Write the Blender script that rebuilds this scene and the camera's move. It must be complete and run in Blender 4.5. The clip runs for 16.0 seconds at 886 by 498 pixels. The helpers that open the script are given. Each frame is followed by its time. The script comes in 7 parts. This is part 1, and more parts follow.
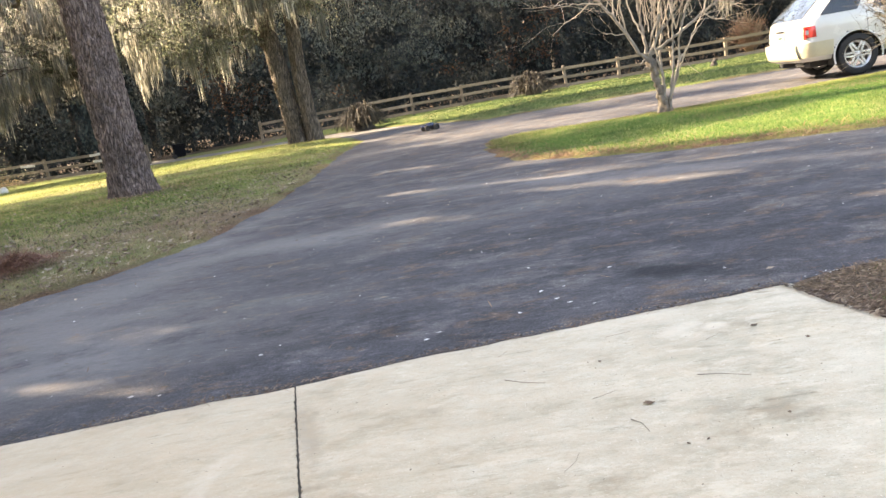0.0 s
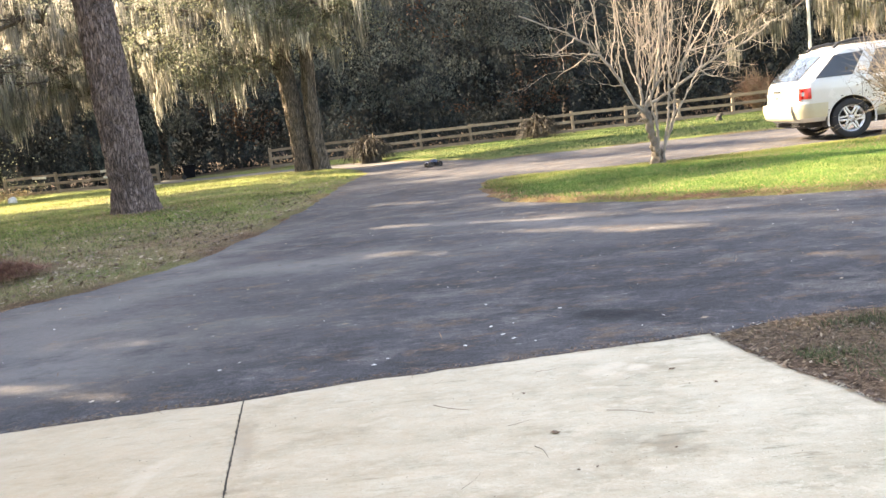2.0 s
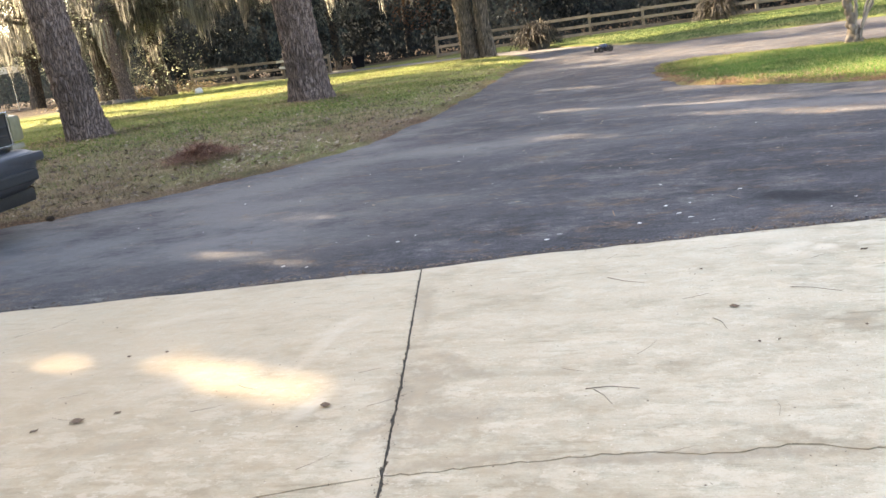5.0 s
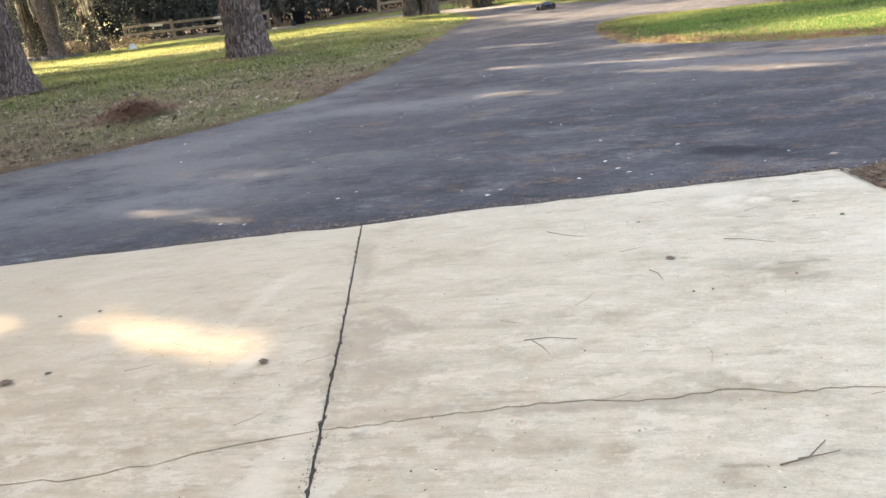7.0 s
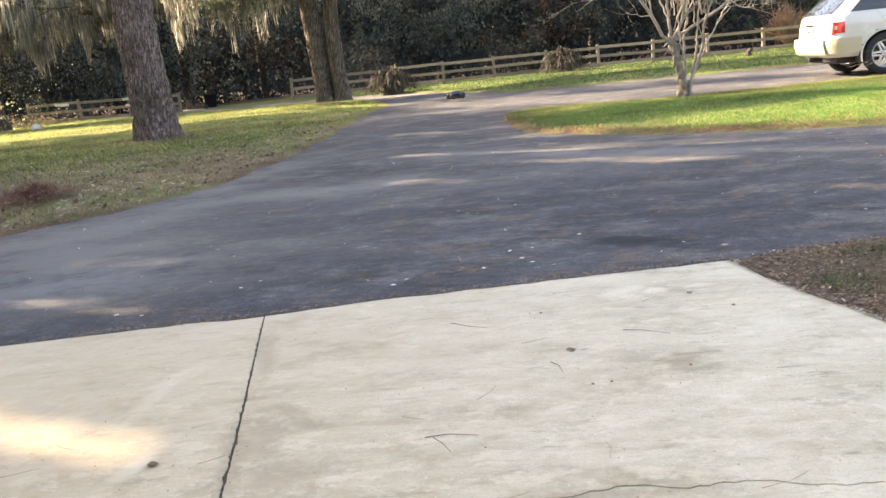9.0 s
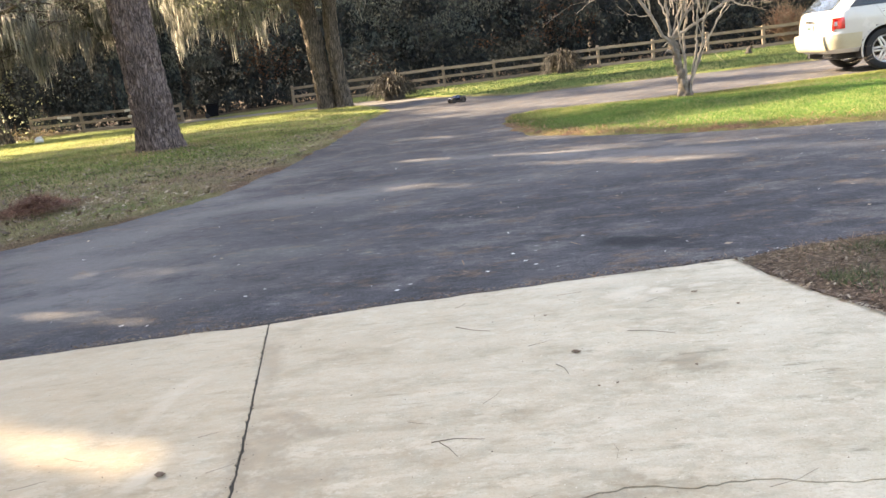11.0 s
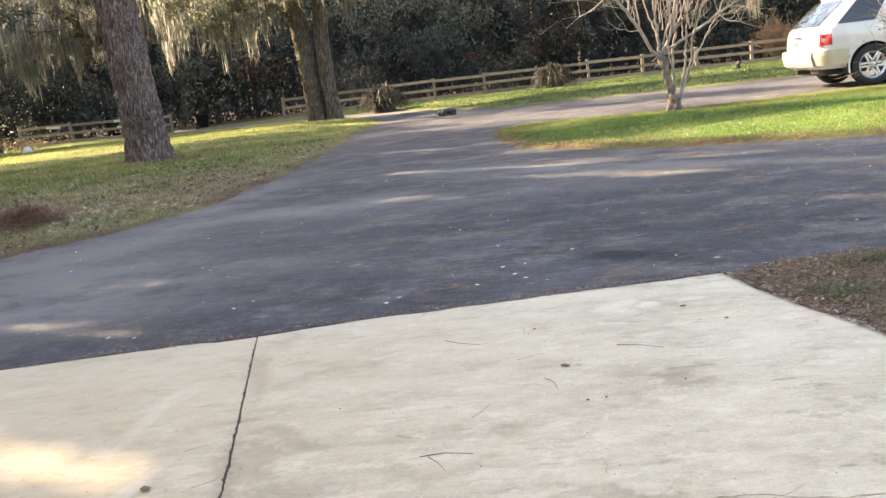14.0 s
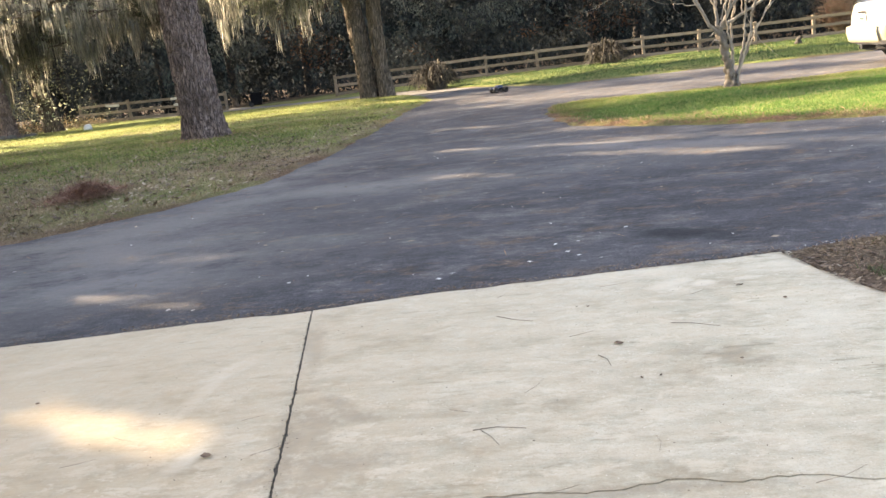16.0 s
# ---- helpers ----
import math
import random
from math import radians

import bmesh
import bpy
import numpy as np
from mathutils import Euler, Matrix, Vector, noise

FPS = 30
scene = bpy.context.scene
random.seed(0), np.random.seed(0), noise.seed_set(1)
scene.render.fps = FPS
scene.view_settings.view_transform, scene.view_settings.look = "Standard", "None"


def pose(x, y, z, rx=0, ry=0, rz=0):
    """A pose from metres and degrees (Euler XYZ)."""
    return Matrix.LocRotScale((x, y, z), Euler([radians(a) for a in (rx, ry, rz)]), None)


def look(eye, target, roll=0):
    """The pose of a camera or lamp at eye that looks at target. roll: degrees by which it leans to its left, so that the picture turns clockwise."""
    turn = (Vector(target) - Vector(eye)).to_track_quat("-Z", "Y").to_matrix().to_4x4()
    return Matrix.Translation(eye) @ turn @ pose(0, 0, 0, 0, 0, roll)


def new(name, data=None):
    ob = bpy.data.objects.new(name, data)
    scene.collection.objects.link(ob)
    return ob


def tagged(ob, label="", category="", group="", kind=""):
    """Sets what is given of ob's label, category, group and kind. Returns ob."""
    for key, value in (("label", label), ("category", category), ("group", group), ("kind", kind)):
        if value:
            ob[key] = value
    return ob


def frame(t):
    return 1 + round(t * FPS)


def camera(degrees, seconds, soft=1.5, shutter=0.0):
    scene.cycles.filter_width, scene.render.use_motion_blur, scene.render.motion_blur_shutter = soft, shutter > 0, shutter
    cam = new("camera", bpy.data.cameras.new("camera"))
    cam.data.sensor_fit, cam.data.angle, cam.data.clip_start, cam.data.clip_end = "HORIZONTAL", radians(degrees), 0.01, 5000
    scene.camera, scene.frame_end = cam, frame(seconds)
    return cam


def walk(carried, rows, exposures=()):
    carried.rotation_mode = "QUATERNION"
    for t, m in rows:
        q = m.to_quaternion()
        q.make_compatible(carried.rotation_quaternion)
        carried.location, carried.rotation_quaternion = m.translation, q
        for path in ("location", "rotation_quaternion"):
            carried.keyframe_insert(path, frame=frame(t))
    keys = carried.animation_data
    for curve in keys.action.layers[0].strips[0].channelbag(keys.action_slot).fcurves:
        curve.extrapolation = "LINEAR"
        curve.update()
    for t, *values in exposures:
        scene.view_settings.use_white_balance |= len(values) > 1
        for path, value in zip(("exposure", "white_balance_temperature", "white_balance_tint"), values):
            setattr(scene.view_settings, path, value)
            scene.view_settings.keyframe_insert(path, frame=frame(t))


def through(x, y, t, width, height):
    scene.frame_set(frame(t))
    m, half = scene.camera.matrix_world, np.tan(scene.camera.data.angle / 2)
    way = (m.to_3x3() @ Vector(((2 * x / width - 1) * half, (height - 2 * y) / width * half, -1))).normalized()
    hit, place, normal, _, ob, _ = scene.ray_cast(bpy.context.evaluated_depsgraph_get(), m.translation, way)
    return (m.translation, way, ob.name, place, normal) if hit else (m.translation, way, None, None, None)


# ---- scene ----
cam = camera(54.7, 16.0)
PATH = [
    (0, (-0.084, -0.126, 1.133), (-0.165, 1.837, 0.76), -10.2),
    (0.5, (-0.05, -0.22, 1.128), (-0.212, 1.747, 0.805), -9.0),
    (1, (0.013, -0.347, 1.133), (-0.192, 1.621, 0.838), -7.6),
    (1.5, (0.108, -0.357, 1.133), (-0.057, 1.618, 0.86), -6.8),
    (2, (0.186, -0.374, 1.128), (0.101, 1.603, 0.839), -6.7),
    (2.5, (0.22, -0.381, 1.117), (0.185, 1.591, 0.781), -7.0),
    (3, (0.221, -0.374, 1.115), (0.205, 1.59, 0.739), -7.5),
    (3.5, (0.205, -0.375, 1.11), (0.116, 1.588, 0.737), -8.3),
    (4, (0.193, -0.401, 1.101), (-0.049, 1.549, 0.733), -7.9),
    (4.5, (0.154, -0.414, 1.077), (-0.238, 1.501, 0.652), -7.7),
    (4.7, (0.133, -0.43, 1.07), (-0.346, 1.46, 0.622), -7.9),
    (6.8, (0.127, -0.428, 1.029), (-0.325, 1.424, 0.424), -7.8),
    (7, (0.142, -0.415, 1.034), (-0.22, 1.461, 0.442), -7.6),
    (7.5, (0.188, -0.389, 1.05), (0.036, 1.541, 0.546), -7.0),
    (8, (0.187, -0.387, 1.064), (0.056, 1.563, 0.643), -6.6),
    (8.5, (0.18, -0.389, 1.068), (0.023, 1.563, 0.662), -6.3),
    (9, (0.182, -0.393, 1.063), (0.035, 1.555, 0.632), -6.0),
    (11.5, (0.187, -0.39, 1.062), (0.031, 1.56, 0.647), -7.4),
    (12, (0.185, -0.395, 1.063), (0.033, 1.556, 0.652), -7.4),
    (12.5, (0.19, -0.39, 1.06), (0.069, 1.563, 0.649), -7.5),
    (13, (0.191, -0.387, 1.067), (0.103, 1.572, 0.672), -7.1),
    (13.5, (0.193, -0.391, 1.064), (0.098, 1.567, 0.67), -6.7),
    (14, (0.188, -0.387, 1.065), (0.059, 1.569, 0.67), -6.8),
    (14.5, (0.185, -0.395, 1.065), (0.045, 1.56, 0.671), -6.7),
    (15, (0.189, -0.388, 1.063), (0.065, 1.567, 0.656), -6.8),
    (15.5, (0.185, -0.394, 1.06), (0.037, 1.554, 0.633), -6.9),
    (16, (0.175, -0.398, 1.06), (-0.075, 1.539, 0.629), -7.1),
]
EXPOSURES = [(0, 2.58, 7900, 14), (2.5, 2.65, 7900, 14), (4.7, 2.58, 7900, 14), (8, 2.47, 7900, 14), (12, 2.42, 7900, 14), (16, 2.41, 7900, 14)]
walk(cam, [(t, look(eye, target, roll)) for t, eye, target, roll in PATH], EXPOSURES)

# ---- light ----
SUN_AZ = Vector((-0.92, 0.39)).normalized()   # level direction towards the sun
SUN_EL = radians(35)
world = bpy.data.worlds.new("sky")
scene.world = world
world.use_nodes = True
wt = world.node_tree
sky = wt.nodes.new("ShaderNodeTexSky")
sky.sky_type = "NISHITA"
sky.sun_disc = False
sky.sun_elevation = SUN_EL
sky.sun_rotation = math.atan2(SUN_AZ.x, SUN_AZ.y)
sky.air_density = 1.0
sky.dust_density = 2.0
wt.links.new(sky.outputs[0], wt.nodes["Background"].inputs[0])
wt.nodes["Background"].inputs[1].default_value = 0.15
sun_data = bpy.data.lights.new("sun", "SUN")
sun_data.energy = 5.0
sun_data.angle = radians(0.53)
sun_data.color = (1.0, 0.88, 0.70)
sun = new("sun", sun_data)
sun.matrix_world = look((SUN_AZ.x * math.cos(SUN_EL) * 60, SUN_AZ.y * math.cos(SUN_EL) * 60, math.sin(SUN_EL) * 60), (0, 0, 0))

# ---- materials ----
def nodes_of(name):
    m = bpy.data.materials.new(name)
    m.use_nodes = True
    t = m.node_tree
    return m, t, t.nodes["Principled BSDF"]


def add(t, kind, **values):
    n = t.nodes.new(kind)
    for k, v in values.items():
        n.inputs[k.replace("_", " ")].default_value = v
    return n


def coords(t, stretch=(1, 1, 1), turn=0.0):
    c = t.nodes.new("ShaderNodeTexCoord")
    m = t.nodes.new("ShaderNodeMapping")
    m.inputs["Scale"].default_value = stretch
    m.inputs["Rotation"].default_value = (0, 0, radians(turn))
    t.links.new(c.outputs["Object"], m.inputs["Vector"])
    return m.outputs[0]


def noise_tex(t, vec, scale, detail=4.0, rough=0.6):
    n = add(t, "ShaderNodeTexNoise", Scale=scale, Detail=detail, Roughness=rough)
    t.links.new(vec, n.inputs["Vector"])
    return n.outputs["Fac"]


def ramp(t, fac, stops):
    r = t.nodes.new("ShaderNodeValToRGB")
    e = r.color_ramp.elements
    while len(e) < len(stops):
        e.new(0.5)
    for el, (p, c) in zip(e, stops):
        el.position = p
        el.color = (*c, 1) if len(c) == 3 else c
    t.links.new(fac, r.inputs[0])
    return r.outputs[0]


def blend(t, fac, a, b, how="MIX"):
    n = t.nodes.new("ShaderNodeMix")
    n.data_type = "RGBA"
    n.blend_type = how
    for sock, v in ((n.inputs[0], fac), (n.inputs[6], a), (n.inputs[7], b)):
        if isinstance(v, (int, float)):
            sock.default_value = v
        elif isinstance(v, tuple):
            sock.default_value = (*v, 1)
        else:
            t.links.new(v, sock)
    return n.outputs[2]


def bump(t, p, height, strength, distance=0.01):
    b = add(t, "ShaderNodeBump", Strength=strength, Distance=distance)
    t.links.new(height, b.inputs["Height"])
    t.links.new(b.outputs[0], p.inputs["Normal"])
    return b


def grey(v):
    return (v, v, v)


def plain(name, colour, rough=0.5, metal=0.0, vary=0.15, scale=8.0, relief=0.1, coat=0.0, spec=0.5):
    """A coloured surface with mottling at two scales, fine relief and uneven gloss."""
    m, t, p = nodes_of(name)
    v = coords(t)
    a = noise_tex(t, v, scale)
    b = noise_tex(t, v, scale * 9)
    dark = tuple(c * (1 - vary) for c in colour)
    light = tuple(min(1, c * (1 + vary)) for c in colour)
    c1 = ramp(t, a, [(0.3, dark), (0.7, light)])
    c2 = ramp(t, b, [(0.3, grey(1 - vary * 0.6)), (0.7, grey(1.0))])
    t.links.new(blend(t, 1.0, c1, c2, "MULTIPLY"), p.inputs["Base Color"])
    r = t.nodes.new("ShaderNodeMapRange")
    r.inputs["To Min"].default_value = max(0.02, rough - 0.1)
    r.inputs["To Max"].default_value = min(1, rough + 0.1)
    t.links.new(a, r.inputs["Value"])
    t.links.new(r.outputs[0], p.inputs["Roughness"])
    p.inputs["Metallic"].default_value = metal
    p.inputs["Coat Weight"].default_value = coat
    p.inputs["Specular IOR Level"].default_value = spec
    if relief:
        bump(t, p, b, relief, 0.005)
    return m


def leafy(name, stops, through=0.35, rough=0.6):
    """Leaves, blades and moss: each piece has its own tint, and light shines through."""
    m, t, p = nodes_of(name)
    g = t.nodes.new("ShaderNodeNewGeometry")
    v = coords(t)
    col = ramp(t, g.outputs["Random Per Island"], stops)
    big = ramp(t, noise_tex(t, v, 0.42, 4.0), [(0.36, grey(0.42)), (0.5, grey(0.85)), (0.64, grey(1.25))])
    col = blend(t, 1.0, col, big, "MULTIPLY")
    t.links.new(col, p.inputs["Base Color"])
    p.inputs["Roughness"].default_value = rough
    p.inputs["Specular IOR Level"].default_value = 0.3 if rough < 0.8 else 0.05
    tr = t.nodes.new("ShaderNodeBsdfTranslucent")
    t.links.new(col, tr.inputs[0])
    mix = t.nodes.new("ShaderNodeMixShader")
    mix.inputs[0].default_value = through
    t.links.new(p.outputs[0], mix.inputs[1])
    t.links.new(tr.outputs[0], mix.inputs[2])
    t.links.new(mix.outputs[0], t.nodes["Material Output"].inputs[0])
    return m


def attr(t, name):
    a = t.nodes.new("ShaderNodeAttribute")
    a.attribute_name = name
    return a.outputs["Fac"]


def blot(t, ragged, centre, length, width, turn, sharp=0.25):
    """A ragged stain of the given place and size, as a mask."""
    c = t.nodes.new("ShaderNodeTexCoord")
    m = t.nodes.new("ShaderNodeMapping")
    m.vector_type = "TEXTURE"
    m.inputs["Location"].default_value = (centre[0], centre[1], 0)
    m.inputs["Rotation"].default_value = (0, 0, radians(turn))
    m.inputs["Scale"].default_value = (length / 2, width / 2, 1)
    t.links.new(c.outputs["Object"], m.inputs["Vector"])
    l = t.nodes.new("ShaderNodeVectorMath")
    l.operation = "LENGTH"
    t.links.new(m.outputs[0], l.inputs[0])
    s = t.nodes.new("ShaderNodeMath")
    s.operation = "MULTIPLY_ADD"
    t.links.new(ragged, s.inputs[0])
    s.inputs[1].default_value = 3.2
    t.links.new(l.outputs["Value"], s.inputs[2])
    r = t.nodes.new("ShaderNodeMapRange")
    r.inputs["From Min"].default_value, r.inputs["From Max"].default_value = 2.55 - sharp, 2.55 + sharp
    r.inputs["To Min"].default_value, r.inputs["To Max"].default_value = 1.0, 0.0
    t.links.new(s.outputs[0], r.inputs["Value"])
    return r.outputs[0]


def dim(t, fac, k):
    n = t.nodes.new("ShaderNodeMath")
    n.operation = "MULTIPLY"
    t.links.new(fac, n.inputs[0])
    n.inputs[1].default_value = k
    return n.outputs[0]


# Pale strips on the asphalt, dusty beside the lawn: middle, length, width, turn.
PALE_STRIPS = [((-3.2, 4.6), 3.4, 1.7, 28), ((-4.3, 5.3), 4.6, 1.5, 35), ((-2.6, 8.6), 4.0, 0.7, 82), ((-2.4, 4.3), 2.2, 0.9, 12), ((-1.0, 7.3), 3.2, 1.0, -8), ((1.2, 8.3), 3.6, 0.8, -35)]


def asphalt_material():
    m, t, p = nodes_of("asphalt")
    v = coords(t)
    w = coords(t, (0.75, 1.15, 1), 23)
    big = noise_tex(t, v, 0.38, 5.0, 0.6)
    mid = noise_tex(t, w, 2.6, 8.0, 0.72)
    dust = noise_tex(t, w, 1.3, 9.0, 0.78)
    brown = noise_tex(t, w, 3.1, 9.0, 0.8)
    scuff = noise_tex(t, coords(t, (0.8, 1.3, 1), 15), 13.0, 6.0, 0.72)
    fine = noise_tex(t, v, 42, 5.0, 0.8)
    vor = add(t, "ShaderNodeTexVoronoi", Scale=80.0)
    t.links.new(v, vor.inputs["Vector"])
    base = ramp(t, big, [(0.34, (0.050, 0.049, 0.054)), (0.5, (0.070, 0.069, 0.074)), (0.66, (0.098, 0.095, 0.098))])
    col = blend(t, 1.0, base, ramp(t, mid, [(0.37, grey(0.78)), (0.5, grey(1.06)), (0.63, grey(1.36))]), "MULTIPLY")
    col = blend(t, ramp(t, dust, [(0.52, grey(0.0)), (0.58, grey(0.45)), (0.66, grey(0.8))]), col, (0.17, 0.158, 0.145))
    col = blend(t, ramp(t, brown, [(0.54, grey(0.0)), (0.61, grey(0.7))]), col, (0.17, 0.115, 0.075))
    col = blend(t, 0.8, col, ramp(t, vor.outputs["Distance"], [(0.0, grey(1.5)), (0.5, grey(0.65))]), "MULTIPLY")
    col = blend(t, 1.0, col, ramp(t, scuff, [(0.36, grey(0.76)), (0.48, grey(1.04)), (0.57, grey(1.1)), (0.61, grey(1.2)), (0.63, grey(1.6)), (0.68, grey(2.0))]), "MULTIPLY")
    col = blend(t, ramp(t, fine, [(0.36, grey(0.6)), (0.42, grey(0.0))]), col, (0.022, 0.023, 0.026))
    col = blend(t, ramp(t, fine, [(0.63, grey(0.0)), (0.69, grey(0.55))]), col, (0.30, 0.29, 0.275))
    col = blend(t, dim(t, blot(t, mid, (0.86, 4.28), 0.55, 0.26, -38, 0.6), 0.7), col, (0.008, 0.009, 0.011))
    col = blend(t, dim(t, blot(t, mid, (-0.55, 3.95), 0.16, 0.2, 30, 0.8), 0.6), col, (0.018, 0.019, 0.023))
    for place in PALE_STRIPS:
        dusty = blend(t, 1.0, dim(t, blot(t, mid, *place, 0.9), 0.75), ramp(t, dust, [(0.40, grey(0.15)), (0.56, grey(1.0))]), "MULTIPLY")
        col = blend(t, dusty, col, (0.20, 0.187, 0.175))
    t.links.new(col, p.inputs["Base Color"])
    p.inputs["Roughness"].default_value = 0.85
    p.inputs["Specular IOR Level"].default_value = 0.2
    bump(t, p, blend(t, 0.5, vor.outputs["Distance"], fine), 0.6, 0.008)
    return m


# Places on the concrete: middle, length, width, turn.
CEMENT_SMEARS = [((-0.655, 1.52), 0.42, 0.10, 100), ((-0.59, 1.70), 0.17, 0.06, 75), ((-1.06, 2.62), 0.26, 0.10, 60), ((-1.10, 2.40), 0.40, 0.06, 86), ((-0.95, 1.83), 0.16, 0.07, 70), ((0.66, 3.23), 0.18, 0.10, 35),
                 ((0.80, 3.20), 0.09, 0.08, 10), ((-0.66, 1.2), 0.26, 0.09, 95), ((-0.80, 2.62), 0.30, 0.06, 100), ((-1.56, 2.05), 0.28, 0.10, 50), ((-1.9, 2.8), 0.4, 0.10, 20)]
GRIME_SPOTS = [((-0.605, 2.05), 0.13, 0.05, -48), ((-0.645, 2.20), 0.09, 0.04, 15), ((-0.74, 2.30), 0.12, 0.03, 8), ((-0.52, 1.60), 0.12, 0.05, 10), ((-0.70, 1.66), 0.10, 0.06, 60), ((-0.42, 1.475), 0.26, 0.04, 12),
               ((-0.80, 2.75), 0.45, 0.07, 101), ((-0.66, 1.85), 0.5, 0.06, 101), ((0.1, 1.49), 0.6, 0.04, 3), ((-1.5, 1.6), 0.3, 0.04, 10),
               ((-0.60, 1.95), 0.30, 0.10, 101), ((-0.50, 1.72), 0.30, 0.12, 20), ((-0.56, 2.17), 0.14, 0.05, -50), ((-0.50, 2.06), 0.16, 0.05, -25)]


def concrete_material():
    m, t, p = nodes_of("concrete")
    v = coords(t)
    broom = coords(t, (1.8, 9.0, 1), 9)
    drag = coords(t, (1.0, 2.1, 1), 9)
    blotch = noise_tex(t, v, 0.8, 8.0, 0.66)
    streak = noise_tex(t, drag, 1.7, 9.0, 0.72)
    dash = noise_tex(t, broom, 2.6, 5.0, 0.72)
    where = noise_tex(t, coords(t, (1, 1.7, 1), 9), 1.5, 6.0, 0.66)
    film = noise_tex(t, coords(t, (1, 1.5, 1), 30), 2.2, 9.0, 0.70)
    rust = noise_tex(t, v, 1.1, 6.0, 0.6)
    grit = noise_tex(t, v, 150, 2.0, 0.7)
    speck = noise_tex(t, v, 38, 5.0, 0.85)
    flake = noise_tex(t, coords(t, (1, 1.6, 1), 12), 6.0, 10.0, 0.72)
    pit = noise_tex(t, v, 85, 3.0, 0.7)
    ragged = noise_tex(t, v, 11.0, 9.0, 0.8)
    fray = noise_tex(t, v, 34.0, 8.0, 0.8)
    mottle = noise_tex(t, coords(t, (1, 1.4, 1), 9), 6.5, 9.0, 0.78)
    coarse = blot(t, ragged, (-1.7, 1.25), 3.4, 1.5, 5, 0.9)
    col = ramp(t, blotch, [(0.35, (0.435, 0.41, 0.345)), (0.45, (0.485, 0.462, 0.395)), (0.55, (0.525, 0.502, 0.435)), (0.66, (0.555, 0.532, 0.462))])
    col = blend(t, ramp(t, rust, [(0.58, grey(0.0)), (0.70, grey(0.25))]), col, (0.50, 0.43, 0.32))
    col = blend(t, 1.0, col, ramp(t, streak, [(0.36, (0.80, 0.79, 0.77)), (0.44, (0.93, 0.925, 0.915)), (0.54, grey(1.0)), (0.64, grey(1.05))]), "MULTIPLY")
    col = blend(t, ramp(t, film, [(0.53, grey(0.0)), (0.56, grey(0.22)), (0.68, grey(0.5))]), col, (0.60, 0.575, 0.505))
    worn = blend(t, ramp(t, where, [(0.46, grey(0.0)), (0.57, grey(1.0))]), (1.0, 1.0, 1.0), ramp(t, dash, [(0.35, (0.58, 0.565, 0.54)), (0.41, (0.88, 0.905, 0.895)), (0.46, grey(1.0))]))
    col = blend(t, 1.0, col, worn, "MULTIPLY")
    rough = blend(t, 1.0, ramp(t, dash, [(0.40, (0.60, 0.58, 0.55)), (0.51, (0.86, 0.845, 0.82)), (0.60, grey(0.98))]), ramp(t, mottle, [(0.42, (0.74, 0.72, 0.69)), (0.47, (0.90, 0.89, 0.87)), (0.56, grey(1.0))]), "MULTIPLY")
    col = blend(t, dim(t, coarse, 0.9), col, blend(t, ramp(t, flake, [(0.535, grey(0.0)), (0.548, grey(0.8))]), blend(t, 1.0, col, rough, "MULTIPLY"), (0.60, 0.575, 0.51)))
    col = blend(t, 1.0, col, ramp(t, speck, [(0.31, (0.55, 0.53, 0.49)), (0.37, grey(1.0))]), "MULTIPLY")
    col = blend(t, 1.0, col, ramp(t, grit, [(0.25, grey(0.80)), (0.45, grey(1.0)), (0.75, grey(1.06))]), "MULTIPLY")
    col = blend(t, 1.0, col, ramp(t, mottle, [(0.36, (0.87, 0.86, 0.84)), (0.46, (0.97, 0.967, 0.96)), (0.55, grey(1.0)), (0.64, grey(1.04))]), "MULTIPLY")
    col = blend(t, ramp(t, flake, [(0.57, grey(0.0)), (0.582, grey(0.34)), (0.66, grey(0.5))]), col, (0.625, 0.60, 0.53))
    col = blend(t, ramp(t, pit, [(0.66, grey(0.0)), (0.70, grey(0.8))]), col, (0.74, 0.72, 0.66))
    col = blend(t, ramp(t, pit, [(0.28, grey(0.75)), (0.33, grey(0.0))]), col, (0.26, 0.24, 0.20))
    dirt = noise_tex(t, coords(t, (1, 1.5, 1), 14), 2.4, 10.0, 0.74)
    col = blend(t, 1.0, col, ramp(t, dirt, [(0.37, (0.74, 0.72, 0.69)), (0.44, (0.90, 0.89, 0.87)), (0.50, grey(1.0))]), "MULTIPLY")
    for place in CEMENT_SMEARS:
        col = blend(t, dim(t, blot(t, flake, *place, 0.45), 0.6), col, (0.66, 0.635, 0.57))
    for place in GRIME_SPOTS:
        col = blend(t, dim(t, blot(t, fray, place[0], place[1] * 1.3, place[2] * 1.5, place[3], 0.45), 0.62), col, (0.22, 0.20, 0.165))
    col = blend(t, dim(t, blot(t, ragged, (-2.2, 2.1), 3.9, 4.6, 0, 0.9), 1.0), col, blend(t, 0.75, col, (0.485, 0.375, 0.265)))
    col = blend(t, 1.0, col, (1.035, 0.985, 0.865), "MULTIPLY")
    t.links.new(col, p.inputs["Base Color"])
    p.inputs["Roughness"].default_value = 0.9
    bump(t, p, blend(t, 0.25, grit, mottle), 0.3, 0.003)
    return m


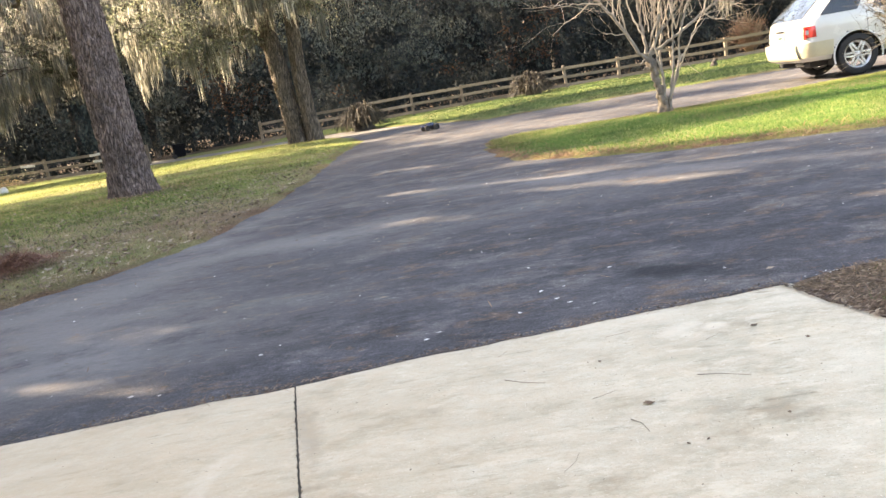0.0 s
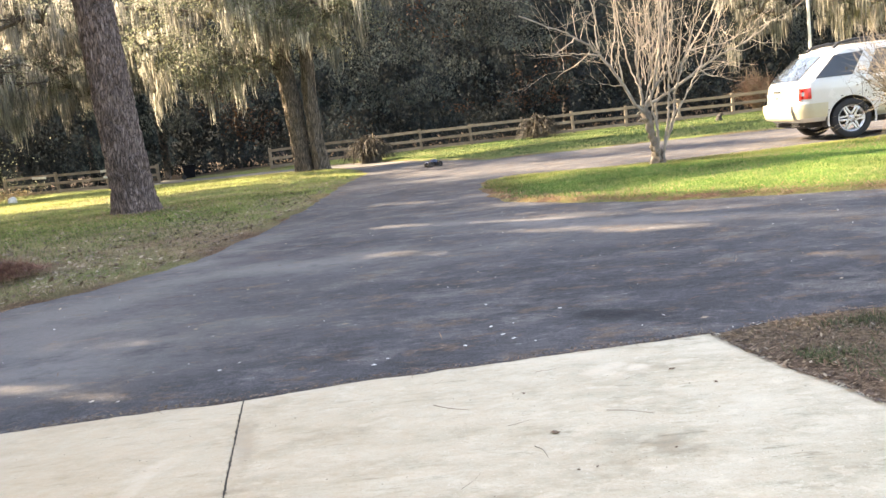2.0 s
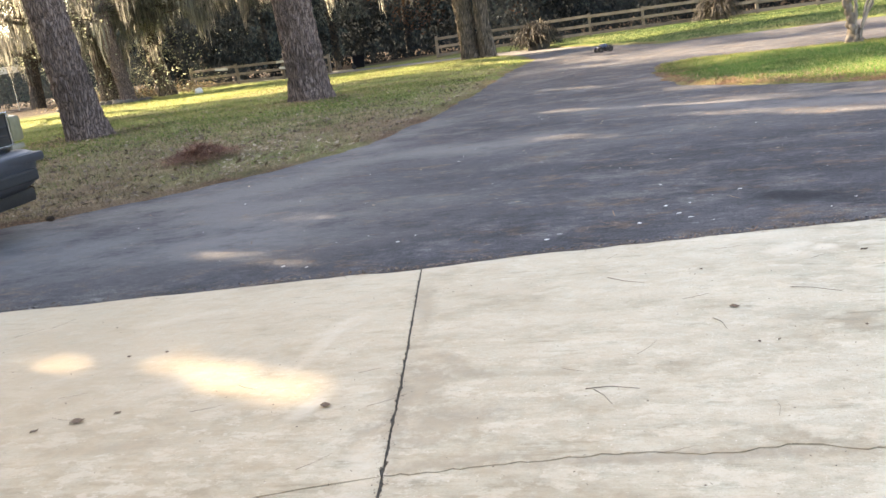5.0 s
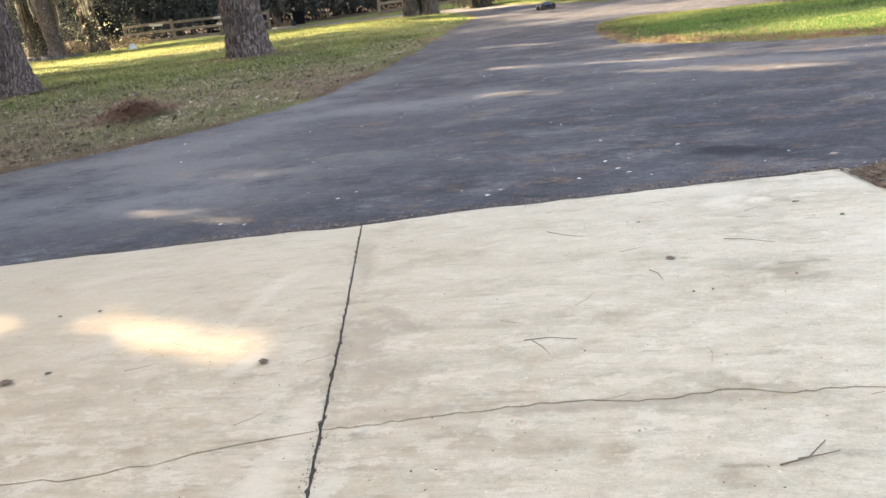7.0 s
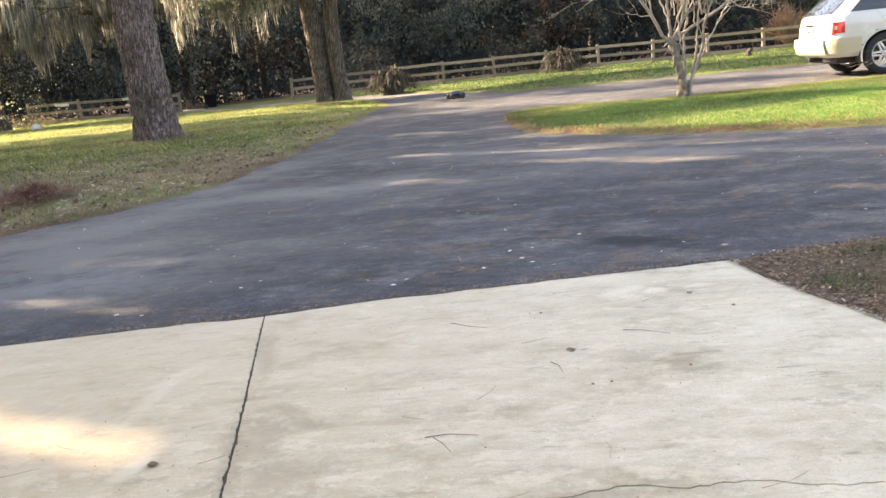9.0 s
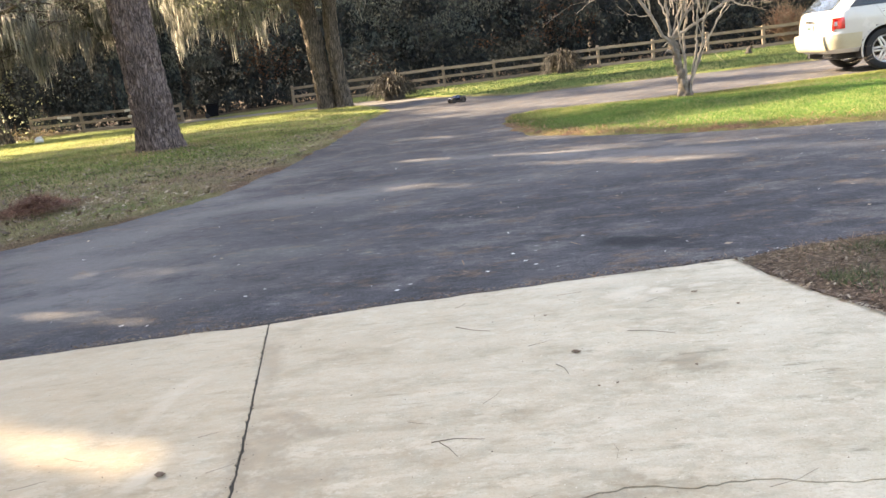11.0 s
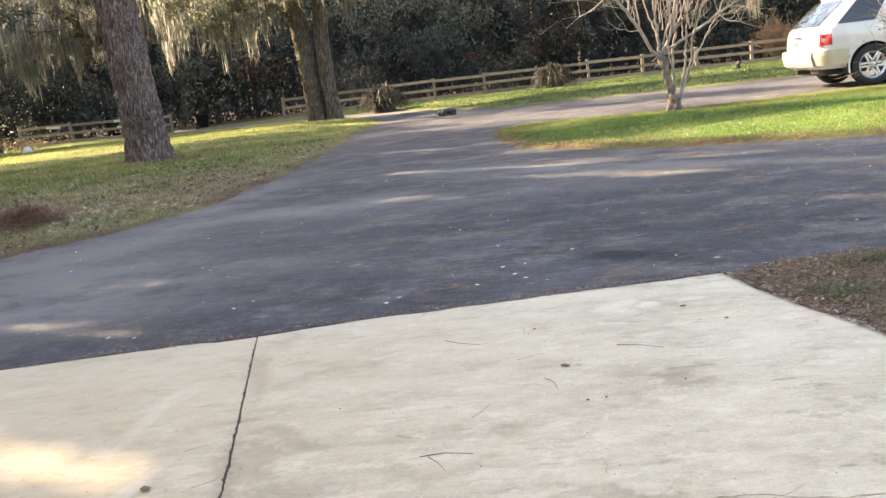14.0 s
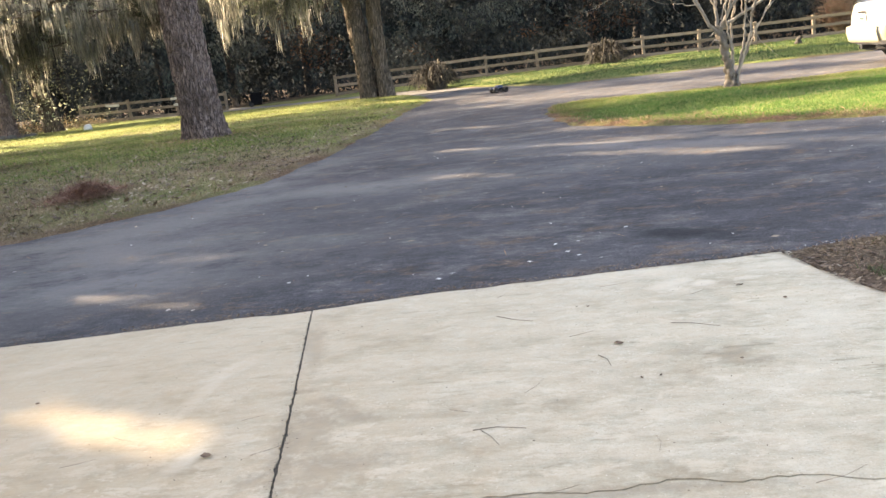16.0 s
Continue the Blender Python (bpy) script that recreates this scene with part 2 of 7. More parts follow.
def ground_material():
    m, t, p = nodes_of("lawn")
    v = coords(t)
    a = noise_tex(t, v, 0.45, 5.0, 0.6)
    b = noise_tex(t, v, 2.6, 5.0, 0.65)
    f = noise_tex(t, v, 38, 4.0, 0.75)
    dry = ramp(t, b, [(0.3, (0.14, 0.092, 0.055)), (0.5, (0.225, 0.158, 0.096)), (0.68, (0.32, 0.238, 0.152))])
    green = ramp(t, b, [(0.32, (0.085, 0.115, 0.03)), (0.5, (0.165, 0.205, 0.05)), (0.66, (0.205, 0.225, 0.068)), (0.78, (0.30, 0.25, 0.105))])
    worn = t.nodes.new("ShaderNodeMath")
    worn.operation = "ADD"
    t.links.new(attr(t, "green"), worn.inputs[0])
    shift = t.nodes.new("ShaderNodeMapRange")
    shift.inputs["From Min"].default_value, shift.inputs["From Max"].default_value = 0.35, 0.65
    shift.inputs["To Min"].default_value, shift.inputs["To Max"].default_value = -0.45, 0.45
    t.links.new(a, shift.inputs["Value"])
    t.links.new(shift.outputs[0], worn.inputs[1])
    worn.use_clamp = True
    col = blend(t, worn.outputs[0], dry, green)
    straw = ramp(t, f, [(0.3, (0.065, 0.036, 0.022)), (0.6, (0.15, 0.09, 0.052)), (0.8, (0.26, 0.175, 0.105))])
    rough_edge = t.nodes.new("ShaderNodeMath")
    rough_edge.operation = "MULTIPLY"
    rough_edge.use_clamp = True
    t.links.new(attr(t, "straw"), rough_edge.inputs[0])
    t.links.new(ramp(t, b, [(0.3, grey(0.25)), (0.6, grey(1.3))]), rough_edge.inputs[1])
    col = blend(t, rough_edge.outputs[0], col, straw)
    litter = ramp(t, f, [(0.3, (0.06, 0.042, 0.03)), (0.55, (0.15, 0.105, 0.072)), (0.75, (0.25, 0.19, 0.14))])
    # Litter outside the bed: a darker copy, with the wood's shade painted in.
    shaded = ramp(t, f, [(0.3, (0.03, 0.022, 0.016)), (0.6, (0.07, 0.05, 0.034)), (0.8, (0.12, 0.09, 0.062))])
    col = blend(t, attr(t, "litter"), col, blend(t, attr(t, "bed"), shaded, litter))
    col = blend(t, 1.0, col, ramp(t, f, [(0.3, grey(0.45)), (0.5, grey(0.95)), (0.7, grey(1.3))]), "MULTIPLY")
    t.links.new(col, p.inputs["Base Color"])
    p.inputs["Roughness"].default_value = 0.95
    p.inputs["Specular IOR Level"].default_value = 0.15
    bump(t, p, f, 0.8, 0.04)
    return m


def bark_material(name, crack, plate, pale, up=0.35, scale=9.0):
    m, t, p = nodes_of(name)
    v = coords(t, (1, 1, up))
    vor = add(t, "ShaderNodeTexVoronoi", Scale=scale)
    vor.feature = "DISTANCE_TO_EDGE"
    wob = noise_tex(t, v, 6, 4.0, 0.6)
    shifted = blend(t, 0.12, v, wob, "ADD")
    t.links.new(shifted, vor.inputs["Vector"])
    f = noise_tex(t, v, 30, 5.0, 0.7)
    big = noise_tex(t, coords(t), 1.6, 3.0, 0.6)
    col = ramp(t, vor.outputs["Distance"], [(0.0, crack), (0.09, plate), (0.4, pale)])
    col = blend(t, 1.0, col, ramp(t, f, [(0.3, grey(0.55)), (0.7, grey(1.2))]), "MULTIPLY")
    col = blend(t, 1.0, col, ramp(t, big, [(0.35, grey(0.75)), (0.65, grey(1.15))]), "MULTIPLY")
    t.links.new(col, p.inputs["Base Color"])
    p.inputs["Roughness"].default_value = 0.92
    bump(t, p, blend(t, 0.35, ramp(t, vor.outputs["Distance"], [(0.0, grey(0.0)), (0.15, grey(1.0))]), f), 0.9, 0.03)
    return m


def wood_material(name, dark, light):
    m, t, p = nodes_of(name)
    info = t.nodes.new("ShaderNodeObjectInfo")
    v = coords(t, (1.2, 14, 14))
    g = noise_tex(t, v, 3.0, 5.0, 0.65)
    col = ramp(t, g, [(0.3, dark), (0.7, light)])
    col = blend(t, 1.0, col, ramp(t, info.outputs["Random"], [(0.0, grey(0.72)), (1.0, grey(1.12))]), "MULTIPLY")
    t.links.new(col, p.inputs["Base Color"])
    p.inputs["Roughness"].default_value = 0.85
    bump(t, p, g, 0.4, 0.006)
    return m


def glass_material(name, tint, rough=0.03):
    m, t, p = nodes_of(name)
    p.inputs["Base Color"].default_value = (*tint, 1)
    p.inputs["Roughness"].default_value = rough
    p.inputs["Transmission Weight"].default_value = 0.55
    p.inputs["IOR"].default_value = 1.5
    p.inputs["Coat Weight"].default_value = 0.6
    return m


ASPHALT = asphalt_material()
CONCRETE = concrete_material()
LAWN = ground_material()
GRAVEL = plain("pale_gravel", (0.125, 0.115, 0.10), 0.95, vary=0.35, scale=1.5, relief=0.8)
PINE_BARK = bark_material("pine_bark", (0.05, 0.035, 0.031), (0.172, 0.119, 0.103), (0.28, 0.21, 0.185), 0.17, 23.0)
OAK_BARK = bark_material("oak_bark", (0.03, 0.023, 0.018), (0.10, 0.076, 0.058), (0.25, 0.195, 0.15), 0.10, 24)
MYRTLE_BARK = plain("smooth_bark", (0.17, 0.14, 0.11), 0.75, vary=0.5, scale=6, relief=0.3)
MYRTLE_TWIG = plain("pale_twig_bark", (0.36, 0.30, 0.24), 0.75, vary=0.3, scale=6, relief=0.2)
MYRTLE_LIMB = plain("pale_smooth_bark", (0.24, 0.208, 0.172), 0.75, vary=0.45, scale=7, relief=0.3)
TWIG_BARK = plain("twig_bark", (0.21, 0.16, 0.11), 0.8, vary=0.35, scale=7, relief=0.2)
FENCE_WOOD = wood_material("weathered_pine_board", (0.15, 0.112, 0.085), (0.31, 0.245, 0.185))
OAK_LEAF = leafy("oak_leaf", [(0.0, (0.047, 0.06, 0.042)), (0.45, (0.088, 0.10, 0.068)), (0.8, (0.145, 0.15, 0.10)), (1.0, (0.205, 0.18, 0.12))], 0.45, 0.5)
# Two lighter copies of the oak leaf, with sunlight put into the colour.
SUNLIT_LEAF = leafy("sunlit_oak_leaf", [(0.0, (0.20, 0.22, 0.145)), (0.5, (0.33, 0.345, 0.235)), (1.0, (0.48, 0.465, 0.34))], 0.78, 0.5)
SUNNY_OAK_LEAF = leafy("sunny_oak_leaf", [(0.0, (0.095, 0.11, 0.072)), (0.45, (0.17, 0.182, 0.12)), (0.8, (0.255, 0.26, 0.175)), (1.0, (0.35, 0.335, 0.235))], 0.55, 0.5)
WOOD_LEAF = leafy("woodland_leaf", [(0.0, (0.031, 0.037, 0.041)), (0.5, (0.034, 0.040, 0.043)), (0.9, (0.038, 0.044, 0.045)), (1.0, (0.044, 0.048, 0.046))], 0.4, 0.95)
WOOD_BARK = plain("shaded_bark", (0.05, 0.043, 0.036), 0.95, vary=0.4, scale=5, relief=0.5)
LIT_BOUGH_LEAF = leafy("lit_grey_green_bough", [(0.0, (0.075, 0.09, 0.088)), (0.5, (0.092, 0.107, 0.101)), (1.0, (0.12, 0.13, 0.116))], 0.4, 0.95)
RUST_LEAF = leafy("rusty_leaf", [(0.0, (0.035, 0.019, 0.012)), (0.6, (0.075, 0.037, 0.02)), (1.0, (0.13, 0.07, 0.036))], 0.3)
MOSS = leafy("spanish_moss", [(0.0, (0.17, 0.17, 0.155)), (0.5, (0.30, 0.292, 0.255)), (1.0, (0.52, 0.485, 0.41))], 0.7, 0.9)
NEEDLE = leafy("pine_needle", [(0.0, (0.02, 0.04, 0.015)), (1.0, (0.07, 0.10, 0.03))], 0.2)
GRASS_GREEN = leafy("green_grass", [(0.0, (0.075, 0.115, 0.034)), (0.5, (0.135, 0.19, 0.05)), (0.8, (0.24, 0.255, 0.085)), (1.0, (0.40, 0.33, 0.17))], 0.55)
ISLAND_GRASS = leafy("lush_grass", [(0.0, (0.05, 0.128, 0.028)), (0.5, (0.095, 0.212, 0.045)), (0.85, (0.165, 0.265, 0.062)), (1.0, (0.36, 0.32, 0.14))], 0.55)
# Brighter, yellower grass: the sun's glow is part of this colour.
SUNNY_GRASS = leafy("sun_bright_grass", [(0.0, (0.12, 0.15, 0.045)), (0.5, (0.24, 0.26, 0.08)), (0.85, (0.38, 0.36, 0.13)), (1.0, (0.50, 0.42, 0.2))], 0.6)
# Verge green is lowered to stand in for shade that nothing casts.
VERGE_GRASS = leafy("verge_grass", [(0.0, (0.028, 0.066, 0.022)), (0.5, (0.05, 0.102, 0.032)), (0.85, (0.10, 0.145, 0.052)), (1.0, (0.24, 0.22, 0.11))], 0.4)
GRASS_DRY = leafy("dormant_grass", [(0.0, (0.15, 0.115, 0.06)), (0.5, (0.265, 0.195, 0.112)), (1.0, (0.41, 0.31, 0.20))], 0.35)
STRAW = leafy("pine_straw", [(0.0, (0.10, 0.045, 0.02)), (0.6, (0.22, 0.105, 0.048)), (1.0, (0.38, 0.23, 0.125))], 0.1)
DEAD_LEAF = leafy("dead_leaf", [(0.0, (0.085, 0.052, 0.03)), (0.6, (0.19, 0.13, 0.08)), (1.0, (0.42, 0.34, 0.24))], 0.15)
RED_STRAW = leafy("red_pine_straw", [(0.0, (0.10, 0.04, 0.024)), (0.6, (0.20, 0.085, 0.05)), (1.0, (0.33, 0.18, 0.11))], 0.1)
PALE_FLECK = leafy("pale_leaf_fleck", [(0.0, (0.5, 0.48, 0.44)), (1.0, (0.75, 0.74, 0.70))], 0.1)
DIRT = plain("joint_soil", (0.075, 0.062, 0.044), 0.95, vary=0.45, scale=30, relief=0.5)
STRAP = leafy("withered_strap_leaf", [(0.0, (0.02, 0.017, 0.012)), (0.6, (0.042, 0.034, 0.024)), (0.92, (0.10, 0.082, 0.055)), (1.0, (0.22, 0.18, 0.125))], 0.1)

# ---- mesh tools ----
rng = np.random.default_rng(7)


def mesh_from(name, verts, faces, materials=(), smooth=False):
    """A mesh from arrays: verts (n, 3), and faces as one (m, k) array or a list of such."""
    verts = np.asarray(verts, np.float32)
    groups = [np.asarray(f, np.int32) for f in (faces if isinstance(faces, list) and len(faces) and isinstance(faces[0], np.ndarray) and faces[0].ndim == 2 else [faces])]
    loops = np.concatenate([g.ravel() for g in groups])
    sizes = np.concatenate([np.full(len(g), g.shape[1], np.int32) for g in groups])
    me = bpy.data.meshes.new(name)
    me.vertices.add(len(verts))
    me.vertices.foreach_set("co", verts.ravel())
    me.loops.add(len(loops))
    me.loops.foreach_set("vertex_index", loops)
    me.polygons.add(len(sizes))
    me.polygons.foreach_set("loop_start", np.concatenate([[0], np.cumsum(sizes)[:-1]]).astype(np.int32))
    if smooth:
        me.polygons.foreach_set("use_smooth", np.ones(len(sizes), bool))
    for m in materials:
        me.materials.append(m)
    me.update(calc_edges=True)
    me.validate()
    return me


def part_mesh(name, me, parent=None, label="", at=None):
    ob = new(name, me)
    if parent is not None:
        ob.parent = parent
    if at is not None:
        ob.matrix_basis = at
    return tagged(ob, label)


def part(name, bm, material, parent=None, label="", at=None, smooth=None):
    me = bpy.data.meshes.new(name)
    if smooth is not None:
        for f in bm.faces:
            f.smooth = True
        if smooth < 180:
            for e in bm.edges:
                if len(e.link_faces) == 2 and e.calc_face_angle(0) > radians(smooth):
                    e.smooth = False
    bm.to_mesh(me)
    bm.free()
    me.materials.append(material)
    return part_mesh(name, me, parent, label, at)


def thing(name, m, label, category, group="", kind=""):
    ob = new(name)
    ob.empty_display_size = 0.2
    ob.matrix_basis = m
    return tagged(ob, label, category, group, kind)


def box(bm, x0, x1, y0, y1, z0, z1, bevel=0.0, m=None):
    made = bmesh.ops.create_cube(bm, size=1.0)["verts"]
    t = Matrix.Translation(((x0 + x1) / 2, (y0 + y1) / 2, (z0 + z1) / 2)) @ Matrix.Diagonal((x1 - x0, y1 - y0, z1 - z0, 1))
    bmesh.ops.transform(bm, matrix=t, verts=made)
    if bevel:
        edges = list({e for v in made for e in v.link_edges})
        out = bmesh.ops.bevel(bm, geom=edges, offset=bevel, segments=2, affect="EDGES", profile=0.6)
        made = list({v for f in out["faces"] for v in f.verts} | {v for v in made if v.is_valid})
    if m is not None:
        bmesh.ops.transform(bm, matrix=m, verts=made)
    return made


def boxed(*a, **k):
    bm = bmesh.new()
    box(bm, *a, **k)
    return bm


def tube_arrays(points, radii, sides=8, wobble=0.0, seed=0, cap=True):
    """A tapered tube along points, as vertex and quad arrays."""
    pts = np.asarray(points, float)
    n = len(pts)
    tang = np.gradient(pts, axis=0)
    tang /= np.linalg.norm(tang, axis=1)[:, None] + 1e-9
    ref = np.array([1.0, 0.0, 0.0]) if abs(tang[0][0]) < 0.8 else np.array([0.0, 1.0, 0.0])
    verts = []
    u = np.cross(tang[0], ref)
    for i in range(n):
        u = u - tang[i] * np.dot(u, tang[i])
        u /= np.linalg.norm(u) + 1e-9
        w = np.cross(tang[i], u)
        a = np.linspace(0, 2 * np.pi, sides, endpoint=False)
        r = np.full(sides, radii[i])
        if wobble:
            r = r * (1 + wobble * np.sin(a * 3 + i * 0.7 + seed) * 0.5 + wobble * np.sin(a * 5 + seed * 2 - i * 0.4) * 0.5)
        verts.append(pts[i] + np.outer(np.cos(a) * r, u) + np.outer(np.sin(a) * r, w))
    verts = np.concatenate(verts)
    i, j = np.meshgrid(np.arange(n - 1), np.arange(sides), indexing="ij")
    k = (j + 1) % sides
    quads = np.stack([i * sides + j, i * sides + k, (i + 1) * sides + k, (i + 1) * sides + j], -1).reshape(-1, 4)
    return verts, quads


def join(pieces):
    """Joins (verts, faces) pairs of one face size."""
    vs, fs, base = [], [], 0
    for v, f in pieces:
        vs.append(np.asarray(v, float))
        fs.append(np.asarray(f, int) + base)
        base += len(v)
    return np.concatenate(vs), np.concatenate(fs)


def leaf_arrays(centres, length, width, up=0.3, droop=0.0):
    """One rhombic leaf at every centre, turned at random; length may be an array."""
    n = len(centres)
    length = np.broadcast_to(length, n)[:, None]
    d = rng.normal(size=(n, 3))
    d[:, 2] = d[:, 2] * (1 - up) - droop
    d /= np.linalg.norm(d, axis=1)[:, None] + 1e-9
    s = np.cross(d, rng.normal(size=(n, 3)))
    s /= np.linalg.norm(s, axis=1)[:, None] + 1e-9
    c = np.asarray(centres)
    k = length * width
    v = np.stack([c - d * length * 0.5, c + s * k * 0.5 + d * length * 0.05, c + d * length * 0.5, c - s * k * 0.5 + d * length * 0.05], 1).reshape(-1, 3)
    return v, np.arange(4 * n).reshape(n, 4)


def hanging_leaf_arrays(centres, length, width):
    """Drooping leaves, as in a thicket seen from the side."""
    n = len(centres)
    length = np.broadcast_to(length, n)[:, None]
    d = rng.normal(0, 0.55, (n, 3)) + np.array([0, 0, -1.0])
    d /= np.linalg.norm(d, axis=1)[:, None]
    a = rng.normal(0, 0.6, n)
    s = np.stack([np.cos(a), np.sin(a), rng.normal(0, 0.25, n)], 1)
    c = np.asarray(centres)
    k = length * width
    v = np.stack([c - d * length * 0.5, c + s * k * 0.5, c + d * length * 0.5, c - s * k * 0.5], 1).reshape(-1, 3)
    return v, np.arange(4 * n).reshape(n, 4)


def flat_leaf_arrays(centres, length, width, lift=0.25):
    """Leaves and needles that lie on the ground."""
    n = len(centres)
    length = np.broadcast_to(length, n)[:, None]
    a = rng.uniform(0, 2 * np.pi, n)
    d = np.stack([np.cos(a), np.sin(a), rng.normal(0, lift, n)], 1)
    s = np.stack([-np.sin(a), np.cos(a), rng.normal(0, lift, n)], 1)
    c = np.asarray(centres) + np.array([0, 0, 0.004])
    c[:, 2] += np.abs(d[:, 2:] * length)[:, 0] * 0.5 + np.abs(s[:, 2:] * length * width)[:, 0] * 0.5
    k = length * width
    v = np.stack([c - d * length * 0.5, c + s * k * 0.5, c + d * length * 0.5, c - s * k * 0.5], 1).reshape(-1, 3)
    return v, np.arange(4 * n).reshape(n, 4)


def moss_arrays(tops, longest, strands=36, spread=0.14, width=0.017):
    """Hanging beards of moss: wavering, tapered strands below every top."""
    t = np.repeat(np.asarray(tops, float), strands, axis=0)
    n = len(t)
    own = np.repeat(rng.uniform(0.45, 1.0, len(tops)) * longest, strands)
    off = rng.normal(0, spread, (n, 3))
    ln = own * rng.uniform(0.25, 1.0, n) * np.exp(-((off[:, 0] ** 2 + off[:, 1] ** 2) / (2.2 * spread) ** 2))
    off[:, 2] *= 0.5
    t = t + off
    a = rng.uniform(0, np.pi, n)
    side = np.stack([np.cos(a), np.sin(a), np.zeros(n)], 1)
    w = width * rng.uniform(0.5, 1.4, n)
    sway = rng.normal(0, 0.05, (n, 3))
    sway[:, 2] = 0
    rows = []
    for k, wk in ((0.0, 0.7), (0.4, 1.0), (0.75, 0.6), (1.0, 0.08)):
        c = t + sway * (k * ln)[:, None] * 2 * math.sin(3 * k + 0.5)
        c[:, 2] -= k * ln
        rows += [c - side * (w * wk)[:, None], c + side * (w * wk)[:, None]]
    v = np.stack(rows, 1).reshape(-1, 3)
    b = np.arange(n)[:, None] * 8
    f = np.concatenate([b + np.array([[2 * k, 2 * k + 1, 2 * k + 3, 2 * k + 2]]) for k in range(3)])
    return v, f


def blade_arrays(roots, height, width=0.007, lean=0.5):
    n = len(roots)
    h = np.broadcast_to(height, n) * rng.uniform(0.5, 1.2, n)
    a = rng.uniform(0, 2 * np.pi, n)
    s = np.stack([np.cos(a), np.sin(a), np.zeros(n)], 1) * width * 0.5
    tip = np.asarray(roots) + np.stack([rng.normal(0, lean, n) * h, rng.normal(0, lean, n) * h, h], 1)
    r = np.asarray(roots) - np.array([0, 0, 0.006])
    v = np.stack([r - s, r + s, tip], 1).reshape(-1, 3)
    return v, np.arange(3 * n).reshape(n, 3)


def polygon_distance(pts, poly):
    """Signed distance to a closed polygon in plan, positive inside."""
    p = np.asarray(pts, float)
    q = np.asarray(poly, float)
    best = np.full(len(p), 1e9)
    inside = np.zeros(len(p), bool)
    for a, b in zip(q, np.roll(q, -1, axis=0)):
        ab = b - a
        t = np.clip(((p - a) @ ab) / (ab @ ab), 0, 1)
        best = np.minimum(best, np.linalg.norm(p - a - t[:, None] * ab, axis=1))
        cross = (a[1] > p[:, 1]) != (b[1] > p[:, 1])
        with np.errstate(divide="ignore", invalid="ignore"):
            xi = a[0] + (p[:, 1] - a[1]) * ab[0] / (ab[1] if ab[1] else 1e-9)
        inside ^= cross & (p[:, 0] < xi)
    return np.where(inside, best, -best)

# ---- ground, driveway and concrete ----
ROAD = [(-16, -3), (2.55, -3), (1.68, 2.0), (1.575, 2.46), (1.505, 2.74), (1.415, 3.0), (1.335, 3.27), (1.275, 3.56), (1.6, 3.68), (2.1, 3.7), (3.2, 3.62), (7, 3.3), (20, 2.5), (42, 2), (42, 20.2),
        (14, 21.0), (8.5, 21.7), (5.6, 22.6), (2.5, 23.1), (0.75, 23.35), (0.3, 24.2), (-0.7, 26.6), (-2.3, 29.5), (-4.4, 32.6), (-7.6, 34.3), (-11.4, 36.2), (-17.5, 42.5),
        (-26, 50), (-28, 48), (-19.6, 40.3), (-12.6, 33.8), (-8.2, 31.2), (-5.9, 30.4), (-4.2, 28.9), (-3.3, 26.2), (-2.68, 23.2), (-2.8, 19), (-2.62, 14), (-2.62, 11),
        (-2.74, 9.5), (-2.82, 8.4), (-3.3, 7.38), (-4.05, 6.42), (-4.8, 5.72), (-7, 4.6), (-10, 3.6), (-16, 2.5)]
ISLAND = [(0.38, 14.9), (0.33, 13.6), (0.42, 12.2), (0.66, 11.1), (1.25, 10.2), (2.35, 9.15), (3.4, 8.55), (4.3, 8.2), (7, 7.55), (11, 7.2), (17, 7.5), (21, 9.3), (22, 12),
          (20.5, 14.6), (16, 15.6), (11, 15.2), (7.8, 14.95), (6.2, 14.95), (4.6, 14.75), (3.3, 14.85), (1.8, 15.3), (0.9, 15.35)]


def spread(stops):
    out = []
    for (a, b, step) in stops:
        out += list(np.arange(a, b, step))
    return np.array(out + [stops[-1][1]])


def land(x, y):
    """Height of the land, distance from the nearest paved edge, and whether it is on the island."""
    p = np.stack([np.ravel(x), np.ravel(y)], 1)
    road = polygon_distance(p, ROAD)
    isle = polygon_distance(p, ISLAND)
    d = np.maximum(-road, isle)
    ragged = 0.05 * np.sin(p[:, 0] * 5.1 + 1.3 * np.sin(p[:, 1] * 2.3)) * np.sin(p[:, 1] * 4.3 + p[:, 0]) + 0.03 * np.sin(p[:, 0] * 13 + p[:, 1] * 9)
    bed = (p[:, 0] > 1.1) & (p[:, 1] < 5)
    d = d + np.where(bed, 0.2 * ragged, ragged)
    s = np.clip(d / 3.0, 0, 1)
    z = np.clip(np.where(bed, d * 1.35 + 0.08, d) * 0.22, -0.06, 0.025) + 0.085 * s * s * (3 - 2 * s)
    z = z + np.where(d > 0.1, 0.012 * np.sin(p[:, 0] * 1.7 + 0.6 * np.sin(p[:, 1])) * np.sin(p[:, 1] * 1.3), 0)
    return z, d, isle > 0


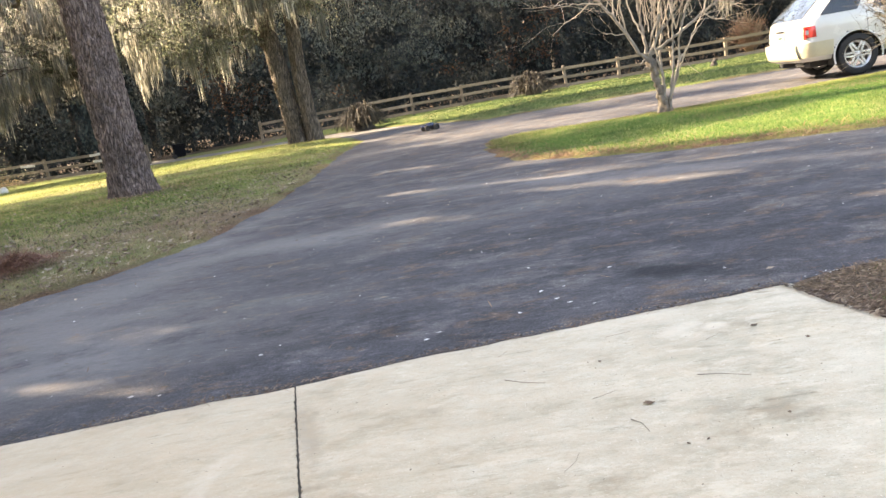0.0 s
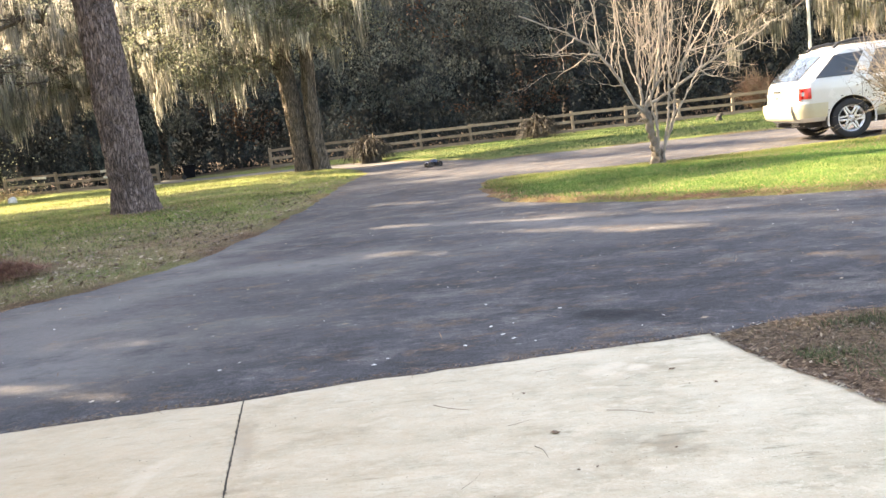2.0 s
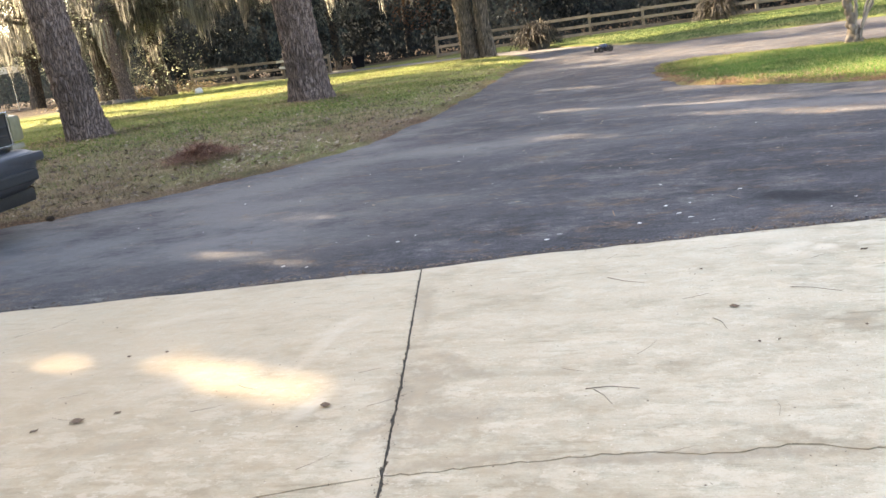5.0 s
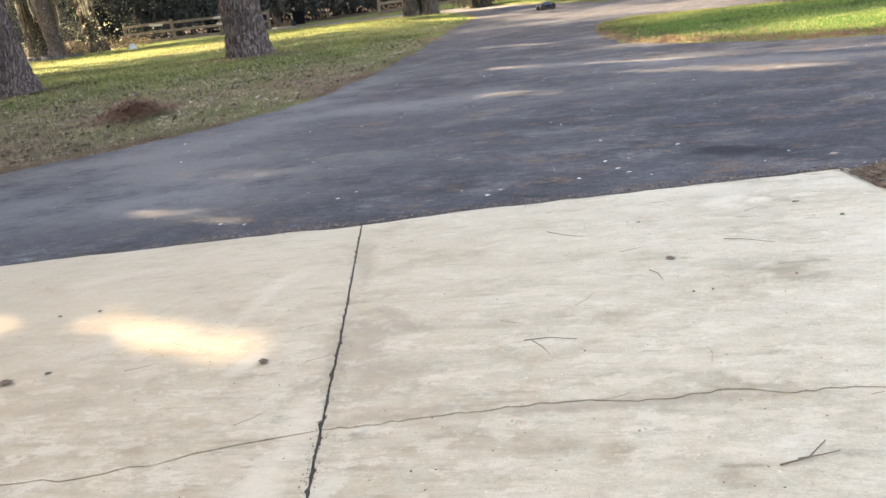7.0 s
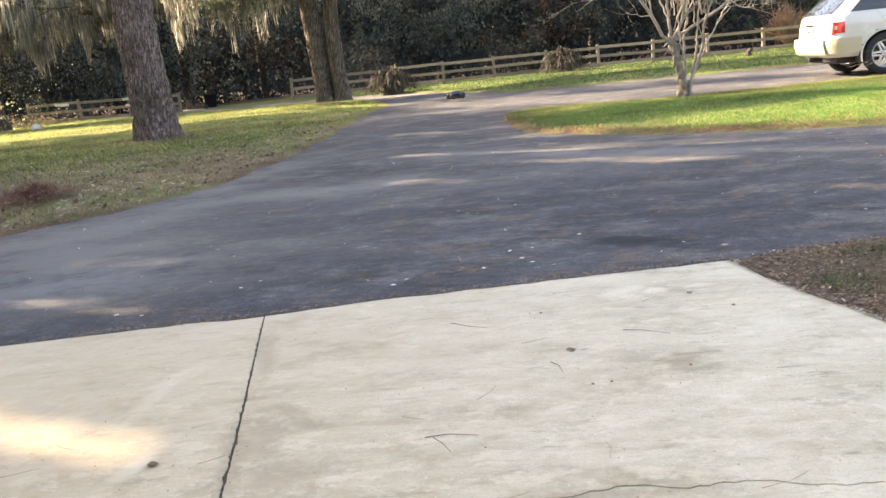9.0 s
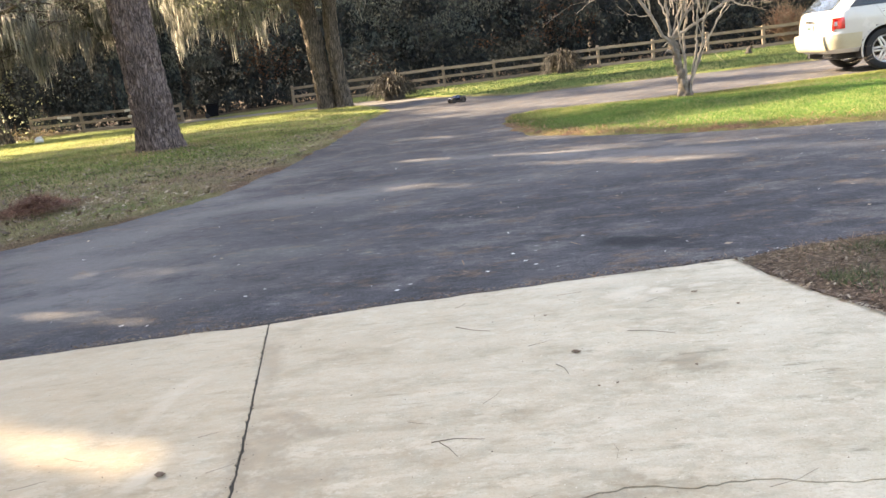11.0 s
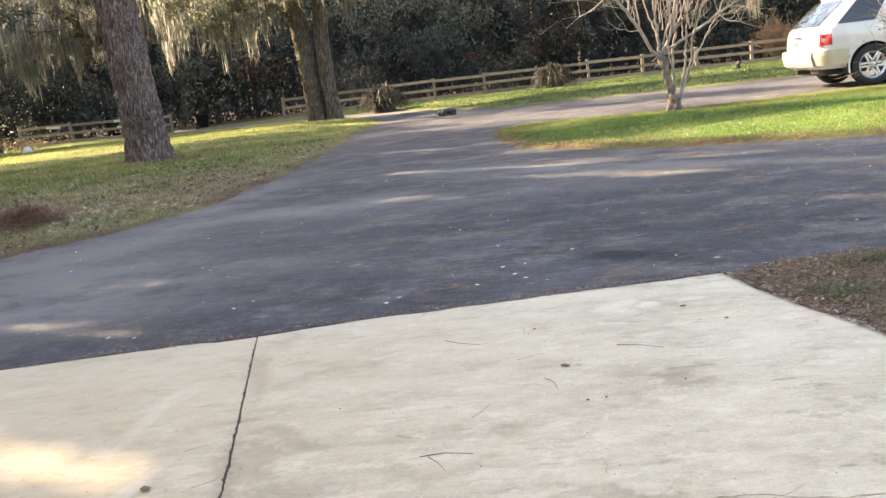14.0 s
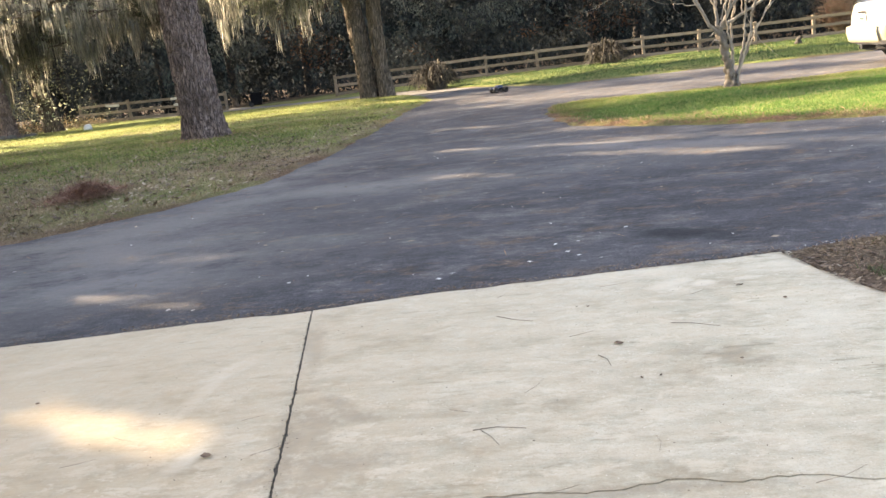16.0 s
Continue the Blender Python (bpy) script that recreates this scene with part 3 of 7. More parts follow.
def make_ground():
    xs = spread([(-420, -60, 40), (-60, -28, 2), (-28, -13, 0.5), (-13, 9, 0.14), (9, 24, 0.4), (24, 60, 2), (60, 420, 40)])
    ys = spread([(-420, -40, 40), (-40, -3, 3), (-3, 2, 0.5), (2, 16, 0.14), (16, 32, 0.22), (32, 48, 0.6), (48, 90, 3), (90, 420, 40)])
    gx, gy = np.meshgrid(xs, ys, indexing="ij")
    z, d, isle = land(gx, gy)
    v = np.stack([gx.ravel(), gy.ravel(), z], 1)
    nx, ny = len(xs), len(ys)
    i, j = np.meshgrid(np.arange(nx - 1), np.arange(ny - 1), indexing="ij")
    f = np.stack([i * ny + j, (i + 1) * ny + j, (i + 1) * ny + j + 1, i * ny + j + 1], -1).reshape(-1, 4)
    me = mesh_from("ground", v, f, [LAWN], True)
    x, y = v[:, 0], v[:, 1]
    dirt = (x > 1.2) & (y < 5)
    straw = np.clip(np.where(isle, 1.3, 0.95) - d / np.where(isle, 0.55, 0.34), 0, 1) * np.where(isle, 0.85 + 0.15 * np.sin(x * 3), 0.55 + 0.45 * np.sin(x * 1.9 + np.sin(y * 2.1) * 2))
    pine = np.minimum(np.hypot(x + 6.3, y - 15.9), np.hypot(x + 9.7, y - 13.4))
    straw = np.maximum(straw, np.clip(1.2 - pine / 1.6, 0, 1) * 0.7)
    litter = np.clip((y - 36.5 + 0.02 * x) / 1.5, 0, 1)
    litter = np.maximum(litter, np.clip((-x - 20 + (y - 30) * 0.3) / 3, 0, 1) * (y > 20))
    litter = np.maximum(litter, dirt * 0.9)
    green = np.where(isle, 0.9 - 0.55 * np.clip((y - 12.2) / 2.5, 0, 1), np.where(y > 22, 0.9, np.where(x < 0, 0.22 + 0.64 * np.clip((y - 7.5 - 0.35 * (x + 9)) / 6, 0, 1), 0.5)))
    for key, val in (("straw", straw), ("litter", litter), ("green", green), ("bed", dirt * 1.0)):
        me.attributes.new(key, "FLOAT", "POINT").data.foreach_set("value", val.astype(np.float32))
    return tagged(new("ground", me), "mown lawn and leaf-strewn soil, dry tan and green", "ground", kind="structure")


make_ground()


def sheet(name, outline, z0, z1, material, parent=None):
    bm = bmesh.new()
    f = bm.faces.new([bm.verts.new((x, y, z1)) for x, y in outline])
    if f.normal.z < 0 or f.calc_area() and (f.normal_update() or f.normal.z < 0):
        f.normal_flip()
    out = bmesh.ops.extrude_face_region(bm, geom=[f])
    for e in out["geom"]:
        if isinstance(e, bmesh.types.BMVert):
            e.co.z = z0
    bmesh.ops.recalc_face_normals(bm, faces=bm.faces)
    return part(name, bm, material, parent)


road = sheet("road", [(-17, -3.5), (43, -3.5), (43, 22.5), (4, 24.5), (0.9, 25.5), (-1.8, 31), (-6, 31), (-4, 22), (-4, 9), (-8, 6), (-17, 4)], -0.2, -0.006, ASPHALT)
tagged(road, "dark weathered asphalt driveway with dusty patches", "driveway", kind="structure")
lane = sheet("lane", [(-1.2, 28.3), (-2.0, 30.6), (-4.3, 33.2), (-8, 35.5), (-12, 38), (-18, 44), (-26, 52), (-29, 48), (-20, 39.5), (-12.8, 33.0), (-8.0, 30.6), (-5.6, 29.9), (-3.6, 28.0)], -0.15, 0.0, GRAVEL)
tagged(lane, "pale sunlit gravel lane past the woods", "lane", kind="structure")


def jagged(points, step, amp, seed):
    """A line through the points, broken into short uneven pieces."""
    r = random.Random(seed)
    out = []
    for a, b in zip(points, points[1:]):
        n = max(1, int(math.dist(a, b) / step))
        nx, ny = -(b[1] - a[1]), b[0] - a[0]
        l = math.hypot(nx, ny)
        for k in range(n):
            o = r.uniform(-amp, amp) if k else 0
            out.append((a[0] + (b[0] - a[0]) * k / n + nx / l * o, a[1] + (b[1] - a[1]) * k / n + ny / l * o))
    return out + [points[-1]]


def shifted(line, gap):
    out = []
    for i, p in enumerate(line):
        a, b = line[max(0, i - 1)], line[min(len(line) - 1, i + 1)]
        l = math.dist(a, b)
        out.append((p[0] - (b[1] - a[1]) / l * gap, p[1] + (b[0] - a[0]) / l * gap))
    return out


def chipped(line, gap, seed, size=1.0):
    """The rim of a slab along a line: a narrow gap with crumbled bites out of the edge."""
    r = random.Random(seed)
    out, bite = [], 0.0
    for i, p in enumerate(line):
        a, b = line[max(0, i - 1)], line[min(len(line) - 1, i + 1)]
        l = math.dist(a, b)
        bite = size * r.choice((0.0, 0.003, 0.006, 0.009)) * r.random() if r.random() < 0.35 else bite * 0.5
        g = 0.0 if i in (0, len(line) - 1) else (abs(gap) + bite + abs(r.gauss(0, 0.0008 * size))) * (1 if gap > 0 else -1)
        g = g or gap
        out.append((p[0] - (b[1] - a[1]) / l * g, p[1] + (b[0] - a[0]) / l * g))
    return out


def make_concrete():
    apron = thing("concrete_driveway", pose(0, 0, 0), "pale broom-finished concrete apron with a joint and cracks", "concrete", kind="structure")
    far_left = jagged([(-0.95, 3.31), (-1.5, 3.27), (-2.0, 3.2), (-3.1, 3.08), (-4.4, 2.98), (-6, 2.85)], 0.09, 0.012, 2)
    far_right = jagged([(-0.94, 3.31), (-0.42, 3.42), (0.18, 3.48), (0.8, 3.55), (1.26, 3.6)], 0.09, 0.012, 3)
    right_far = jagged([(1.26, 3.6), (1.34, 3.26), (1.43, 2.99), (1.52, 2.74), (1.60, 2.46), (1.80, 1.62)], 0.15, 0.008, 4)
    right_near = jagged([(1.80, 1.62), (2.08, 0.2), (2.55, -2.98)], 0.15, 0.01, 5)
    joint_far = jagged([(-0.945, 3.31), (-0.69, 2.0), (-0.585, 1.42)], 0.013, 0.0016, 6)
    joint_near = jagged([(-0.585, 1.42), (-0.53, 1.13), (0.15, -2.98)], 0.013, 0.0016, 7)
    crack_r = jagged([(-0.585, 1.42), (-0.49, 1.43), (-0.26, 1.475), (-0.02, 1.512), (0.095, 1.517), (0.204, 1.5), (0.313, 1.518), (0.42, 1.543), (0.5, 1.53), (0.57, 1.51), (0.66, 1.529), (0.74, 1.525), (0.82, 1.5), (0.94, 1.478), (1.02, 1.48), (1.3, 1.51), (1.80, 1.62)], 0.02, 0.006, 8)
    crack_l = jagged([(-0.585, 1.42), (-0.7, 1.385), (-0.79, 1.36), (-0.93, 1.30), (-1.14, 1.23), (-1.5, 1.2), (-2.4, 1.1), (-6, 0.9)], 0.05, 0.010, 9)
    j, c = 0.0032, 0.0009
    slabs = {
        "far_right": chipped(joint_far, j, 1)[::-1] + far_right[1:] + right_far[1:-1] + chipped(crack_r, c, 5, 0.4)[::-1][:-1],
        "far_left": chipped(joint_far, -j, 2) + chipped(crack_l, -c, 6, 0.4)[1:] + far_left[::-1][:-1],
        "near_right": chipped(joint_near, j, 3) + right_near[::-1][:-1] + chipped(crack_r, -c, 7, 0.4)[::-1][:-1],
        "near_left": chipped(joint_near, -j, 4) + [(-6, -2.98)] + chipped(crack_l, c, 8, 0.4)[::-1][:-1],
    }
    for name, line, half in (("joint_filler", joint_far, 0.022), ("joint_filler", joint_near, 0.022), ("crack_filler", crack_r, 0.009), ("crack_filler", crack_l, 0.009)):
        sheet(name, shifted(line, half)[::-1] + shifted(line, -half), -0.03, -0.0015, DIRT, apron)
    for k, (key, outline) in enumerate(slabs.items()):
        sheet("slab", outline, -0.12, 0.004 - 0.001 * k, CONCRETE, apron)
    return apron


make_concrete()

SIDING = plain("pale_siding", (0.62, 0.58, 0.5), 0.7, vary=0.06, scale=2, relief=0.1)
wall = part("wall_south", boxed(-9, 9, -3.3, -3.0, -0.2, 2.8, 0.01), SIDING)
tagged(wall, "plain pale house wall facing the driveway", "wall", kind="structure")

# ---- trees ----
def limb_path(start, end, sag=0.0, n=9, wander=0.12):
    a, b = np.array(start, float), np.array(end, float)
    t = np.linspace(0, 1, n)[:, None]
    p = a + (b - a) * t
    p[:, 2] += sag * np.sin(np.pi * t[:, 0])
    w = rng.normal(0, wander, (n, 3))
    w[0] = 0
    return p + w * t


def trunk_arrays(points, radii, sides=40, plates=0.0, flare=0.0, rows=70, seed=1.0, size=(7.0, 3.2)):
    """A tapering trunk with raised bark plates and a flared foot."""
    pts, rad = np.asarray(points, float), np.asarray(radii, float)
    t = np.linspace(0, len(pts) - 1, rows)
    path = np.stack([np.interp(t, np.arange(len(pts)), pts[:, k]) for k in range(3)], 1)
    r = np.interp(t, np.arange(len(pts)), rad)
    v, f = tube_arrays(path, r, sides)
    v = v.reshape(rows, sides, 3)
    height = path[:, 2] - path[0, 2]
    for i in range(rows):
        for j in range(sides):
            a = 2 * math.pi * j / sides
            k = 1.0
            if flare:
                lobes = 0.55 + 0.45 * math.cos(5 * a + seed)
                k += flare * math.exp(-height[i] / 0.28) * lobes
            if plates:
                d = noise.voronoi((math.cos(a) * r[i] * size[0] + seed, math.sin(a) * r[i] * size[0], height[i] * size[1]))[0]
                k += plates * (min(1.0, (d[1] - d[0]) * 3.0) - 0.6) / max(r[i], 0.1) * 0.3
            v[i, j] = path[i] + (v[i, j] - path[i]) * k
    return v.reshape(-1, 3), f


def cluster_points(centres, radius, per, flat=0.7):
    c = np.repeat(np.asarray(centres, float), per, axis=0)
    o = rng.normal(0, 1, c.shape) * np.array([1, 1, flat]) * radius
    return c + o


# Gaps in the sunward crowns, by the spots of sun that they let through: middle, half length, half width, share of leaves left.
SUN_SPOTS = [(-1.30, 2.10, 0.74, 0.125, 0.12), (-2.15, 2.34, 0.40, 0.10, 0.10), (-1.95, 3.78, 0.85, 0.19, 0.14), (-2.36, 4.95, 0.6, 0.14, 0.2), (-1.72, 7.3, 0.62, 0.2, 0.03), (-0.62, 7.36, 0.65, 0.17, 0.05),
             (-0.88, 9.7, 0.65, 0.2, 0.05), (0.5, 8.85, 0.8, 0.18, 0.06), (1.1, 7.8, 0.5, 0.12, 0.08), (1.6, 7.3, 0.6, 0.13, 0.08), (1.17, 5.57, 0.3, 0.08, 0.2), (-2.4, 6.35, 0.4, 0.09, 0.2), (-0.7, 15.4, 0.9, 0.25, 0.1),
             (-0.6, 17.4, 1.2, 0.3, 0.1), (-0.9, 12.6, 0.7, 0.14, 0.1), (2.6, 5.2, 0.6, 0.09, 0.15), (0.9, 20.5, 1.6, 0.4, 0.05),
             (4.6, 13.9, 4.6, 1.1, 0.03), (4.2, 9.4, 2.2, 0.6, 0.05), (1.3, 10.5, 0.9, 0.35, 0.1), (9.5, 10.6, 3.8, 1.3, 0.03), (6.5, 11.4, 1.4, 0.4, 0.1),
             (-13.5, 24.0, 4.0, 4.4, 0.02), (-16.5, 23.4, 4.0, 4.0, 0.02), (-9.8, 24.1, 2.5, 3.7, 0.02), (-7.2, 25.4, 1.6, 3.0, 0.03), (-5.6, 26.7, 1.5, 2.2, 0.03), (-3.6, 28.0, 3.4, 0.8, 0.05), (-1.4, 26.6, 2.2, 1.0, 0.3)]


def gap(p):
    """For each point, how much of the crown stays there: little where its shadow would fall on a sun spot, 1 far from them."""
    a = np.array(SUN_AZ)
    g = p[:, :2] - a * p[:, 2:3] / math.tan(SUN_EL)
    least = np.ones(len(p))
    for x, y, l, w, left in SUN_SPOTS:
        d = g - np.array((x, y))
        u, n = d @ a / (l + 0.06), (d @ np.array((-a[1], a[0]))) / (w + 0.055)
        edge = min(1.25, 0.35 / w)
        r = np.sqrt(u * u + n * n) + edge * (0.16 * np.sin(g[:, 0] * 8 + x) * np.sin(g[:, 1] * 12 + y * 3) + 0.12 * np.sin(g[:, 0] * 21 + y) * np.sin(g[:, 1] * 33 + x))
        k = np.clip((r - 1 + 0.52 * edge) / edge, 0, 1)
        least = np.minimum(least, left + (1 - left) * k * k * (3 - 2 * k))
    return least


def shades(p):
    """False for most points of a crown that would stand between the sun and one of the spots."""
    return rng.random(len(p)) < gap(p)


def oak_tree(m, label, trunks, limbs, leaves=26, moss_len=1.2, moss_per=3, leaf=0.10, moss_keep=1.0, group="live oaks", gaps=False, foliage=None, extra=None, beards=None):
    """A live oak: trunks, spreading limbs with side boughs, a crown of small leaves, beards of moss."""
    oak = thing("live_oak", m, label, "tree", group)
    at = np.array(m.translation)
    for pts, rad in trunks:
        v, f = trunk_arrays(pts, rad, 44, 0.22, 0.3, 70, pts[0][0] * 3 + 1, (11.0, 1.6))
        part_mesh("trunk", mesh_from("trunk", v, f, [OAK_BARK], True), oak)
    tips, hang, pieces = [], [], []
    for a, b, r in limbs:
        p = limb_path(a, b, 0.35)
        v, f = tube_arrays(p, np.linspace(r, r * 0.35, len(p)), 10, 0.12, a[0])
        part_mesh("limb", mesh_from("limb", v, f, [OAK_BARK], True), oak)
        for k in range(2, len(p)):
            for _ in range(3):
                d = rng.normal(0, 1, 3) * np.array([1, 1, 0.45])
                d /= np.linalg.norm(d)
                q = limb_path(p[k], p[k] + d * rng.uniform(0.9, 2.0) * (1.2 - 0.05 * k), 0.1, 5, 0.08)
                if not gaps or (gap(q + at) > 0.45).all():
                    pieces.append(tube_arrays(q, np.linspace(r * 0.3, 0.012, 5), 5))
                tips += [q[2], q[3], q[4]]
                hang += [q[2], q[4]]
            hang.append(p[k])
    v, f = join(pieces)
    tagged(part_mesh("boughwork", mesh_from("boughwork", v, f, [OAK_BARK], True), oak), kind="stuff")
    tips = np.array(tips)
    spots = cluster_points(tips, 0.30, leaves)
    if extra is not None:
        spots = np.concatenate([spots, extra - at])
    if gaps:
        spots = spots[shades(spots + at)]
    v, f = leaf_arrays(spots, rng.uniform(0.7, 1.3, len(spots)) * leaf, 0.5)
    tagged(part_mesh("crown", mesh_from("crown", v, f, [foliage or OAK_LEAF]), oak, "small leathery green leaves"), kind="stuff")
    hang = np.array(hang)
    hang = hang[rng.random(len(hang)) < moss_keep]
    hang = np.repeat(hang, moss_per, axis=0) + rng.normal(0, 0.28, (len(hang) * moss_per, 3))
    if gaps:
        hang = hang[shades(hang + at) & shades(hang + at - np.array((0, 0, 0.5)))]
    v, f = moss_arrays(hang, moss_len)
    if beards is not None:
        v, f = join([(v, f), moss_arrays(beards - at, 1.7, 44, 0.15, 0.017)])
    tagged(part_mesh("moss", mesh_from("moss", v, f, [MOSS]), oak, "hanging grey-green Spanish moss"), kind="stuff")
    return oak


def pine_tree(m, label, lean, r0, tall=21.0, seed=1.0, low=12.0, limbs=26, tufts=50, sides=84):
    """A tall pine: a plated trunk and a high crown of needles."""
    pine = thing("pine_tree", m, label, "tree", "pines on the lawn")
    lx, ly = lean
    pts = [(0, 0, -0.12), (lx * 0.6, ly * 0.6, 0.6), (lx * 2.5, ly * 2.5, 2.5), (lx * 6, ly * 6, 6), (lx * 12, ly * 12, 12), (lx * 16, ly * 16, 17), (lx * 18, ly * 18, tall)]
    rad = [r0 * 1.12, r0 * 1.0, r0 * 0.93, r0 * 0.84, r0 * 0.66, r0 * 0.4, 0.04]
    t = np.array([0, 0.6, 2.5, 6, 12, 17, tall])
    fine = np.concatenate([np.linspace(0, 6, 190), np.linspace(6.2, tall, 40)])
    path = [(np.interp(z, t, [p[0] for p in pts]), np.interp(z, t, [p[1] for p in pts]), z - 0.12) for z in fine]
    v, f = trunk_arrays(path, np.interp(fine, t, rad), sides, 0.22, 0.36, len(fine), seed, (17.0, 3.2))
    part_mesh("trunk", mesh_from("trunk", v, f, [PINE_BARK], True), pine)
    tips = []
    for k in range(limbs):
        z = rng.uniform(low, tall - 0.5)
        x, y = np.interp(z, t, [p[0] for p in pts]), np.interp(z, t, [p[1] for p in pts])
        a = rng.uniform(0, 2 * np.pi)
        l = rng.uniform(1.2, 3.2) * (1.25 - (z - low) / (tall - low + 4))
        p = limb_path((x, y, z), (x + math.cos(a) * l, y + math.sin(a) * l, z + rng.uniform(-0.3, 0.6)), 0.2, 6, 0.1)
        v, f = tube_arrays(p, np.linspace(0.07, 0.02, 6), 6)
        part_mesh("limb", mesh_from("limb", v, f, [PINE_BARK], True), pine)
        tips += list(p[2:])
    tips = np.array(tips)
    v, f = leaf_arrays(cluster_points(tips, 0.28, tufts), rng.uniform(0.16, 0.3, len(tips) * tufts), 0.07)
    tagged(part_mesh("crown", mesh_from("crown", v, f, [NEEDLE]), pine, "tufts of long green needles"), kind="stuff")
    return pine


pine_tree(pose(-6.3, 15.95, 0.07), "tall pine with thick plated reddish-grey bark on the lawn", (-0.052, 0.02), 0.38, 21, 1.7)
pine_tree(pose(-9.43, 13.05, 0.07), "tall leaning pine with grey plated bark beside the pickup", (-0.135, 0.03), 0.325, 20, 5.2)

oak_tree(pose(-5.16, 28.9, 0.03), "twin-trunked live oak draped with Spanish moss beside the driveway",
         [([(-0.28, 0.1, -0.15), (-0.36, 0.1, 1.0), (-0.47, 0.1, 2.6), (-0.68, 0.2, 4.4), (-1.1, 0.3, 6.5)], [0.34, 0.295, 0.29, 0.28, 0.2]),
          ([(0.34, -0.1, -0.15), (0.25, -0.1, 1.0), (0.22, -0.1, 2.6), (0.35, -0.1, 4.6), (0.7, 0.1, 7.0)], [0.28, 0.225, 0.22, 0.21, 0.15])],
         [((-0.62, 0.2, 3.6), (-5.4, -1.4, 4.4), 0.17), ((-0.75, 0.2, 4.6), (-6.6, 0.8, 6.4), 0.18), ((-0.55, 0.2, 3.3), (-3.2, -2.2, 3.6), 0.10), ((-1.2, 0.3, 5.8), (-3.6, -1.6, 8.2), 0.16),
          ((-1.2, 0.3, 6.2), (-1.0, 2.4, 9.0), 0.15), ((0.2, -0.1, 4.4), (3.6, -1.2, 6.2), 0.15), ((0.4, 0, 5.4), (4.8, 0.6, 7.2), 0.15), ((0.5, 0, 6.2), (2.2, -2.0, 8.6), 0.13),
          ((0.2, -0.1, 3.8), (1.2, -1.9, 5.2), 0.09), ((-0.65, 0.2, 4.2), (-1.9, -2.4, 5.6), 0.11), ((0.7, 0.1, 7.0), (3.5, 1.0, 9.6), 0.12)], 100, 1.5, 1, 0.08, 0.6, gaps=True, foliage=SUNNY_OAK_LEAF,
         beards=np.column_stack([rng.uniform(-10.8, -6.4, 40), rng.uniform(27.4, 29.6, 40), rng.uniform(3.1, 5.2, 40)]))

oak_tree(pose(-20.7, 31.2, 0.06), "old live oak hung to the ground with sunlit Spanish moss",
         [([(0, 0, -0.15), (-0.15, 0, 1.2), (-0.3, 0.1, 3.0), (0.1, 0.2, 6.0)], [0.55, 0.46, 0.42, 0.28]), ([(1.9, 0.8, -0.15), (1.7, 0.8, 1.4), (1.3, 0.8, 4.0), (1.0, 0.6, 7.0)], [0.36, 0.30, 0.27, 0.18])],
         [((-0.3, 0.1, 2.8), (4.6, -1.6, 4.6), 0.17), ((-0.2, 0.1, 3.4), (4.5, 0.6, 5.2), 0.18), ((0, 0.2, 5.0), (5.4, 1.4, 6.6), 0.17),
          ((-0.3, 0.1, 2.6), (-3.4, -1.6, 3.6), 0.14), ((-0.2, 0.1, 4.2), (-3.0, -0.6, 5.8), 0.12), ((0, 0.2, 3.2), (1.6, -2.4, 3.2), 0.1), ((-0.2, 0.1, 3.0), (4.2, -0.6, 3.3), 0.14), ((0, 0.1, 3.8), (4.8, 0.6, 4.4), 0.14),
          # High limbs out of view, added with the crown that shades the right boughs.
          ((0.1, 0.2, 5.6), (-1.5, 3.2, 9.2), 0.14), ((0.1, 0.2, 5.8), (3.5, 3.0, 9.4), 0.14), ((0.1, 0.2, 6.0), (1.2, 2.6, 10.2), 0.13)], 9, 2.0, 1, 0.10, 0.42, foliage=SUNLIT_LEAF,
         # First leaf cloud: unseen upper crown, added to shade the moss on the right.
         extra=np.concatenate([rng.normal(0, 1, (13000, 3)) * np.array((1.5, 1.1, 0.8)) + np.array((-21.8, 33.6, 9.2)), rng.normal(0, 1, (1600, 3)) * np.array((1.3, 0.5, 1.1)) + np.array((-18.6, 30.6, 2.2))]),
         beards=np.concatenate([np.column_stack([rng.uniform(-21.5, -18.2, 44), rng.uniform(29.9, 31.0, 44), rng.uniform(1.4, 5.2, 44)]), np.column_stack([rng.uniform(-18.8, -16.0, 16), rng.uniform(30.2, 31.4, 16), rng.uniform(2.8, 5.0, 16)])]))

oak_tree(pose(19.2, 33.0, 0.06), "live oak with low boughs of pale moss beyond the parked car",
         [([(0, 0, -0.15), (-0.1, 0, 1.4), (-0.2, 0, 3.4), (-0.3, 0.1, 7.0)], [0.50, 0.42, 0.38, 0.25])],
         [((-0.2, 0, 4.0), (-5.4, -2.0, 5.0), 0.16), ((-0.2, 0, 5.0), (-7.4, -0.4, 6.4), 0.17), ((-0.3, 0, 4.6), (-2.6, -3.2, 5.0), 0.12), ((-0.2, 0, 5.4), (4.6, -1.6, 6.8), 0.15), ((-0.3, 0.1, 6.4), (-4.6, 1.0, 8.6), 0.14), ((-0.2, 0, 3.8), (-8.4, -2.2, 3.5), 0.15), ((-0.2, 0, 3.6), (-5.0, -2.6, 3.3), 0.13), ((-0.2, 0, 4.6), (-8.8, -1.6, 4.7), 0.14)], 60, 1.4, 2, 0.085, 0.6)

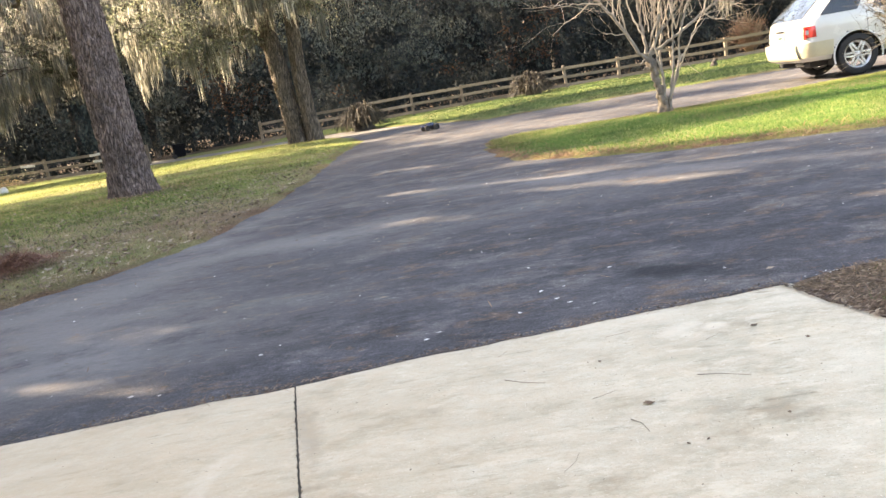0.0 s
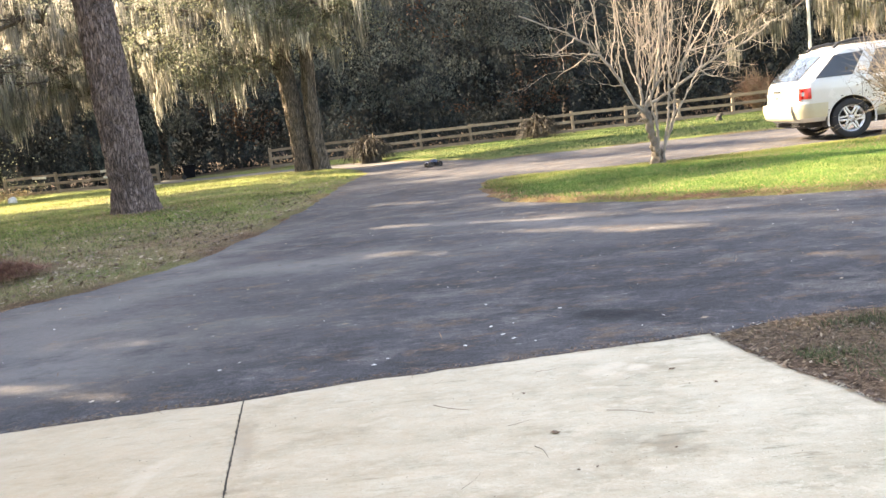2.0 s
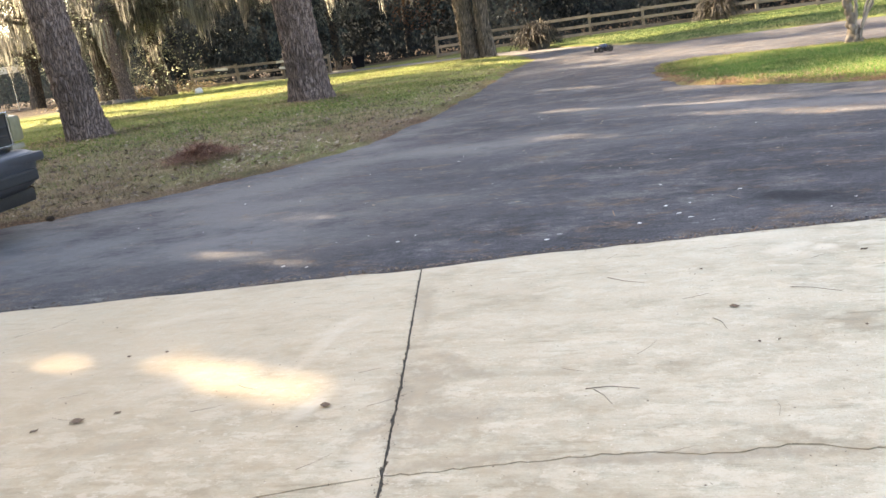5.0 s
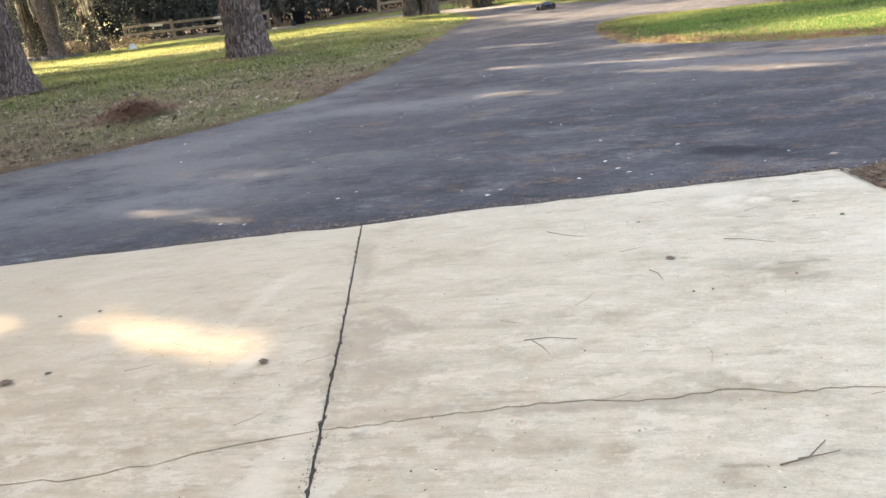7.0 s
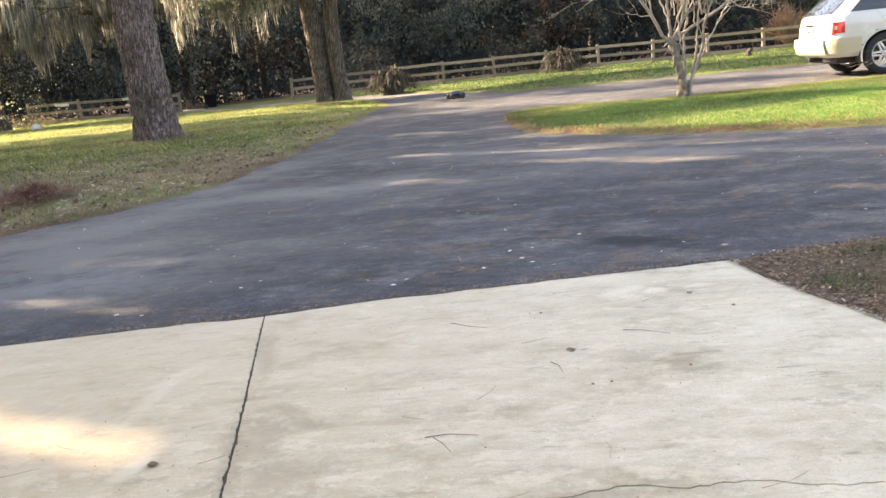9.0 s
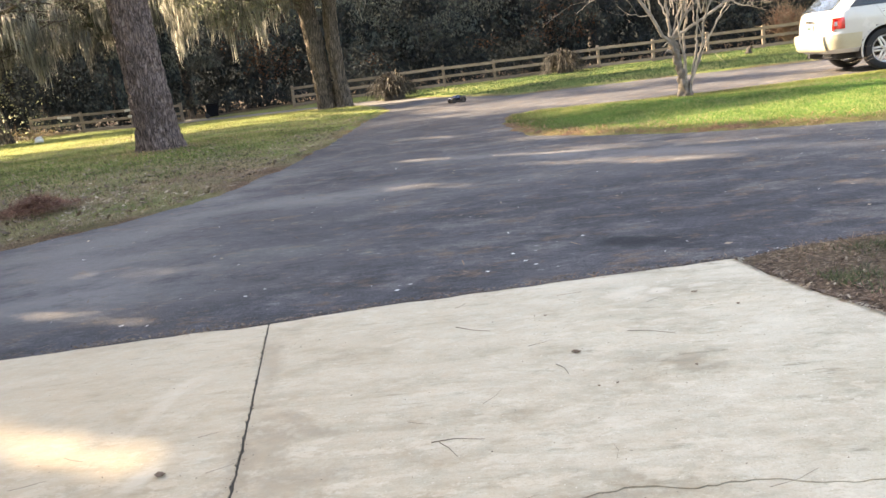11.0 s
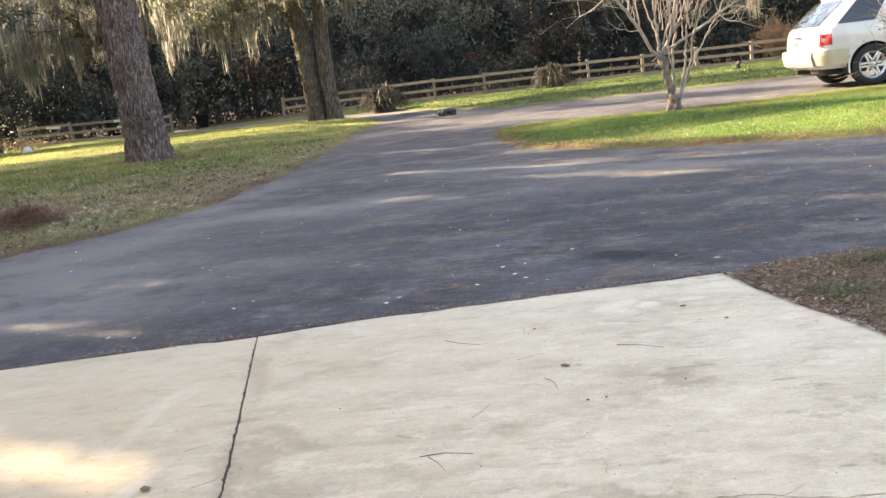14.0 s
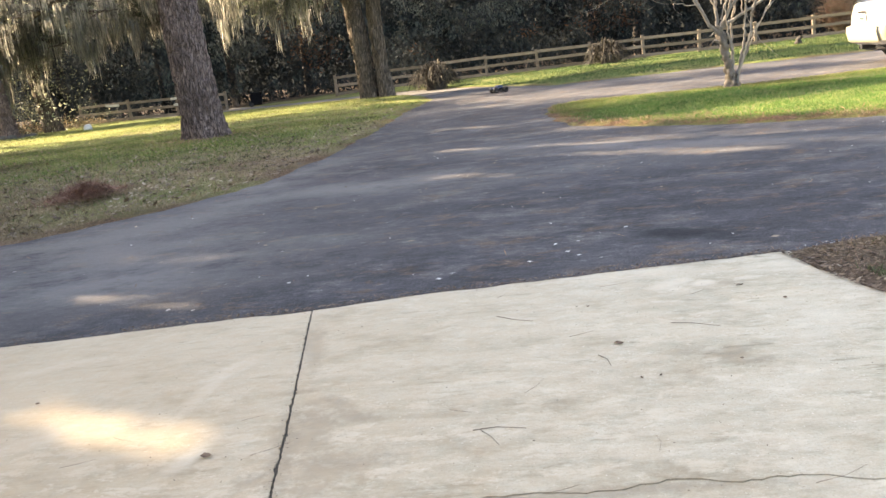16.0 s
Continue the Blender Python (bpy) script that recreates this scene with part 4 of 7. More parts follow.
oak_tree(pose(-39.5, 44.0, 0.08), "leafy oak beyond the far end of the lawn, leaves painted pale as sunlit",
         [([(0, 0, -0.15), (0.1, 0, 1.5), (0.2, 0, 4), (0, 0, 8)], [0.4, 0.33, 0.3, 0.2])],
         [((0.1, 0, 3 + 0.5 * k), (math.cos(k * 2.1) * 4.6, math.sin(k * 2.1) * 3.0, 3.6 + 0.8 * k), 0.14) for k in range(8)], 60, 1.0, 1, 0.12, 0.5, foliage=SUNLIT_LEAF)
oak_tree(pose(-30.0, 38.5, 0.08), "oak behind the moss-hung oak, leaves painted pale as sunlit",
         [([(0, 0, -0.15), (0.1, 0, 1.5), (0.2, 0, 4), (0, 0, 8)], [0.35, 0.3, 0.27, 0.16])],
         [((0.1, 0, 2.2 + 0.5 * k), (math.cos(k * 2.3 + 1) * 4.2, math.sin(k * 2.3 + 1) * 2.4, 2.4 + 0.8 * k), 0.13) for k in range(9)], 44, 1.0, 1, 0.12, 0.6, foliage=SUNLIT_LEAF)

oak_tree(pose(-16.0, 39.8, 0.08), "shaded oak with dense grey-green boughs and moss at the wood's edge",
         [([(0, 0, -0.15), (0.1, 0, 1.5), (0.2, 0, 4), (0, 0, 8)], [0.26, 0.22, 0.2, 0.12])],
         [((0, 0, 4), (-4.5, -3.6, 5.0), 0.12), ((0, 0, 4.5), (3.6, -4, 5.6), 0.12), ((0, 0, 5), (-1.5, -4.6, 4.9), 0.12), ((0, 0, 5.5), (-5.5, -2, 7), 0.12), ((0, 0, 6), (4.5, -2.5, 7), 0.12),
          ((0, 0, 5), (-6.6, -4, 6.2), 0.12), ((0, 0, 4.2), (-3.0, -4.2, 4.2), 0.11), ((0, 0, 6), (1.0, -4.4, 7.0), 0.11), ((0, 0, 6.4), (-3.0, -4.4, 7.6), 0.11)], 62, 1.7, 1, 0.085, 0.8)


def woods():
    """The dark wood behind the fence: thickets of leaves in several layers, trunks, rusty undergrowth."""
    n = 118000
    x, z = rng.uniform(-26, 44, n), 7.5 * rng.random(n) ** 1.15
    y = np.array([41.2 + 2.6 * noise.noise((a * 0.22, b * 0.3, 0)) + 0.9 * noise.noise((a * 0.9, b * 0.9, 5)) + 0.12 * b for a, b in zip(x, z)]) + np.abs(rng.normal(0, 0.35, n))
    front = np.column_stack([x, np.maximum(y, 39.3), z])
    clumps = [(rng.uniform(-25, 44), rng.uniform(42, 49), rng.uniform(5, 16)) for _ in range(900)]
    clumps += [(rng.uniform(-46, -23), rng.uniform(45, 52), abs(rng.normal(0, 1)) * 2.6 + 0.1) for _ in range(420)] + [(rng.uniform(-33, -22), rng.uniform(44, 50), rng.uniform(2, 11)) for _ in range(300)]
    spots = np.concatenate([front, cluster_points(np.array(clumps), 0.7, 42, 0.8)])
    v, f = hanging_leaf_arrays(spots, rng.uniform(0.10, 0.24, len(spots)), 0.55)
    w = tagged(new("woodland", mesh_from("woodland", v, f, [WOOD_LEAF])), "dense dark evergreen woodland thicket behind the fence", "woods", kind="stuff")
    # Upper boughs: a paler colour stands in for the light reaching the treetops.
    n = 90000
    x, z = rng.uniform(-27, 34, n), 2.2 + 6.5 * rng.random(n)
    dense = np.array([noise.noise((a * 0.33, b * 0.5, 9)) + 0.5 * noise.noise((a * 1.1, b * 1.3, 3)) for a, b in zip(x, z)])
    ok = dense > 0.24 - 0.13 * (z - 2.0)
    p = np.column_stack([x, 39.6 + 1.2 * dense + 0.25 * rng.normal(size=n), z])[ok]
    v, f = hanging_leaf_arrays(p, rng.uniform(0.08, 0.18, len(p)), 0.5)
    tagged(new("wood_boughs", mesh_from("wood_boughs", v, f, [LIT_BOUGH_LEAF])), "grey-green boughs along the upper edge of the woods, painted paler as lit", "woods", kind="stuff")
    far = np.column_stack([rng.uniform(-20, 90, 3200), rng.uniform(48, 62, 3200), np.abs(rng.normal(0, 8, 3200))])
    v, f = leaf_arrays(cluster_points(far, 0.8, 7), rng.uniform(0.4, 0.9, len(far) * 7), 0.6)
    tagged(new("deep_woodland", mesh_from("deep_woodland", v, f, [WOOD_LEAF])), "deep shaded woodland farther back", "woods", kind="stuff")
    rust = np.array([(rng.normal(-9.8, 0.9), rng.uniform(39.4, 40.2), rng.uniform(1.6, 4.2)) for _ in range(26)] + [(rng.normal(4.5, 1.6), rng.uniform(40, 41), rng.uniform(1.4, 3.6)) for _ in range(16)]
                    + [(rng.uniform(-20, 20), rng.uniform(39.6, 42), rng.uniform(0.4, 5)) for _ in range(7)] + [(rng.normal(-1.5, 0.9), 41.5, rng.uniform(5, 8)) for _ in range(10)])
    v, f = leaf_arrays(cluster_points(rust, 0.3, 34), rng.uniform(0.10, 0.2, len(rust) * 34), 0.55)
    tagged(new("undergrowth", mesh_from("undergrowth", v, f, [RUST_LEAF])), "rust-brown autumn leaves among the dark woods", "undergrowth", kind="stuff")
    for k in range(12):
        x, y = rng.uniform(-27, 40), rng.uniform(43, 48)
        r = rng.uniform(0.10, 0.24)
        l = rng.uniform(-0.8, 0.8)
        v, f = tube_arrays([(0, 0, -0.1), (l * 0.3, 0, 4), (l, 0.2, 9), (l * 1.4, 0.2, 15)], [r * 1.3, r, r * 0.8, r * 0.4], 10, 0.1, k)
        t = thing("forest_tree", pose(x, y, 0.05), "slender shaded forest tree among the thicket", "tree", "forest trees")
        part_mesh("trunk", mesh_from("trunk", v, f, [WOOD_BARK], True), t)
        top = np.array([(l * 1.2 + rng.normal(0, 1.2), rng.normal(0, 1.2), rng.uniform(8, 15)) for _ in range(22)])
        v, f = leaf_arrays(cluster_points(top, 0.5, 40), rng.uniform(0.14, 0.3, len(top) * 40), 0.55)
        tagged(part_mesh("crown", mesh_from("crown", v, f, [WOOD_LEAF]), t), kind="stuff")
    return w


woods()


# Both crowns are out of view and thickened to shade the lawn.
pine_tree(pose(-19.15, 29.7, 0.07), "reddish leaning pine standing among the moss-hung oaks", (-0.13, 0.02), 0.27, 21, 2.9, 12.0, 44, 100, 28)
# This whole pine is unseen, added for its shadow.
pine_tree(pose(-31.0, 29.2, 0.07), "unseen tall pine added to shade the lawn", (0.02, 0.0), 0.28, 27, 4.1, 17.0, 46, 100, 28)


def brush():
    """Low brush, leaf heaps and saplings at the foot of the moss-hung oak."""
    for label, mat, n, low, high, leaf in (("tan dead brush heaped round the old oak", GRASS_DRY, 70, 0.05, 0.55, 0.10), ("small green saplings and vines round the old oak", OAK_LEAF, 46, 0.1, 1.6, 0.09)):
        c = np.array([(rng.uniform(-24.5, -16.8), rng.uniform(31.4, 33.6), rng.uniform(low, high)) for _ in range(n)])
        c[:, 2] *= np.exp(-((c[:, 0] + 20.0) / 4.0) ** 2)
        v, f = leaf_arrays(cluster_points(c, 0.24, 70, 0.5), rng.uniform(0.6, 1.3, n * 70) * leaf, 0.3)
        v[:, 2] = np.maximum(v[:, 2], 0.04)
        tagged(new("brush", mesh_from("brush", v, f, [mat])), label, "brush", kind="stuff")


brush()


def backdrop():
    """The far edge of the forest, a plain dark wall of trees."""
    a = np.linspace(radians(-60), radians(100), 90)
    v, f = [], []
    for k, t in enumerate(a):
        c = (-95 * math.sin(t), 95 * math.cos(t))
        tall = 0.5 + 1.4 * min(1.0, max(0.0, (35 - math.degrees(t)) / 4))
        for z in (-1.0, 4.0 * tall, 9.0 * tall, (12.5 + 2.0 * math.sin(k * 1.7) + 1.4 * math.sin(k * 0.53)) * tall):
            v.append((c[0], c[1], z))
    for k in range(len(a) - 1):
        for i in range(3):
            f.append((4 * k + i, 4 * k + 4 + i, 4 * k + 5 + i, 4 * k + 1 + i))
    tagged(new("backdrop", mesh_from("backdrop", v, np.array(f), [plain("far_forest", (0.042, 0.05, 0.037), 0.95, vary=0.6, scale=0.5, relief=1.0)])), "dark far forest edge", "backdrop", kind="structure")


backdrop()


SHADE_SEED = 3


def thick_of_crown(x, y, k):
    """Extra leaves where a crown stands between the sun and the ground: boxes of ground, and leaves a square metre."""
    out = []
    for x0, x1, y0, y1, per in ((-3.2, 2.4, 0.4, 3.5, 700), (-6, 5, 3.5, 8.0, 230), (-5, 0, 8.0, 12.5, 120), (-13, -3, 5.5, 18.5, 260), (-9, -2.5, 17.5, 21.5, 200), (1, 8, 10.7, 12.4, 200)):
        m = int((x1 - x0) * (y1 - y0) * per)
        z = rng.uniform(6, 20, m)
        p = np.column_stack([rng.uniform(x0, x1, m) + SUN_AZ.x * z / math.tan(SUN_EL), rng.uniform(y0, y1, m) + SUN_AZ.y * z / math.tan(SUN_EL), z])
        d = (p - np.array((x, y, 9.6 * k))) / np.array((5.0 * k, 5.0 * k, 3.8 * k))
        out.append(p[(d * d).sum(1) < 1])
    return np.concatenate(out)


def shade_trees():
    """Broad oaks added out of view on the sunward side, whose crowns dapple the driveway."""
    for x, y, a, k in ((-13.2, 7.6, 0, 1.0), (-17.5, 12.6, 75, 1.0), (-17.6, 4.0, 140, 1.0), (-19.6, 19.6, 200, 1.3), (-10.6, 0.6, 250, 1.0), (-24.5, 22.0, 30, 1.6), (-27.5, 27.5, 100, 1.5), (-12.6, 11.8, 310, 1.35), (-15.6, 8.2, 20, 1.2)):
        limbs = []
        for i in range(9):
            l, best = 4.6 - 0.22 * i, None
            for turn in range(16):
                b = i * 2.4 + radians(a + (turn + 1) // 2 * (9 if turn % 2 else -9))
                ends = np.array(((0, 0.1, (4.2 + 0.6 * i) * k), (math.cos(b) * l * k, math.sin(b) * l * k, (6.6 + 0.75 * i) * k)))
                line = ends[0] + (ends[1] - ends[0]) * np.linspace(0, 1, 40)[:, None] + np.array((x, y, 0.2))
                clear = (gap(line) > 0.75).sum()
                if best is None or clear > best[0]:
                    best = (clear, ends)
            limbs.append((tuple(best[1][0]), tuple(best[1][1]), 0.12))
        oak_tree(pose(x, y, 0.08), "unseen broad oak added on the sunward side to cast shade",
                 [([(0, 0, -0.15), (0.05, 0, 1.5 * k), (0, 0.1, 4.5 * k), (0.1, 0.1, 8 * k)], [0.5, 0.4, 0.3, 0.1])], limbs, 62, 0.8, 1, 0.13 * k, 0.05, gaps=True, extra=thick_of_crown(x, y, k))


rng = np.random.default_rng(SHADE_SEED)
shade_trees()
rng = np.random.default_rng(31)

# ---- vehicles ----
PEARL = plain("pearl_white_paint", (0.60, 0.59, 0.56), 0.25, vary=0.04, scale=3, relief=0.0, coat=0.8)
CHAMPAGNE = plain("champagne_cladding", (0.47, 0.43, 0.31), 0.4, vary=0.06, scale=4, relief=0.02, coat=0.3)
DARK_GLASS = glass_material("tinted_glass", (0.05, 0.055, 0.06))
RUBBER = plain("tyre_rubber", (0.022, 0.022, 0.023), 0.85, vary=0.3, scale=20, relief=0.3)
BLACK_TRIM = plain("black_plastic", (0.018, 0.018, 0.019), 0.55, vary=0.3, scale=14, relief=0.2)
ALLOY = plain("silver_alloy", (0.66, 0.66, 0.66), 0.38, 0.6, vary=0.1, scale=12, relief=0.05)
CHROME = plain("dulled_chrome", (0.55, 0.56, 0.58), 0.22, 1.0, vary=0.1, scale=9, relief=0.03)
RED_LENS = plain("red_lens", (0.55, 0.025, 0.02), 0.15, vary=0.2, scale=30, relief=0.15, coat=0.8)
CLEAR_LENS = plain("clear_lens", (0.26, 0.25, 0.20), 0.15, vary=0.15, scale=30, relief=0.1, coat=0.8)
PLATE = plain("plate_white", (0.70, 0.70, 0.68), 0.4, vary=0.05, scale=40)
BAR_INK = plain("bar_ink", (0.06, 0.10, 0.09), 0.5, vary=0.1)
TRUCK_PAINT = plain("charcoal_blue_paint", (0.035, 0.042, 0.055), 0.3, vary=0.1, scale=3, relief=0.0, coat=0.8)
TRUCK_BUMPER = plain("grey_steel_bumper", (0.05, 0.054, 0.066), 0.45, 0.2, vary=0.15, scale=6, relief=0.05)
TOY_BLUE = plain("metallic_blue_shell", (0.003, 0.006, 0.04), 0.35, 0.2, vary=0.25, scale=30, relief=0.02, coat=0.8)
TOY_DARK = plain("navy_black_shell", (0.012, 0.016, 0.035), 0.25, 0.1, vary=0.4, scale=40, relief=0.02, coat=0.8)
STICKER = plain("white_sticker", (0.72, 0.74, 0.78), 0.4, vary=0.1, scale=60)


def level_at(levels, z, k):
    zs = [l[0] for l in levels]
    return float(np.interp(z, zs, [l[k] for l in levels]))


def half_width(levels, x, z):
    """Half the body's width at length x and height z, with its rounded corners."""
    xr, xf, w, rc = (level_at(levels, z, k) for k in (1, 2, 3, 4))
    e = min(x - xr, xf - x)
    if e >= rc:
        return w
    e = max(0.0, e)
    return w - rc + math.sqrt(max(0.0, rc * rc - (rc - e) ** 2))


def stacked_body(levels, wells=(), n_side=70, n_end=14, n_corner=7, steps=4, close=True):
    """A body from plan outlines (z, rear x, front x, half width, corner radius) one above another; wells: (x, z, r) cut from the flanks."""
    zs = []
    for a, b in zip(levels, levels[1:]):
        n = max(1, int(round((b[0] - a[0]) / 0.05))) if steps is None else steps
        zs += list(np.linspace(a[0], b[0], n, endpoint=False))
    zs.append(levels[-1][0])
    rings = []
    for z in zs:
        xr, xf, w, rc = (level_at(levels, z, k) for k in (1, 2, 3, 4))
        rc = min(rc, w * 0.95, (xf - xr) * 0.45)
        q = np.linspace(0, np.pi / 2, n_corner)
        ring = [(x, -w) for x in np.linspace(xr + rc, xf - rc, n_side)]
        ring += [(xf - rc + rc * math.sin(a), -w + rc - rc * math.cos(a)) for a in q[1:]]
        ring += [(xf + 0.05 * (1 - (y / w) ** 2), y) for y in np.linspace(-w + rc, w - rc, n_end)[1:]]
        ring += [(xf - rc + rc * math.cos(a), w - rc + rc * math.sin(a)) for a in q[1:]]
        ring += [(x, w) for x in np.linspace(xf - rc, xr + rc, n_side)[1:]]
        ring += [(xr + rc - rc * math.sin(a), w - rc + rc * math.cos(a)) for a in q[1:]]
        ring += [(xr - 0.05 * (1 - (y / w) ** 2), y) for y in np.linspace(w - rc, -w + rc, n_end)[1:]]
        ring += [(xr + rc - rc * math.cos(a), -w + rc - rc * math.sin(a)) for a in q[1:-1]]
        rings.append([(x, y, z) for x, y in ring])
    bm = bmesh.new()
    grid = [[bm.verts.new(p) for p in r] for r in rings]
    m = len(grid[0])
    for a, b in zip(grid, grid[1:]):
        for j in range(m):
            k = (j + 1) % m
            c = (a[j].co + a[k].co + b[j].co + b[k].co) / 4
            if any(math.hypot(c.x - wx, c.z - wz) < wr and abs(c.y) > 0.45 * level_at(levels, c.z, 3) for wx, wz, wr in wells):
                continue
            bm.faces.new((a[j], a[k], b[k], b[j]))
    if close:
        bm.faces.new(grid[-1])
        bm.faces.new(grid[0][::-1])
    return bm


def lathe(profile, n=40, axis="Y"):
    """Turns (radius, along) points round the y axis."""
    bm = bmesh.new()
    rows = []
    for k in range(n):
        a = 2 * math.pi * k / n
        rows.append([bm.verts.new((r * math.cos(a), y, r * math.sin(a))) for r, y in profile])
    for k in range(n):
        p, q = rows[k], rows[(k + 1) % n]
        for i in range(len(profile) - 1):
            bm.faces.new((p[i], p[i + 1], q[i + 1], q[i]))
    bmesh.ops.remove_doubles(bm, verts=bm.verts, dist=1e-5)
    bmesh.ops.recalc_face_normals(bm, faces=bm.faces)
    return bm


def flank_panel(levels, corners, side, proud=0.005, nx=10, nz=6, thick=0.006):
    """A pane or panel that follows the flank; corners: (x, z) rear-low, front-low, front-high, rear-high."""
    bm = bmesh.new()
    (x0, z0), (x1, z1), (x2, z2), (x3, z3) = corners
    grid = []
    for i in range(nz + 1):
        t = i / nz
        row = []
        for j in range(nx + 1):
            s = j / nx
            x = (x0 * (1 - s) + x1 * s) * (1 - t) + (x3 * (1 - s) + x2 * s) * t
            z = (z0 * (1 - s) + z1 * s) * (1 - t) + (z3 * (1 - s) + z2 * s) * t
            row.append(bm.verts.new((x, side * (half_width(levels, x, z) + proud), z)))
        grid.append(row)
    for a, b in zip(grid, grid[1:]):
        for j in range(nx):
            bm.faces.new((a[j], a[j + 1], b[j + 1], b[j]))
    if side > 0:
        bmesh.ops.reverse_faces(bm, faces=bm.faces)
    return bm


def end_panel(levels, end, y0, y1, z0, z1, proud=0.008, ny=12, nz=8, taper=0.0):
    """A pane on the sloping rear (end 1) or front (end 2) of a body."""
    bm = bmesh.new()
    grid = []
    for i in range(nz + 1):
        z = z0 + (z1 - z0) * i / nz
        row = []
        for j in range(ny + 1):
            s = j / ny
            k = 1 - taper * i / nz
            y = (y0 + (y1 - y0) * s) * k
            w = level_at(levels, z, 3)
            bow = 0.05 * (1 - min(1, (y / w)) ** 2)
            x = level_at(levels, z, end)
            row.append(bm.verts.new((x - bow - proud if end == 1 else x + bow + proud, y, z)))
        grid.append(row)
    for a, b in zip(grid, grid[1:]):
        for j in range(ny):
            bm.faces.new((a[j], a[j + 1], b[j + 1], b[j]))
    if end == 1:
        bmesh.ops.reverse_faces(bm, faces=bm.faces)
    return bm


def road_wheel(parent, at, r, width, rim_r, spokes, side, rim_mat, knobs=0):
    """A wheel: tyre with shoulders and tread, and a spoked rim that faces the given side."""
    w = part("wheel", lathe([(0.02, -0.3 * width), (rim_r * 0.35, -0.3 * width), (rim_r * 0.35, 0.25 * width), (0.02, 0.25 * width)], 20), BLACK_TRIM, parent, at=at, smooth=30)
    h = width / 2
    bm = lathe([(rim_r, -h * 0.8), (rim_r * 1.08, -h), (r * 0.9, -h), (r * 0.97, -h * 0.86), (r, -h * 0.6), (r * 1.002, 0), (r, h * 0.6), (r * 0.97, h * 0.86), (r * 0.9, h), (rim_r * 1.08, h), (rim_r, h * 0.8), (rim_r * 0.98, 0), (rim_r, -h * 0.8)], 56)
    for k in range(knobs):
        for row in (-0.72, -0.26, 0.26, 0.72):
            a = 2 * math.pi * (k + 0.5 * (abs(row) < 0.5)) / knobs
            t = Matrix.Rotation(-a, 4, "Y") @ Matrix.Translation((r * 1.0, row * h, 0))
            box(bm, -0.02 * r, 0.045 * r, -0.19 * h, 0.19 * h, -0.05 * r, 0.05 * r, 0, t)
    part("tyre", bm, RUBBER, w, "black rubber tyre", smooth=35)
    bm = lathe([(rim_r * 0.99, -h * 0.75), (rim_r * 0.86, -h * 0.5), (rim_r * 0.86, h * 0.6), (rim_r * 0.90, h * 0.92), (rim_r * 1.03, h * 0.9), (rim_r * 1.0, h * 0.7)], 48)
    for k in range(spokes):
        t = Matrix.Rotation(2 * math.pi * k / spokes, 4, "Y")
        for off in (-0.16, 0.16):
            s = Matrix.Translation((0, 0, off * rim_r)) @ Matrix.Rotation(off * 0.5, 4, "Y")
            box(bm, rim_r * 0.16, rim_r * 0.95, side * h * 0.62 - 0.012 * r / 0.36, side * h * 0.62 + 0.012 * r / 0.36, -0.07 * rim_r, 0.07 * rim_r, 0.004 * r / 0.36, t @ s)
    hub = lathe([(0.001, side * h * 0.75), (rim_r * 0.16, side * h * 0.72), (rim_r * 0.24, side * h * 0.6), (rim_r * 0.22, side * h * 0.2)], 24)
    hub_me = bpy.data.meshes.new("hub")
    hub.to_mesh(hub_me)
    hub.free()
    bm.from_mesh(hub_me)
    part("rim", bm, rim_mat, w, smooth=35)
    return w


def arch_trim(x, z, r, side, y, width, mat, parent, name="wheel_arch"):
    """A rounded lip over a wheel opening."""
    pts = [(x + r * math.cos(a), side * y, z + r * math.sin(a)) for a in np.linspace(-0.25, math.pi + 0.25, 30)]
    v, f = tube_arrays(pts, [width] * 30, 8)
    return part_mesh(name, mesh_from(name, v, f, [mat], True), parent)


